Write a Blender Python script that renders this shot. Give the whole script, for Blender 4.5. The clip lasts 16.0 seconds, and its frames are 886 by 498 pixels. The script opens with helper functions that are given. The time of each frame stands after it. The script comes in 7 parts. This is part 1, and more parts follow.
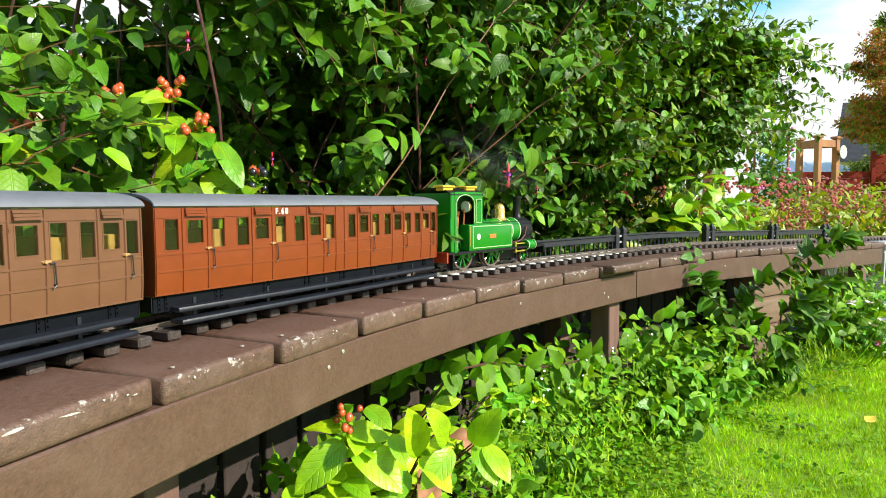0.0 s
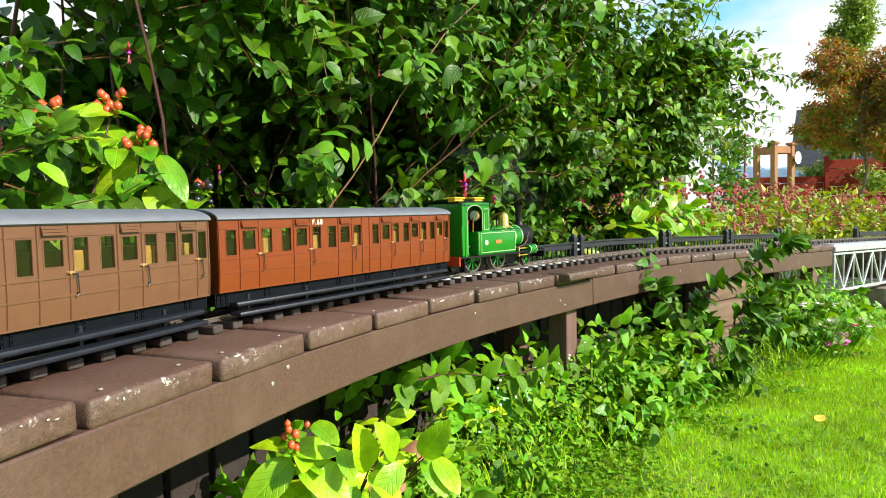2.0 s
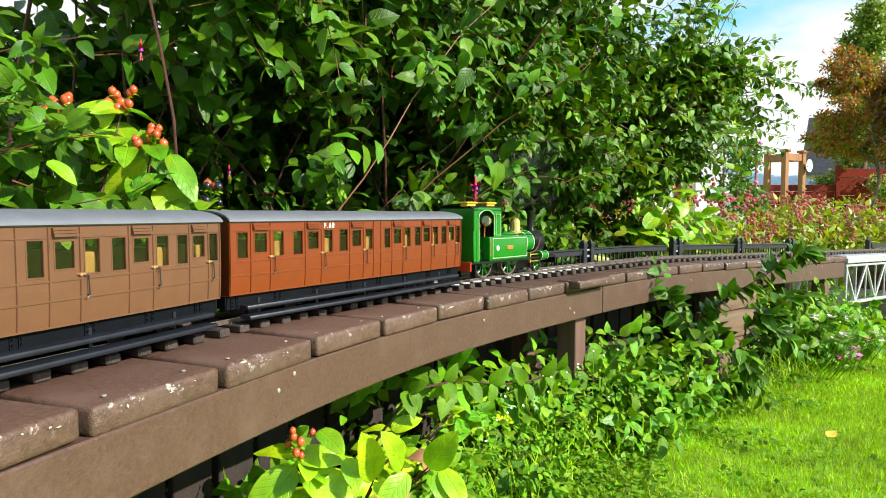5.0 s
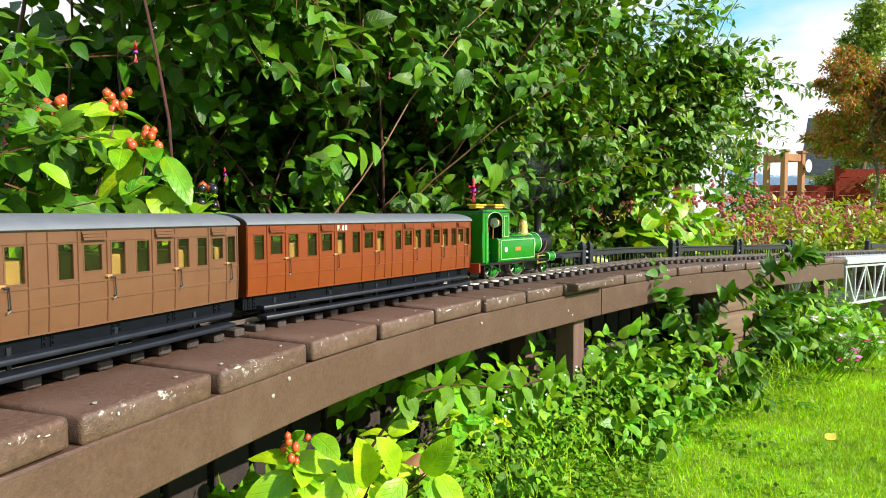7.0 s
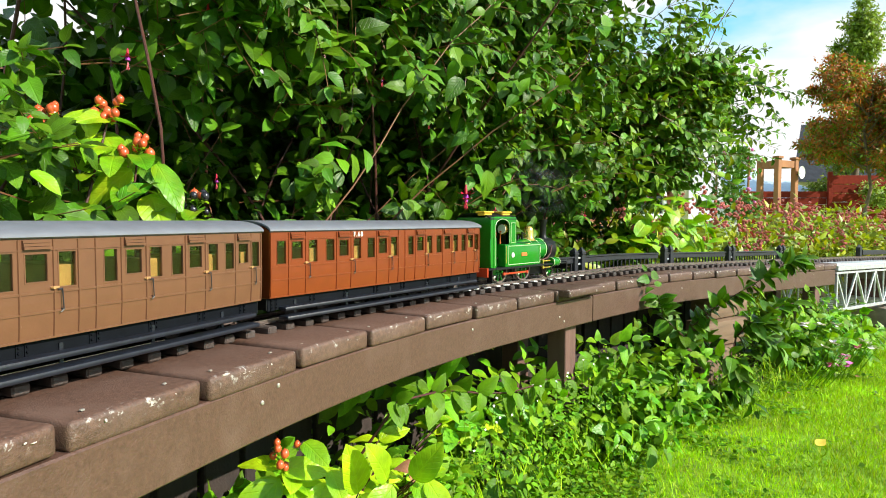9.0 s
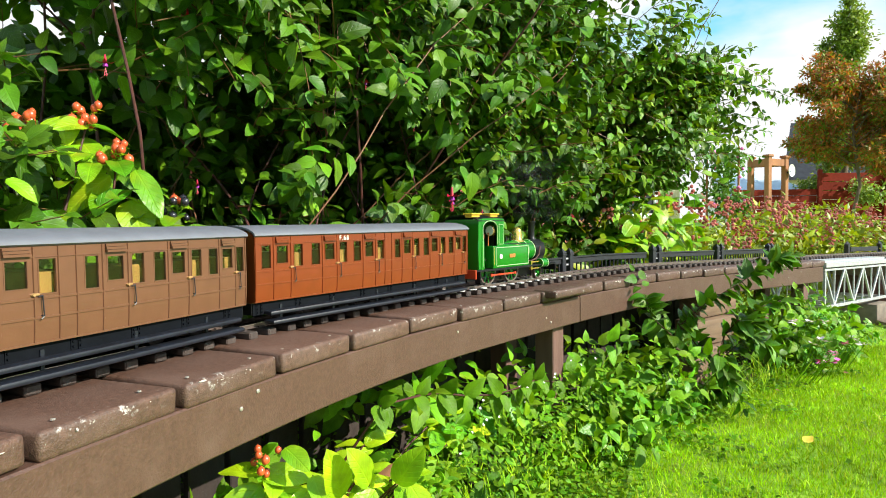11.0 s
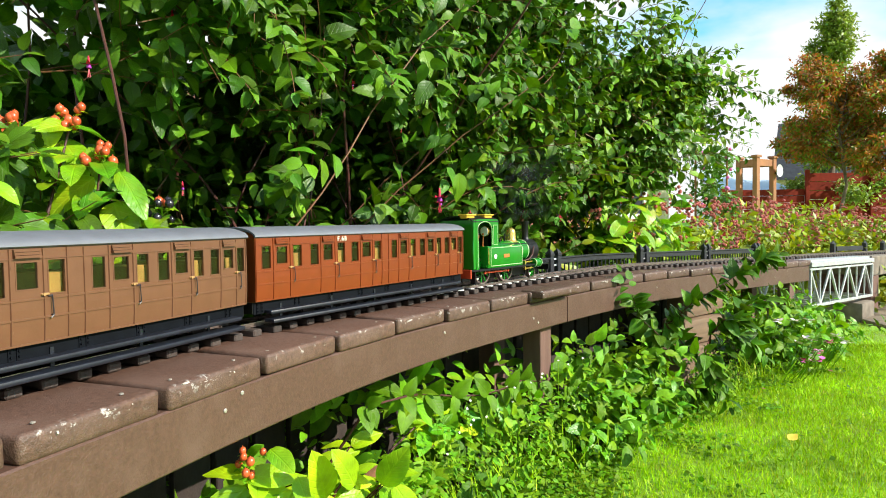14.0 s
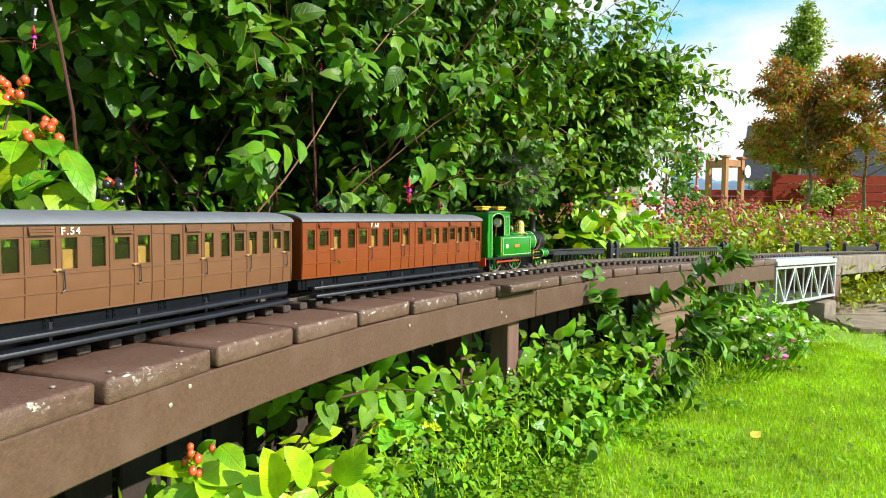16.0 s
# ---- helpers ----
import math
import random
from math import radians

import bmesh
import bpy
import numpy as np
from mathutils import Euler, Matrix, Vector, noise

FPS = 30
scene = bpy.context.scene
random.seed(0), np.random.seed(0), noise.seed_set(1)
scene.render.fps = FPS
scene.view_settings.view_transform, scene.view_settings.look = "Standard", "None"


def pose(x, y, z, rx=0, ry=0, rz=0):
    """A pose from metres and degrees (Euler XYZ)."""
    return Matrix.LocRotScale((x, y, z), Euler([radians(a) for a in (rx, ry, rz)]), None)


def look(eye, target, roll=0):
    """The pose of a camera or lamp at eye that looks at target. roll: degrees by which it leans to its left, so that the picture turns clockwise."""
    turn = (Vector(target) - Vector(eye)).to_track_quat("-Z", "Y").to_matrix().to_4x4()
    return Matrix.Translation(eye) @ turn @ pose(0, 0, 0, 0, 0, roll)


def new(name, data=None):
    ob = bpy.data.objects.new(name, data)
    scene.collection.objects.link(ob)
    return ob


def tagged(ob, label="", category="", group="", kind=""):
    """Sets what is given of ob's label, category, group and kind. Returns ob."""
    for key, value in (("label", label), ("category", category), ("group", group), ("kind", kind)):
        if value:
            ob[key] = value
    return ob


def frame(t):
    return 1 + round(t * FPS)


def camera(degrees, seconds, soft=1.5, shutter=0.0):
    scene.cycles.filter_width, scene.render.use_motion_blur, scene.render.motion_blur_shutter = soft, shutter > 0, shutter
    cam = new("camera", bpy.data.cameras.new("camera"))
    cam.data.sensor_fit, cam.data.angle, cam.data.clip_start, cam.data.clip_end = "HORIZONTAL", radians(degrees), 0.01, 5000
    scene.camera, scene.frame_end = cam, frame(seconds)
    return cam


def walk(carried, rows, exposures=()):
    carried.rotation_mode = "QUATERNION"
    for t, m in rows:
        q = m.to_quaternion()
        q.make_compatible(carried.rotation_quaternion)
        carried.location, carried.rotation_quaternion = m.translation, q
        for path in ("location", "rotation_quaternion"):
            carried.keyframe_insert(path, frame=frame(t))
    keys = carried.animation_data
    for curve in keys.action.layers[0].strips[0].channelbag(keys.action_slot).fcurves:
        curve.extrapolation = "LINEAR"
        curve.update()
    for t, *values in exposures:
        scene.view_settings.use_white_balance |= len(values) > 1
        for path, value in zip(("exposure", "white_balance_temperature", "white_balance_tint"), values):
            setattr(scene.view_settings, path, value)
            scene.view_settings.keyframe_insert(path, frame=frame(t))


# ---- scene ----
cam = camera(69.96, 16.0, soft=1.0)
PATH = [  # seconds, eye, pitch, roll, yaw
    (0, -0.0342, -0.0198, 0.5184, -3.987, 0.465, 2.639),
    (0.5, -0.0265, -0.0163, 0.5173, -3.989, 1.170, 1.757),
    (1, -0.0172, -0.0130, 0.5181, -3.687, 1.625, 0.430),
    (1.5, -0.0110, -0.0135, 0.5184, -3.346, 1.639, 0.038),
    (2, -0.0054, -0.0155, 0.5201, -3.177, 1.320, -0.210),
    (2.5, -0.0024, -0.0143, 0.5205, -3.152, 1.472, -0.389),
    (3, -0.0004, -0.0151, 0.5208, -3.012, 1.749, -0.327),
    (3.5, -0.0004, -0.0106, 0.5215, -3.100, 1.869, 0.088),
    (4, -0.0065, -0.0086, 0.5250, -3.559, 1.207, 0.255),
    (4.5, -0.0118, -0.0050, 0.5275, -3.173, 0.056, 0.480),
    (7, -0.0076, 0.0055, 0.5327, -3.146, 0.052, 0.412),
    (7.5, -0.0092, 0.0022, 0.5343, -2.562, 0.037, 0.575),
    (8, -0.0037, 0.0017, 0.5339, -2.640, 0.346, 0.388),
    (8.5, 0.0001, 0.0034, 0.5328, -2.706, 0.124, 0.207),
    (9, -0.0000, -0.0000, 0.5351, -2.643, -0.030, 0.000),
    (9.5, 0.0030, -0.0013, 0.5369, -2.407, 0.309, 0.118),
    (10, 0.0114, 0.0029, 0.5353, -2.543, 0.379, -0.173),
    (12.5, 0.0194, -0.0002, 0.5346, -2.196, 1.010, -0.928),
    (13, 0.0155, 0.0005, 0.5319, -2.267, 0.053, -0.869),
    (13.5, 0.0207, -0.0030, 0.5350, -2.282, 0.796, -0.648),
    (14, 0.0260, -0.0014, 0.5351, -2.354, 0.908, -1.406),
    (14.5, 0.0310, 0.0015, 0.5340, -2.232, 0.980, -1.952),
    (15, 0.0312, 0.0070, 0.5378, -2.056, 0.675, -2.640),
    (15.5, 0.0308, 0.0145, 0.5359, -2.083, -0.025, -2.716),
    (16, 0.0381, 0.0291, 0.5301, -2.993, -0.351, -3.805),
]
walk(cam, [(t, pose(x, y, z, 90 + p, r, w)) for t, x, y, z, p, r, w in PATH])

# ---- world, sun, exposure ----
SUN_DIR = Vector((0.85, -0.36, 0.57)).normalized()
world = bpy.data.worlds.new("world")
scene.world = world
world.use_nodes = True
wn, wl = world.node_tree.nodes, world.node_tree.links
wn.clear()
w_out, w_bg, w_sky = wn.new("ShaderNodeOutputWorld"), wn.new("ShaderNodeBackground"), wn.new("ShaderNodeTexSky")
w_sky.sky_type, w_sky.sun_disc = "NISHITA", False
w_sky.sun_elevation = math.asin(SUN_DIR.z)
w_sky.sun_rotation = math.atan2(SUN_DIR.x, SUN_DIR.y)
w_tc, w_map, w_noise, w_ramp = wn.new("ShaderNodeTexCoord"), wn.new("ShaderNodeMapping"), wn.new("ShaderNodeTexNoise"), wn.new("ShaderNodeValToRGB")
w_map.inputs["Scale"].default_value = (1.0, 1.0, 2.6)
w_map.inputs["Location"].default_value = (0.35, 0.1, 0.25)
w_noise.inputs["Scale"].default_value, w_noise.inputs["Detail"].default_value, w_noise.inputs["Roughness"].default_value = 2.1, 6.0, 0.5
w_ramp.color_ramp.elements[0].position, w_ramp.color_ramp.elements[1].position = 0.34, 0.50
w_mix, w_tint = wn.new("ShaderNodeMix"), wn.new("ShaderNodeMix")
w_mix.data_type = w_tint.data_type = "RGBA"
w_tint.blend_type = "MULTIPLY"
w_tint.inputs["Factor"].default_value = 1.0
w_tint.inputs["B"].default_value = (1.0, 4.0, 4.5, 1)
w_mix.inputs["B"].default_value = (15.8, 16.0, 16.2, 1)
wl.new(w_tc.outputs["Generated"], w_map.inputs["Vector"])
wl.new(w_map.outputs["Vector"], w_noise.inputs["Vector"])
w_sep, w_low, w_add = wn.new("ShaderNodeSeparateXYZ"), wn.new("ShaderNodeMapRange"), wn.new("ShaderNodeMath")
w_low.inputs["From Min"].default_value, w_low.inputs["From Max"].default_value = 0.05, 0.50
w_low.inputs["To Min"].default_value, w_low.inputs["To Max"].default_value = 0.16, -0.10
wl.new(w_tc.outputs["Generated"], w_sep.inputs["Vector"])
wl.new(w_sep.outputs["Z"], w_low.inputs["Value"])
wl.new(w_noise.outputs["Fac"], w_add.inputs[0])
wl.new(w_low.outputs["Result"], w_add.inputs[1])
wl.new(w_add.outputs["Value"], w_ramp.inputs["Fac"])
wl.new(w_ramp.outputs["Color"], w_mix.inputs["Factor"])
wl.new(w_sky.outputs["Color"], w_tint.inputs["A"])
wl.new(w_tint.outputs["Result"], w_mix.inputs["A"])
wl.new(w_mix.outputs["Result"], w_bg.inputs["Color"])
wl.new(w_bg.outputs["Background"], w_out.inputs["Surface"])
w_bg.inputs["Strength"].default_value = 0.041
sun_data = bpy.data.lights.new("sun", "SUN")
sun_data.energy, sun_data.angle, sun_data.color = 5.0, radians(0.6), (1.0, 0.93, 0.80)
sun = new("sun", sun_data)
sun.matrix_basis = look(SUN_DIR * 20, (0, 0, 0))
scene.view_settings.exposure = 0.71


# ---- materials ----
def material(name, color, rough=0.6, metal=0.0, vary=0.25, scale=40.0, bump=0.2, bump_scale=200.0, second=None, second_scale=12.0,
             second_at=(0.55, 0.68), island=0.0, piece=0.0, piece_hue=0.0, spec=0.5, translucent=0.0, stretch=(1, 1, 1), island_second=None, veins=0.0, worn=None):
    m = bpy.data.materials.new(name)
    m.use_nodes = True
    n, l = m.node_tree.nodes, m.node_tree.links
    b = n["Principled BSDF"]
    b.inputs["Roughness"].default_value, b.inputs["Metallic"].default_value = rough, metal
    b.inputs["Specular IOR Level"].default_value = spec
    tc, mp = n.new("ShaderNodeTexCoord"), n.new("ShaderNodeMapping")
    mp.inputs["Scale"].default_value = stretch
    l.new(tc.outputs["Object"], mp.inputs["Vector"])

    def noise_node(s, detail=4.0):
        k = n.new("ShaderNodeTexNoise")
        k.inputs["Scale"].default_value, k.inputs["Detail"].default_value = s, detail
        l.new(mp.outputs["Vector"], k.inputs["Vector"])
        return k.outputs["Fac"]

    def mixed(a, bb, fac, blend="MIX"):
        k = n.new("ShaderNodeMix")
        k.data_type, k.blend_type = "RGBA", blend
        for key, value in (("A", a), ("B", bb), ("Factor", fac)):
            if isinstance(value, (tuple, float, int)):
                k.inputs[key].default_value = value
            else:
                l.new(value, k.inputs[key])
        return k.outputs["Result"]

    def ramp(fac, lo, hi, a=0.0, c=1.0):
        k = n.new("ShaderNodeMapRange")
        k.inputs["From Min"].default_value, k.inputs["From Max"].default_value = lo, hi
        k.inputs["To Min"].default_value, k.inputs["To Max"].default_value = a, c
        l.new(fac, k.inputs["Value"])
        return k.outputs["Result"]

    col = (*color, 1)
    dark, light = tuple(c * (1 - vary) for c in color) + (1,), tuple(min(1, c * (1 + vary)) for c in color) + (1,)
    col = mixed(dark, light, ramp(noise_node(scale), 0.3, 0.7))
    if second:
        col = mixed(col, (*second, 1), ramp(noise_node(second_scale, 6.0), *second_at))
    if island or island_second:
        g = n.new("ShaderNodeNewGeometry")
        if island_second:
            col = mixed(col, (*island_second[0], 1), ramp(g.outputs["Random Per Island"], island_second[1], island_second[2]))
        if island:
            hsv = n.new("ShaderNodeHueSaturation")
            wn2 = n.new("ShaderNodeTexWhiteNoise")
            wn2.noise_dimensions = "1D"
            l.new(g.outputs["Random Per Island"], wn2.inputs["W"])
            l.new(ramp(wn2.outputs["Value"], 0, 1, 1 - island, 1 + island), hsv.inputs["Value"])
            l.new(ramp(g.outputs["Random Per Island"], 0, 1, 0.5 - island * 0.05, 0.5 + island * 0.04), hsv.inputs["Hue"])
            l.new(col, hsv.inputs["Color"])
            col = hsv.outputs["Color"]
    if piece:
        o = n.new("ShaderNodeObjectInfo")
        hsv = n.new("ShaderNodeHueSaturation")
        l.new(ramp(o.outputs["Random"], 0, 1, 1 - piece, 1 + piece), hsv.inputs["Value"])
        if piece_hue:
            l.new(ramp(o.outputs["Random"], 0, 1, 0.5 + piece_hue, 0.5 - piece_hue), hsv.inputs["Hue"])
        l.new(col, hsv.inputs["Color"])
        col = hsv.outputs["Color"]

    def calc(op, a, c=0.0):
        k = n.new("ShaderNodeMath")
        k.operation = op
        for i, value in enumerate((a, c)):
            if isinstance(value, (float, int)):
                k.inputs[i].default_value = value
            else:
                l.new(value, k.inputs[i])
        return k.outputs["Value"]

    height = None
    if veins:  # a midrib and slanting side veins, by the blade's own length and breadth
        uv, sep = n.new("ShaderNodeUVMap"), n.new("ShaderNodeSeparateXYZ")
        l.new(uv.outputs["UV"], sep.inputs["Vector"])
        across = calc("ABSOLUTE", sep.outputs["Y"])
        rib = ramp(across, 0.025, 0.09, 1.0, 0.0)
        comb = calc("ABSOLUTE", calc("SUBTRACT", calc("FRACT", calc("MULTIPLY", calc("SUBTRACT", sep.outputs["X"], calc("MULTIPLY", across, 0.32)), 7.0)), 0.5))
        side_vein = ramp(comb, 0.03, 0.12, 0.75, 0.0)
        lines = calc("MAXIMUM", rib, side_vein)
        col = mixed(col, mixed(col, (1.5, 1.45, 1.8, 1), 1.0, "MULTIPLY"), calc("MULTIPLY", lines, veins))
        height = calc("MULTIPLY", lines, -0.8)
    if worn:  # bare pale patches along the front upper edge, cut by two noises
        ob, sep = n.new("ShaderNodeObjectInfo"), n.new("ShaderNodeSeparateXYZ")
        l.new(tc.outputs["Object"], sep.inputs["Vector"])
        k = n.new("ShaderNodeTexNoise")
        k.noise_dimensions = "4D"
        k.inputs["Scale"].default_value, k.inputs["Detail"].default_value, k.inputs["Roughness"].default_value = 85.0, 5.0, 0.7
        l.new(tc.outputs["Object"], k.inputs["Vector"])
        l.new(calc("MULTIPLY", ob.outputs["Random"], 50.0), k.inputs["W"])
        near = calc("MULTIPLY", ramp(sep.outputs["Y"], 0.004, 0.009, 1.0, 0.0), calc("MULTIPLY", ramp(sep.outputs["Z"], -0.016, -0.006), ramp(sep.outputs["Z"], -0.0015, 0.0, 1.0, 0.55)))
        col = mixed(col, (*worn, 1), calc("MULTIPLY", ramp(k.outputs["Fac"], 0.575, 0.64), near))
    l.new(col, b.inputs["Base Color"])
    if bump:
        k = n.new("ShaderNodeBump")
        k.inputs["Strength"].default_value, k.inputs["Distance"].default_value = bump, 0.002
        rough_height = noise_node(bump_scale)
        l.new(calc("ADD", rough_height, height) if height else rough_height, k.inputs["Height"])
        l.new(k.outputs["Normal"], b.inputs["Normal"])
    if translucent:
        t, mx = n.new("ShaderNodeBsdfTranslucent"), n.new("ShaderNodeMixShader")
        mx.inputs["Fac"].default_value = translucent
        l.new(mixed(col, (1.6, 1.5, 0.5, 1), 1.0, "MULTIPLY"), t.inputs["Color"])
        l.new(b.outputs["BSDF"], mx.inputs[1])
        l.new(t.outputs["BSDF"], mx.inputs[2])
        l.new(mx.outputs["Shader"], n["Material Output"].inputs["Surface"])
    return m


M = {
    "plank": material("weathered_brown_plank", (0.094, 0.049, 0.034), 0.55, vary=0.34, scale=180, bump=0.45, bump_scale=520, second=(0.124, 0.072, 0.054), second_scale=14, second_at=(0.48, 0.72), piece=0.14, worn=(0.44, 0.40, 0.37)),
    "fascia": material("brown_painted_board", (0.094, 0.048, 0.034), 0.45, vary=0.20, scale=190, bump=0.35, bump_scale=420, second=(0.122, 0.069, 0.052), second_scale=22, second_at=(0.5, 0.8)),
    "chip": material("pale_bare_wood_chip", (0.38, 0.32, 0.28), 0.7, vary=0.25, scale=300, bump=0.3),
    "screw": material("dull_galvanised_screw", (0.40, 0.37, 0.32), 0.45, 0.4, vary=0.2, scale=300, bump=0.1),
    "post": material("brown_stained_post", (0.135, 0.070, 0.055), 0.65, vary=0.22, scale=40, bump=0.4, stretch=(1, 1, 0.2)),
    "sleeper": material("weathered_plastic_sleeper", (0.048, 0.034, 0.028), 0.6, vary=0.35, scale=90, bump=0.5, bump_scale=400, piece=0.25),
    "rail": material("dull_brown_rail_steel", (0.22, 0.17, 0.15), 0.42, 0.7, vary=0.25, scale=60, bump=0.15),
    "railhead": material("polished_rail_head", (0.75, 0.74, 0.72), 0.22, 1.0, vary=0.1, scale=60, bump=0.1),
    "coach_brown": material("light_brown_coach_paint", (0.140, 0.060, 0.031), 0.33, vary=0.07, scale=60, bump=0.06, bump_scale=300),
    "coach_red": material("red_brown_coach_paint", (0.182, 0.034, 0.0075), 0.30, vary=0.07, scale=60, bump=0.06, bump_scale=300),
    "roof": material("grey_coach_roof", (0.135, 0.14, 0.165), 0.55, vary=0.08, scale=40, bump=0.15, bump_scale=500),
    "black": material("satin_black_metal", (0.007, 0.007, 0.008), 0.42, vary=0.3, scale=80, bump=0.1, spec=0.3),
    "frame": material("grey_black_underframe", (0.010, 0.012, 0.019), 0.42, vary=0.3, scale=60, bump=0.15, spec=0.5),
    "seat": material("varnished_pale_wood", (0.33, 0.18, 0.075), 0.55, vary=0.2, scale=60, bump=0.1),
    "brass": material("polished_brass", (0.95, 0.62, 0.16), 0.22, 0.85, vary=0.1, scale=60, bump=0.05),
    "vent": material("bright_brass_ventilator", (0.80, 0.50, 0.05), 0.35, 0.25, vary=0.1, bump=0.05),
    "loco": material("glossy_green_loco_paint", (0.007, 0.175, 0.009), 0.22, vary=0.06, scale=30, bump=0.03, spec=0.6),
    "lining": material("pale_green_lining", (0.42, 0.58, 0.30), 0.4, vary=0.1, bump=0.0),
    "red": material("red_buffer_paint", (0.45, 0.050, 0.015), 0.35, vary=0.1, bump=0.05),
    "copper": material("copper_plate", (0.75, 0.20, 0.05), 0.35, 0.3, vary=0.1, bump=0.05),
    "dial": material("white_gauge_face", (0.85, 0.85, 0.80), 0.4, vary=0.04, bump=0.0),
    "letter": material("cream_lettering", (0.85, 0.80, 0.66), 0.5, vary=0.05, bump=0.0),
    "fence": material("black_grey_fence_plastic", (0.020, 0.021, 0.026), 0.42, vary=0.3, scale=120, bump=0.2),
    "girder": material("pale_grey_girder_metal", (0.50, 0.52, 0.54), 0.4, 0.35, vary=0.15, scale=80, bump=0.15),
    "stem": material("reddish_brown_bush_stem", (0.065, 0.016, 0.011), 0.6, vary=0.35, scale=60, bump=0.4),
    "twig": material("red_green_twig", (0.15, 0.065, 0.025), 0.5, vary=0.4, scale=30, bump=0.2),
    "leaf": material("green_fuchsia_leaf", (0.054, 0.150, 0.004), 0.44, vary=0.26, scale=50, bump=0.4, bump_scale=120, island=0.50, spec=0.30, translucent=0.13, island_second=((0.17, 0.28, 0.008), 0.82, 1.0), veins=0.30),
    "leaf_fresh": material("fresh_yellow_green_shoot_leaf", (0.105, 0.225, 0.006), 0.44, vary=0.26, scale=50, bump=0.3, bump_scale=120, island=0.45, spec=0.3, translucent=0.2, island_second=((0.26, 0.30, 0.012), 0.80, 1.0), veins=0.4),
    "leaf_far": material("small_mixed_green_leaf", (0.075, 0.185, 0.018), 0.42, vary=0.25, scale=70, bump=0.15, island=0.3, translucent=0.25),
    "leaf_lime": material("yellow_green_leaf", (0.21, 0.43, 0.008), 0.40, vary=0.28, scale=45, bump=0.45, bump_scale=130, island=0.25, piece=0.25, piece_hue=0.03, translucent=0.22, second=(0.36, 0.45, 0.010), second_scale=16, second_at=(0.52, 0.70), island_second=((0.44, 0.42, 0.02), 0.86, 1.0), veins=0.25),
    "leaf_yellow": material("sunlit_yellow_leaf", (0.36, 0.55, 0.008), 0.40, vary=0.25, scale=45, bump=0.45, bump_scale=130, piece=0.25, piece_hue=0.02, translucent=0.26, second=(0.17, 0.40, 0.010), second_scale=14, second_at=(0.50, 0.70), veins=0.22),
    "solebar": material("navy_black_sole_bar", (0.0035, 0.0045, 0.007), 0.6, vary=0.2, scale=80, bump=0.1, spec=0.1),
    "leaf_low": material("mid_green_bed_leaf", (0.125, 0.275, 0.006), 0.48, vary=0.25, scale=50, bump=0.3, island=0.45, piece=0.2, spec=0.2, translucent=0.18, veins=0.25),
    "leaf_gold": material("yellowing_hedge_leaf", (0.20, 0.27, 0.004), 0.45, vary=0.3, scale=20, bump=0.1, island=0.4, translucent=0.25, island_second=((0.44, 0.40, 0.012), 0.80, 1.0)),
    "leaf_maple": material("reddish_brown_maple_leaf", (0.36, 0.140, 0.030), 0.5, vary=0.3, scale=8, bump=0.05, island=0.4, translucent=0.3, island_second=((0.16, 0.23, 0.02), 0.50, 0.75)),
    "leaf_tree": material("dull_green_tree_leaf", (0.20, 0.29, 0.035), 0.5, vary=0.3, scale=8, bump=0.05, island=0.4, translucent=0.25),
    "grass": material("lawn_grass_blade", (0.285, 0.50, 0.006), 0.5, vary=0.35, scale=5, bump=0.0, spec=0.2, island=0.35, translucent=0.25, island_second=((0.50, 0.45, 0.05), 0.84, 1.0)),
    "ground": material("grassy_soil", (0.17, 0.31, 0.008), 0.9, vary=0.35, scale=14, bump=0.6, bump_scale=60, second=(0.20, 0.24, 0.03), second_scale=3),
    "soil": material("dark_bed_soil", (0.045, 0.034, 0.024), 0.95, vary=0.5, scale=30, bump=0.9, bump_scale=70),
    "berry": material("red_orange_berry", (0.55, 0.085, 0.025), 0.28, vary=0.3, scale=80, bump=0.0, piece=0.2, spec=0.7),
    "berry_dull": material("dull_red_berry", (0.45, 0.115, 0.090), 0.45, vary=0.3, scale=30, bump=0.0),
    "handle": material("dull_brass_handle", (0.52, 0.30, 0.13), 0.4, 0.4, vary=0.15, bump=0.05),
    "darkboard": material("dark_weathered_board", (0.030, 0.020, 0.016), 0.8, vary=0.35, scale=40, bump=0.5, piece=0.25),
    "berry_black": material("black_berry", (0.012, 0.010, 0.014), 0.25, vary=0.2, bump=0.0, spec=0.7),
    "flower_red": material("crimson_flower_petal", (0.55, 0.012, 0.05), 0.45, vary=0.2, bump=0.0),
    "flower_pink": material("pink_flower_petal", (0.78, 0.16, 0.46), 0.45, vary=0.3, bump=0.0, island=0.2),
    "flower_white": material("white_flower_petal", (0.85, 0.75, 0.76), 0.45, vary=0.1, bump=0.0),
    "flower_violet": material("violet_flower_petal", (0.30, 0.02, 0.32), 0.45, vary=0.2, bump=0.0),
    "cane": material("tan_fuchsia_cane", (0.15, 0.062, 0.026), 0.6, vary=0.4, scale=30, bump=0.3, stretch=(1, 1, 0.3)),
    "log": material("pale_sawn_wood", (0.17, 0.105, 0.062), 0.75, vary=0.25, scale=25, bump=0.5, stretch=(0.2, 1, 3)),
    "paving": material("sandstone_paving", (0.25, 0.19, 0.13), 0.85, vary=0.25, scale=12, bump=0.5, bump_scale=90, second=(0.15, 0.125, 0.09), second_scale=5),
    "stone": material("grey_brown_stone_block", (0.19, 0.155, 0.12), 0.85, vary=0.3, scale=20, bump=0.7, bump_scale=60),
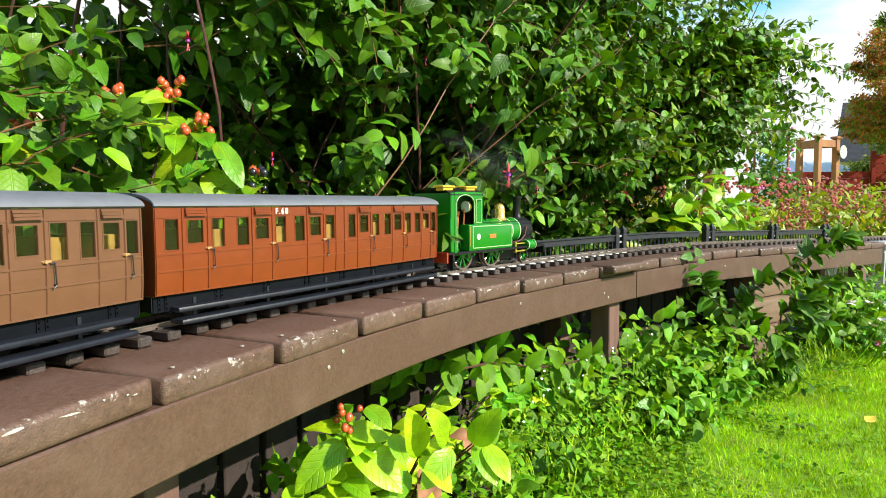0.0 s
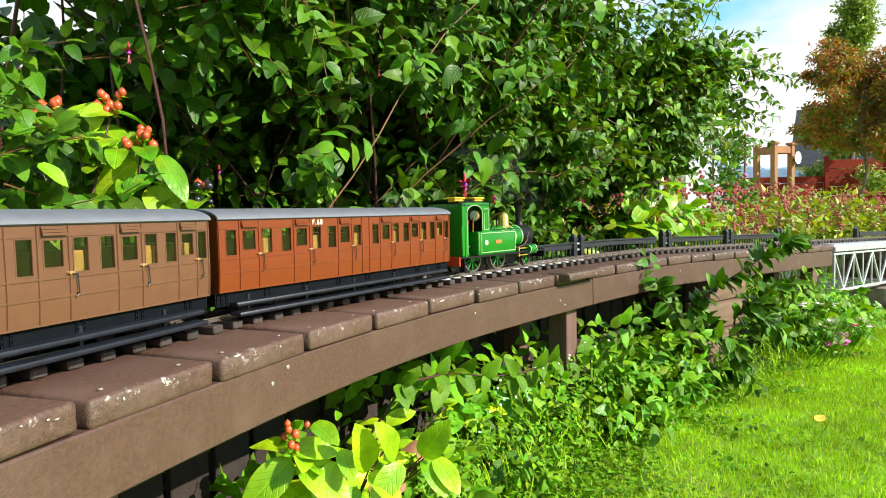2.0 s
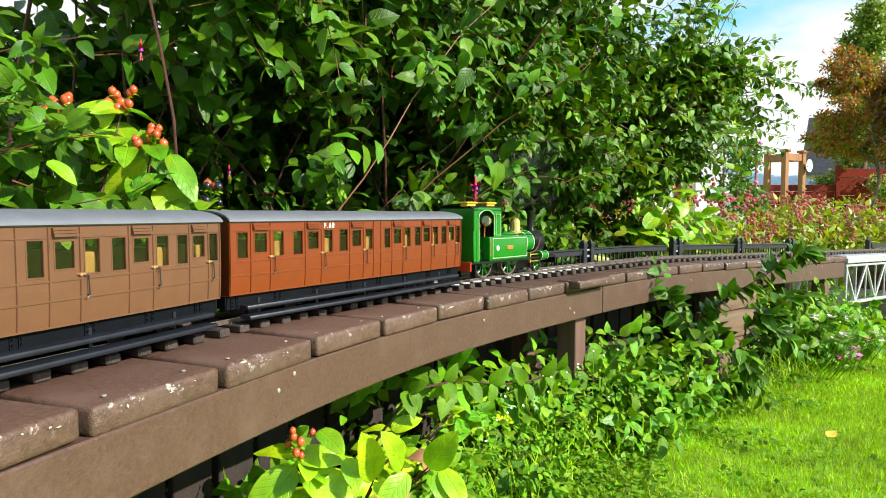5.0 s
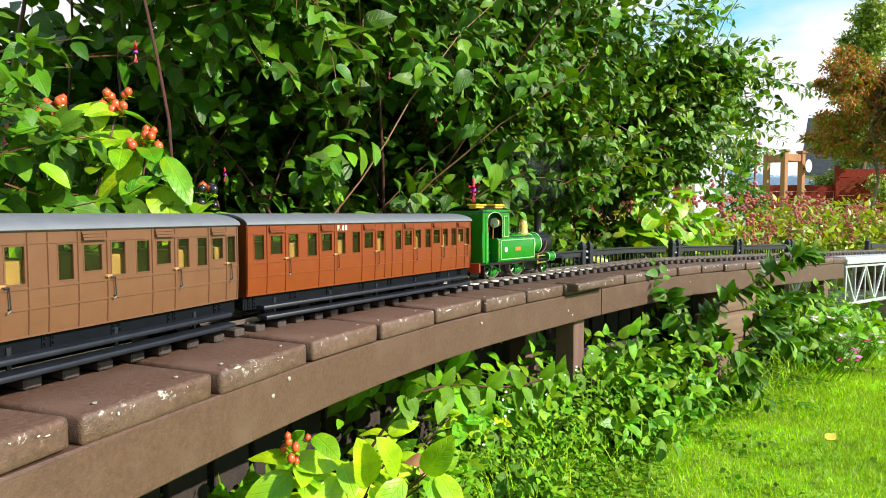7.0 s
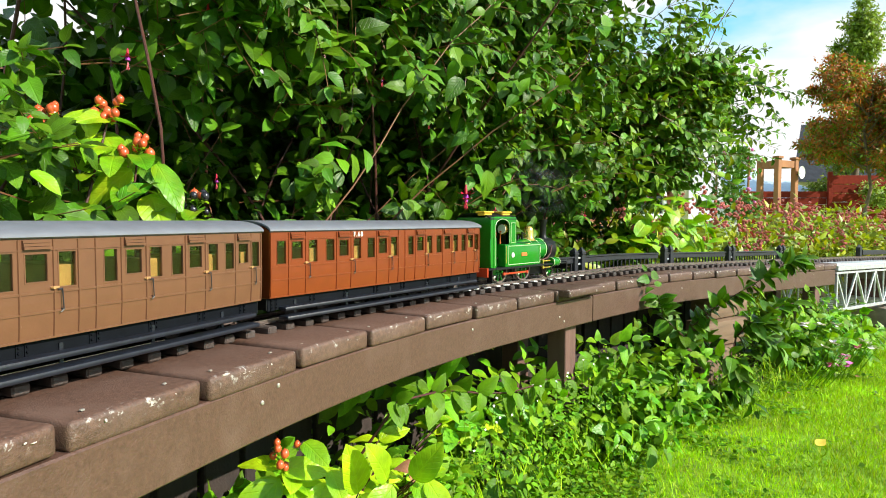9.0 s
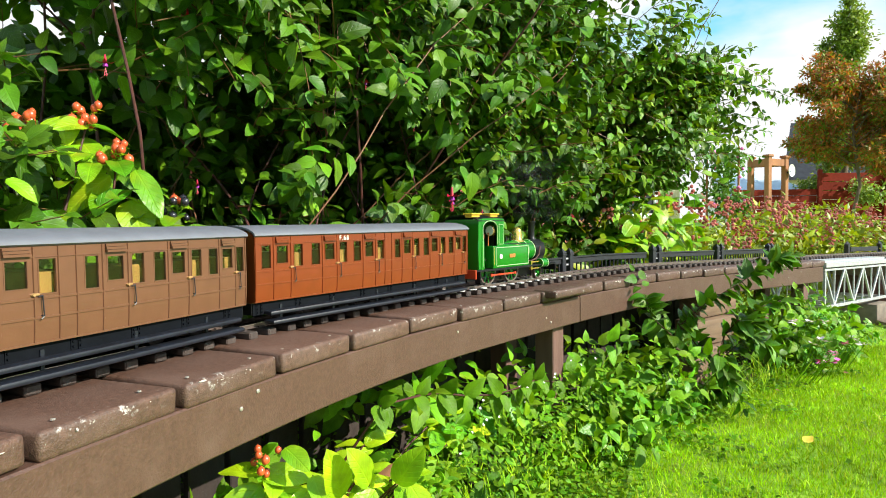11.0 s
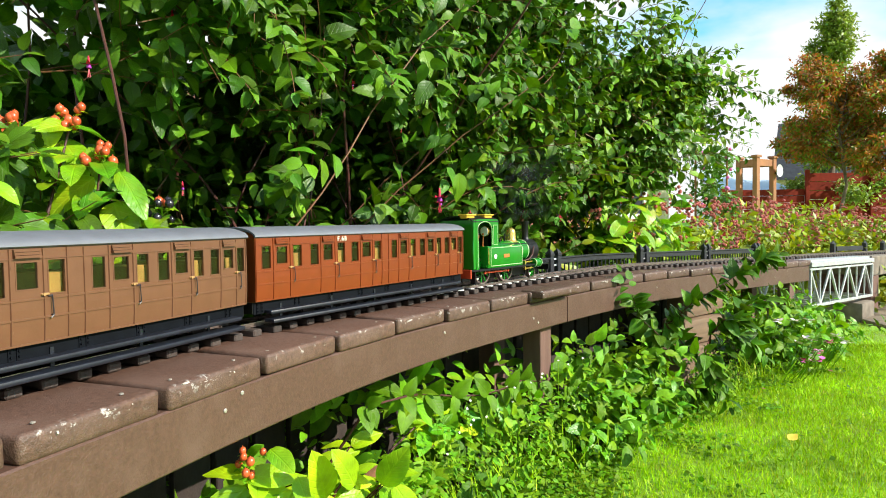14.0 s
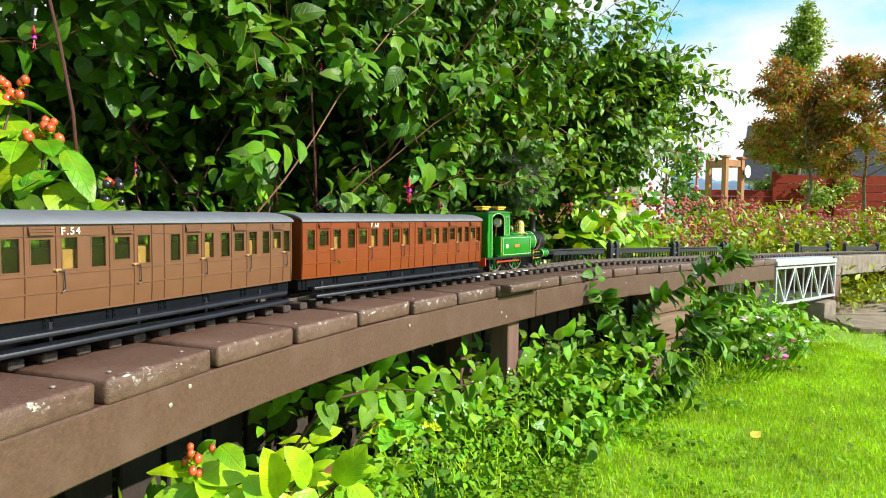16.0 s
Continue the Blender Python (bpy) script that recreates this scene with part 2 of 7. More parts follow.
    "render_wall": material("cream_wall_block", (0.72, 0.62, 0.46), 0.85, vary=0.1, scale=10, bump=0.3, piece=0.06),
    "mortar": material("cream_mortar", (0.52, 0.46, 0.36), 0.9, vary=0.1, scale=20, bump=0.3),
    "tiles": material("brown_red_roof_tile", (0.20, 0.085, 0.065), 0.8, vary=0.2, scale=8, bump=0.3, piece=0.12),
    "slate": material("dark_slate_roof", (0.035, 0.038, 0.046), 0.8, vary=0.2, scale=8, bump=0.3, piece=0.15, spec=0.1),
    "sign": material("faded_red_sign", (0.50, 0.035, 0.055), 0.5, vary=0.06, bump=0.0),
    "white": material("white_painted_wood", (0.78, 0.77, 0.74), 0.5, vary=0.05, bump=0.1),
    "brickred": material("red_brown_brickwork", (0.34, 0.115, 0.075), 0.8, vary=0.2, scale=12, bump=0.4),
    "redfence": material("red_stained_fence_board", (0.17, 0.020, 0.010), 0.75, vary=0.2, scale=8, bump=0.3, piece=0.15, spec=0.1),
    "pergola": material("orange_brown_pergola_timber", (0.33, 0.135, 0.050), 0.65, vary=0.2, scale=6, bump=0.3, stretch=(1, 1, 0.2)),
    "tarp": material("pale_blue_sheet", (0.50, 0.60, 0.72), 0.5, vary=0.06, scale=2, bump=0.1),
    "dryleaf": material("dry_brown_leaf", (0.26, 0.11, 0.045), 0.7, vary=0.4, scale=40, bump=0.3),
    "yellowleaf": material("fallen_yellow_leaf", (0.75, 0.55, 0.06), 0.5, vary=0.2, scale=40, bump=0.2),
    "bark": material("grey_brown_bark", (0.13, 0.09, 0.06), 0.9, vary=0.4, scale=12, bump=0.8, bump_scale=30),
}


def pane_material(name, tint, gloss):
    m = bpy.data.materials.new(name)
    m.use_nodes = True
    n, l = m.node_tree.nodes, m.node_tree.links
    tr, gl, mx = n.new("ShaderNodeBsdfTransparent"), n.new("ShaderNodeBsdfGlossy"), n.new("ShaderNodeMixShader")
    tr.inputs["Color"].default_value = (*tint, 1)
    gl.inputs["Roughness"].default_value = 0.03
    mx.inputs["Fac"].default_value = gloss
    l.new(tr.outputs["BSDF"], mx.inputs[1])
    l.new(gl.outputs["BSDF"], mx.inputs[2])
    l.new(mx.outputs["Shader"], n["Material Output"].inputs["Surface"])
    return m


M["pane"] = pane_material("olive_tinted_pane", (0.93, 0.93, 0.74), 0.05)


# ---- mesh helpers ----
def shape():
    return bmesh.new()


def box(bm, x0, x1, y0, y1, z0, z1, bevel=0.0, m=None, seg=1):
    vs = [bm.verts.new(v) for v in ((x0, y0, z0), (x1, y0, z0), (x1, y1, z0), (x0, y1, z0), (x0, y0, z1), (x1, y0, z1), (x1, y1, z1), (x0, y1, z1))]
    fs = [bm.faces.new([vs[i] for i in q]) for q in ((3, 2, 1, 0), (4, 5, 6, 7), (0, 1, 5, 4), (1, 2, 6, 5), (2, 3, 7, 6), (3, 0, 4, 7))]
    if bevel:
        es = list({e for f in fs for e in f.edges})
        r = bmesh.ops.bevel(bm, geom=es, offset=bevel, segments=seg, affect="EDGES", profile=0.5)
        vs = list({v for f in r["faces"] for v in f.verts} | {v for v in vs if v.is_valid})
    if m is not None:
        for v in vs:
            v.co = m @ v.co
    return vs


def tube(bm, a, b, r0, r1=None, n=10, caps=True):
    r1 = r0 if r1 is None else r1
    a, b = Vector(a), Vector(b)
    q = (b - a).to_track_quat("Z", "Y")
    rings = []
    for p, r in ((a, r0), (b, r1)):
        rings.append([bm.verts.new(p + q @ Vector((r * math.cos(2 * math.pi * k / n), r * math.sin(2 * math.pi * k / n), 0))) for k in range(n)])
    for k in range(n):
        bm.faces.new((rings[0][k], rings[0][(k + 1) % n], rings[1][(k + 1) % n], rings[1][k]))
    if caps:
        bm.faces.new(rings[0][::-1])
        bm.faces.new(rings[1])


def lathe(bm, profile, centre, axis="Z", n=16):
    """A turned body: profile is a list of (radius, height)."""
    rings = []
    for r, h in profile:
        ring = []
        for k in range(n):
            a = 2 * math.pi * k / n
            p = {"Z": (r * math.cos(a), r * math.sin(a), h), "X": (h, r * math.cos(a), r * math.sin(a)), "Y": (r * math.cos(a), h, -r * math.sin(a))}[axis]
            ring.append(bm.verts.new(Vector(centre) + Vector(p)))
        rings.append(ring)
    for r0, r1 in zip(rings, rings[1:]):
        for k in range(n):
            bm.faces.new((r0[k], r0[(k + 1) % n], r1[(k + 1) % n], r1[k]))
    bm.faces.new(rings[0][::-1])
    bm.faces.new(rings[-1])


def mesh_of(name, bm, mat, smooth=False):
    bmesh.ops.recalc_face_normals(bm, faces=bm.faces)
    me = bpy.data.meshes.new(name)
    bm.to_mesh(me)
    bm.free()
    me.materials.append(mat)
    if smooth:
        me.shade_smooth()
        me.set_sharp_from_angle(angle=radians(40))
    return me


def part(name, bm, mat, parent, label="", smooth=False, at_pose=None):
    ob = new(name, bm if isinstance(bm, bpy.types.Mesh) else mesh_of(name, bm, mat, smooth))
    ob.parent = parent
    if at_pose is not None:
        ob.matrix_basis = at_pose
    return tagged(ob, label)


def thing(name, label, category, group="", kind="", m=None):
    ob = new(name)
    ob.empty_display_size = 0.05
    if m is not None:
        ob.matrix_basis = m
    return tagged(ob, label, category, group, kind)


def arrays_mesh(name, verts, faces, mat, smooth=True, blade=None):
    me = bpy.data.meshes.new(name)
    me.vertices.add(len(verts))
    me.vertices.foreach_set("co", np.asarray(verts, np.float32).ravel())
    faces = np.asarray(faces, np.int32)
    k = faces.shape[1]
    me.loops.add(faces.size)
    me.loops.foreach_set("vertex_index", faces.ravel())
    me.polygons.add(len(faces))
    me.polygons.foreach_set("loop_start", np.arange(0, faces.size, k, dtype=np.int32))
    me.polygons.foreach_set("loop_total", np.full(len(faces), k, np.int32))
    if blade is not None:
        me.uv_layers.new(name="UVMap").data.foreach_set("uv", np.asarray(blade, np.float32)[faces.ravel()].ravel())
    me.update(calc_edges=True)
    me.validate()
    me.materials.append(mat)
    if smooth:
        me.shade_smooth()
    return me


# ---- the line of the railway ----
TURNS = [(-3, 4), (-1.2, 8), (-0.5, 15), (0.07, 24.0), (0.22, 27), (0.375, 30.5), (0.53, 34.5), (0.68, 38.2), (0.8, 39.2), (1.1, 40.8),
         (1.3, 43.5), (1.6, 46.8), (2.0, 50.5), (3.0, 50.5), (4.2, 53), (7, 75)]


def heading(s):
    for (a, h), (b, k) in zip(TURNS, TURNS[1:]):
        if s <= b:
            return h + (k - h) * (max(s, a) - a) / (b - a)
    return TURNS[-1][1]


def trace_line():
    ahead, back = [(-0.237, 0.624)], []
    for sign, run, count in ((1, ahead, 1000), (-1, back, 300)):
        x, y = -0.237, 0.624
        for i in range(count):
            h = radians(heading(sign * (i + 0.5) * 0.01))
            x, y = x + sign * 0.01 * math.sin(h), y + sign * 0.01 * math.cos(h)
            run.append((x, y))
    return back[::-1] + ahead


LINE = trace_line()
DECK, RAIL = 0.378, 0.3945  # deck top, rail head
OFFS = [(-3.0, 0.155), (-0.1, 0.1525), (0.1, 0.149), (0.3, 0.1437), (0.5, 0.1368), (0.7, 0.1332), (0.9, 0.129), (1.1, 0.1225), (1.3, 0.118), (2.2, 0.122), (2.8, 0.132), (9.0, 0.132)]


def track_off(s):
    """How far the track's middle lies behind the deck's front edge."""
    for (a, h), (b, k) in zip(OFFS, OFFS[1:]):
        if s <= b:
            return h + (k - h) * (max(s, a) - a) / (b - a)
    return OFFS[-1][1]



def sag(s):
    return -0.024 * max(0.0, s - 1.6)


def along(s, off=0.0, z=0.0):
    """A point s metres along the deck's front edge, off metres behind it."""
    u = (s + 3.0) / 0.01
    i = min(max(int(u), 0), len(LINE) - 2)
    f = u - i
    h = radians(heading(s))
    return Vector((LINE[i][0] * (1 - f) + LINE[i + 1][0] * f - off * math.cos(h), LINE[i][1] * (1 - f) + LINE[i + 1][1] * f + off * math.sin(h), z + sag(s)))


def stand(s, off=0.0, z=0.0):
    """A pose on the line: x ahead, y away from the garden, z up."""
    p = along(s, off, z)
    return pose(p.x, p.y, p.z, 0, 0, 90 - heading(s))


def sweep(bm, s0, s1, section, step=0.05, shift=None):
    """A bar with a section of (off, z) corners, drawn along the line."""
    count = max(2, int((s1 - s0) / step) + 1)
    rings = []
    for i in range(count):
        s = s0 + (s1 - s0) * i / (count - 1)
        d = shift(s) if shift else 0.0
        rings.append([bm.verts.new(along(s, o + d, z)) for o, z in section])
    k = len(section)
    for a, b in zip(rings, rings[1:]):
        for i in range(k):
            bm.faces.new((a[i], a[(i + 1) % k], b[(i + 1) % k], b[i]))
    bm.faces.new(rings[0][::-1])
    bm.faces.new(rings[-1])


def rect(o0, o1, z0, z1):
    return [(o0, z0), (o1, z0), (o1, z1), (o0, z1)]


def bar_section(o0, o1, z0, z1, c):
    return [(o0 + c, z0), (o1 - c, z0), (o1, z0 + c), (o1, z1 - c), (o1 - c, z1), (o0 + c, z1), (o0, z1 - c), (o0, z0 + c)]


# ---- ground ----
def build_ground():
    bm = shape()
    bmesh.ops.create_grid(bm, x_segments=2, y_segments=2, size=400)
    tagged(new("ground", mesh_of("ground", bm, M["ground"])), "flat grassy garden ground reaching the horizon", "ground", kind="structure")
    bm = shape()
    rng = random.Random(3)
    n = 60
    rows = []
    for i in range(n):
        s = -2.6 + 5.6 * i / (n - 1)
        edge = -0.03 - 0.02 * math.sin(s * 5) - 0.02 * rng.random() - (0.06 if 1.0 < s < 2.6 else 0)
        rows.append([bm.verts.new((*along(s, edge + (1.9 - edge) * k / 8).xy, 0.006 + (0.012 * rng.random() if k else 0))) for k in range(9)])
    for a, b in zip(rows, rows[1:]):
        for k in range(8):
            bm.faces.new((a[k], a[k + 1], b[k + 1], b[k]))
    tagged(new("flower_bed_soil", mesh_of("flower_bed_soil", bm, M["soil"], True)), "dark bare soil of the bed below the railway", "soil", kind="structure")


build_ground()


# ---- the raised deck ----
def build_deck():
    deck = thing("railway_deck", "raised brown painted plank deck carrying the garden railway", "model railway deck")
    for s0, s1 in ((-2.9, 1.088), (1.092, 2.86)):
        bm = shape()
        sweep(bm, s0, s1, bar_section(0.0, 0.022, 0.2885, 0.3520, 0.002), 0.03)
        part("fascia", bm, M["fascia"], deck, "brown painted curved front board", True)
    bm = shape()
    sweep(bm, -2.9, 2.86, bar_section(0.228, 0.25, 0.29, 0.3520, 0.002), 0.06)
    part("back_board", bm, M["fascia"], deck, "", True)
    rng = random.Random(5)
    variants = []
    for v in range(6):
        bm = shape()
        w, d = 0.1432, 0.256
        box(bm, -w / 2, w / 2, -0.002, d, -0.0255, 0, 0.0050, seg=3)
        for vert in bm.verts:
            n3 = noise.noise_vector(vert.co * 30 + Vector((v * 7, 0, 0)))
            vert.co += Vector((n3.x * 0.0012, n3.y * 0.0016, n3.z * 0.0008))
        variants.append(mesh_of("plank", bm, M["plank"], True))
    for i in range(-19, 19):
        s = (i + 0.5) * 0.152
        ob = part("plank", variants[rng.randrange(6)], None, deck,
                  at_pose=stand(s, rng.uniform(-0.0015, 0.0015), DECK + rng.uniform(-0.0012, 0.0012)) @ pose(0, 0, 0, rng.uniform(-0.3, 0.3), rng.uniform(-0.5, 0.5), rng.uniform(-0.6, 0.6)))
    # worn pale chips on the planks' front edge, and screw heads
    for i in range(-6, 19):
        s0 = i * 0.152
        for k in range(rng.randint(3, 7)):
            bm = shape()
            ln, h = rng.choice((0.0010, 0.0014, 0.0024, 0.0050, 0.0085)) * rng.uniform(0.6, 1.2), rng.uniform(0.0005, 0.0022)
            pts = [(ln * math.cos(a) * rng.uniform(0.6, 1.1), h * math.sin(a) * rng.uniform(0.5, 1.1)) for a in np.linspace(0, 2 * math.pi, 9)[:-1]]
            top = [bm.verts.new((x, -0.0006, z)) for x, z in pts]
            bot = [bm.verts.new((x * 1.06, 0.0010, z * 1.06)) for x, z in pts]
            bm.faces.new(top)
            for a in range(8):
                bm.faces.new((top[a], bot[a], bot[(a + 1) % 8], top[(a + 1) % 8]))
            part("paint_chip", bm, M["chip"], deck, at_pose=stand(s0 + rng.uniform(0.02, 0.13), -0.0018, DECK - rng.uniform(0.003, 0.010)) @ pose(0, 0, 0, -28, rng.uniform(-6, 6), 0))
        for off, ds in ((0.016, 0.028), (0.018, 0.122)):
            bm = shape()
            lathe(bm, [(0.0034, -0.001), (0.0034, 0.0006), (0.002, 0.0011)], (0, 0, 0), n=10)
            part("screw", bm, M["screw"], deck, at_pose=stand(s0 + ds + rng.uniform(-0.008, 0.008), off, DECK + 0.0004) @ Matrix.Scale(0.62, 4))
    for s, z in ((0.085, 0.330), (0.113, 0.343), (0.60, 0.335), (0.93, 0.318), (0.95, 0.306), (1.6, 0.33), (2.2, 0.33), (-0.4, 0.33), (2.5, 0.32), (2.62, 0.34)):
        bm = shape()
        lathe(bm, [(0.0026, -0.001), (0.0026, 0.0007), (0.0015, 0.0012)], (0, 0, 0), n=10)
        part("screw", bm, M["screw"], deck, at_pose=stand(s, -0.0004, z) @ pose(0, 0, 0, 90, 0, 0))
    for s, o in ((-1.2, 0.028), (1.027, 0.024), (1.06, 0.18), (2.74, 0.024), (2.74, 0.18), (-1.2, 0.18), (0.0, 0.18)):
        bm = shape()
        box(bm, -0.025, 0.025, 0, 0.05, -0.36, -0.0, 0.002)
        part("post", bm, M["post"], deck, "brown stained square timber post", at_pose=stand(s, o, 0.3515))
    bm = shape()
    box(bm, -0.082, 0.082, -0.030, 0.03, -0.0185, 0.0, 0.005, seg=3)
    part("ledge", bm, M["plank"], deck, "short board jutting out over the front", True, at_pose=stand(1.005, 0, DECK + 0.003))


build_deck()


# ---- track ----
def build_track():
    track = thing("railway_track", "narrow gauge model track with dark sleepers and steel rails", "model track")
    for o in (-0.0225, 0.0225):
        bm = shape()
        sweep(bm, -2.8, 5.2, [(o - 0.0026, 0.3885), (o + 0.0026, 0.3885), (o + 0.0026, 0.3893), (o + 0.0008, 0.3900), (o + 0.0008, 0.3925), (o + 0.0015, 0.393), (o + 0.0015, 0.3941), (o - 0.0015, 0.3941), (o - 0.0015, 0.393), (o - 0.0008, 0.3925), (o - 0.0008, 0.3900), (o - 0.0026, 0.3893)], 0.025, track_off)
        rail = part("rail", bm, M["rail"], track)
        bm = shape()
        sweep(bm, -2.8, 5.2, rect(o - 0.0012, o + 0.0012, 0.3939, 0.3945), 0.025, track_off)
        part("rail_head", bm, M["railhead"], rail, "bright worn rail head")
    rng = random.Random(8)
    bm = shape()
    box(bm, -0.0085, 0.0085, -0.0485, 0.0485, 0, 0.0105, 0.0018)
    for y in (-0.0225, 0.0225):
        box(bm, -0.006, 0.006, y - 0.006, y - 0.003, 0.0105, 0.0125)
        box(bm, -0.006, 0.006, y + 0.003, y + 0.006, 0.0105, 0.0125)
    me = mesh_of("sleeper", bm, M["sleeper"])
    for i in range(212):
        s = -2.5 + i * 0.0362
        if 0.45 < s < 1.2:
            # two thin pale irregular patches on each sleeper of this stretch
            for y in (-0.029, 0.014):
                bm = shape()
                k = rng.uniform(0.8, 1.25)
                pts = [(0.0085 * k * math.cos(a) * rng.uniform(0.7, 1.1), y + 0.010 * k * math.sin(a) * rng.uniform(0.7, 1.1)) for a in np.linspace(0, 2 * math.pi, 9)[:-1]]
                top, low = [bm.verts.new((*p, 0.0122)) for p in pts], [bm.verts.new((p[0] * 1.1, p[1], 0.0100)) for p in pts]
                bm.faces.new(top)
                for j in range(8):
                    bm.faces.new((low[j], low[(j + 1) % 8], top[(j + 1) % 8], top[j]))
                part("pale_deposit", bm, M["dial"], track, "pale irregular patch on a sleeper", at_pose=stand(s, track_off(s), DECK))
        part("sleeper", me, None, track, at_pose=stand(s, track_off(s) + rng.uniform(-0.002, 0.002), DECK) @ pose(0, 0, 0, 0, 0, rng.uniform(-2, 2)))


build_track()


# ---- coaches ----
WINDOWS = [(0.011, 0.026, 0), (0.037, 0.056, 1), (0.068, 0.084, 0), (0.102, 0.118, 0), (0.129, 0.148, 1), (0.160, 0.176, 0), (0.192, 0.208, 0), (0.219, 0.238, 1), (0.249, 0.265, 0),
           (0.295, 0.309, 0), (0.320, 0.338, 1), (0.349, 0.364, 0), (0.378, 0.393, 0), (0.403, 0.421, 1), (0.432, 0.447, 0), (0.460, 0.474, 0), (0.483, 0.500, 1), (0.508, 0.521, 0)]
LONG = 0.547
WINDOWS = [(a * 1.0378 + 0.001, b * 1.0378 + 0.001, d) for a, b, d in WINDOWS]
Z0, Z1, ZW0, ZW1, ZD0, ZD1 = 0.0318, 0.1235, 0.0790, 0.1110, 0.0850, 0.1095


def coach_side(y_out, sign):
    """A panelled side with its window openings. sign: -1 for the side towards the garden."""
    bm = shape()
    xs = sorted({0.0, LONG} | {x for a, b, _ in WINDOWS for x in (a, b)})
    zs = [Z0, Z0 + 0.007, Z0 + 0.0135, Z0 + 0.02, 0.066, ZW0, ZD0, ZD1, ZW1, Z1]

    def bow(z):  # the side draws in towards the floor
        return y_out - sign * 0.0016 * max(0.0, (0.072 - z) / 0.035) ** 2

    grid = {(i, j): bm.verts.new((x, bow(z), z)) for i, x in enumerate(xs) for j, z in enumerate(zs)}
    for i in range(len(xs) - 1):
        mid = (xs[i] + xs[i + 1]) / 2
        w = next((w for w in WINDOWS if w[0] < mid < w[1]), None)
        for j in range(len(zs) - 1):
            zm = (zs[j] + zs[j + 1]) / 2
            if w and ((w[2] and ZD0 < zm < ZD1) or (not w[2] and ZW0 < zm < ZW1)):
                continue
            q = (grid[i, j], grid[i + 1, j], grid[i + 1, j + 1], grid[i, j + 1])
            bm.faces.new(q if sign < 0 else q[::-1])
    bm.normal_update()
    bmesh.ops.solidify(bm, geom=list(bm.faces), thickness=0.0028)
    return bm


def beading(bm, y, sign):
    def strip(x0, x1, z0, z1, t=0.0009, yy=None):
        zm = (z0 + z1) / 2
        b = y - sign * 0.0016 * max(0.0, (0.072 - zm) / 0.035) ** 2
        box(bm, x0, x1, min(b - sign * 0.0012, b + sign * t), max(b - sign * 0.0012, b + sign * t), z0, z1)

    def rib(x, w=0.0024, t=0.0013):
        """An upright bead that follows the side's curve."""
        zl = (Z0 + 0.0022, Z0 + 0.007, Z0 + 0.0135, Z0 + 0.02, 0.066, 0.075, Z1 - 0.001)
        rows = []
        for z in zl:
            b = y - sign * 0.0016 * max(0.0, (0.072 - z) / 0.035) ** 2
            rows.append([bm.verts.new((x + dx, b + sign * d, z)) for dx, d in ((-w / 2, -0.0002), (-w / 2 + 0.0006, t), (w / 2 - 0.0006, t), (w / 2, -0.0002))])
        for r0, r1 in zip(rows, rows[1:]):
            for k in range(3):
                q = (r0[k], r0[k + 1], r1[k + 1], r1[k])
                bm.faces.new(q if sign < 0 else q[::-1])
    doors = [w for w in WINDOWS if w[2]]
    for a, b in ((0.0005, LONG - 0.0005),):
        strip(a, b, Z0 + 0.0004, Z0 + 0.0022, 0.0009)
        strip(a, b, 0.0560, 0.0579)
        strip(a, b, 0.0738, 0.0758)
        strip(a, b, 0.1128, 0.1137)
    for x in (0.0015, LONG - 0.0015, 0.2790, 0.2975, *[d[0] - 0.0062 for d in doors], *[d[1] + 0.0062 for d in doors]):
        rib(x)
    for a, b, d in WINDOWS:
        z0, z1 = (ZD0, ZD1) if d else (ZW0, ZW1)
        strip(a - 0.0013, a - 0.0002, z0 - 0.0013, z1 + 0.0013, 0.0004)
        strip(b + 0.0002, b + 0.0013, z0 - 0.0013, z1 + 0.0013, 0.0004)
        strip(a - 0.0002, b + 0.0002, z1 + 0.0002, z1 + 0.0013, 0.0004)
        strip(a - 0.0002, b + 0.0002, z0 - 0.0013, z0 - 0.0002, 0.0004)
        if d:
            for k in range(3):
                strip(a - 0.003, b + 0.003, 0.1141 + k * 0.0029, 0.1166 + k * 0.0029, 0.0040 - 0.0009 * k)


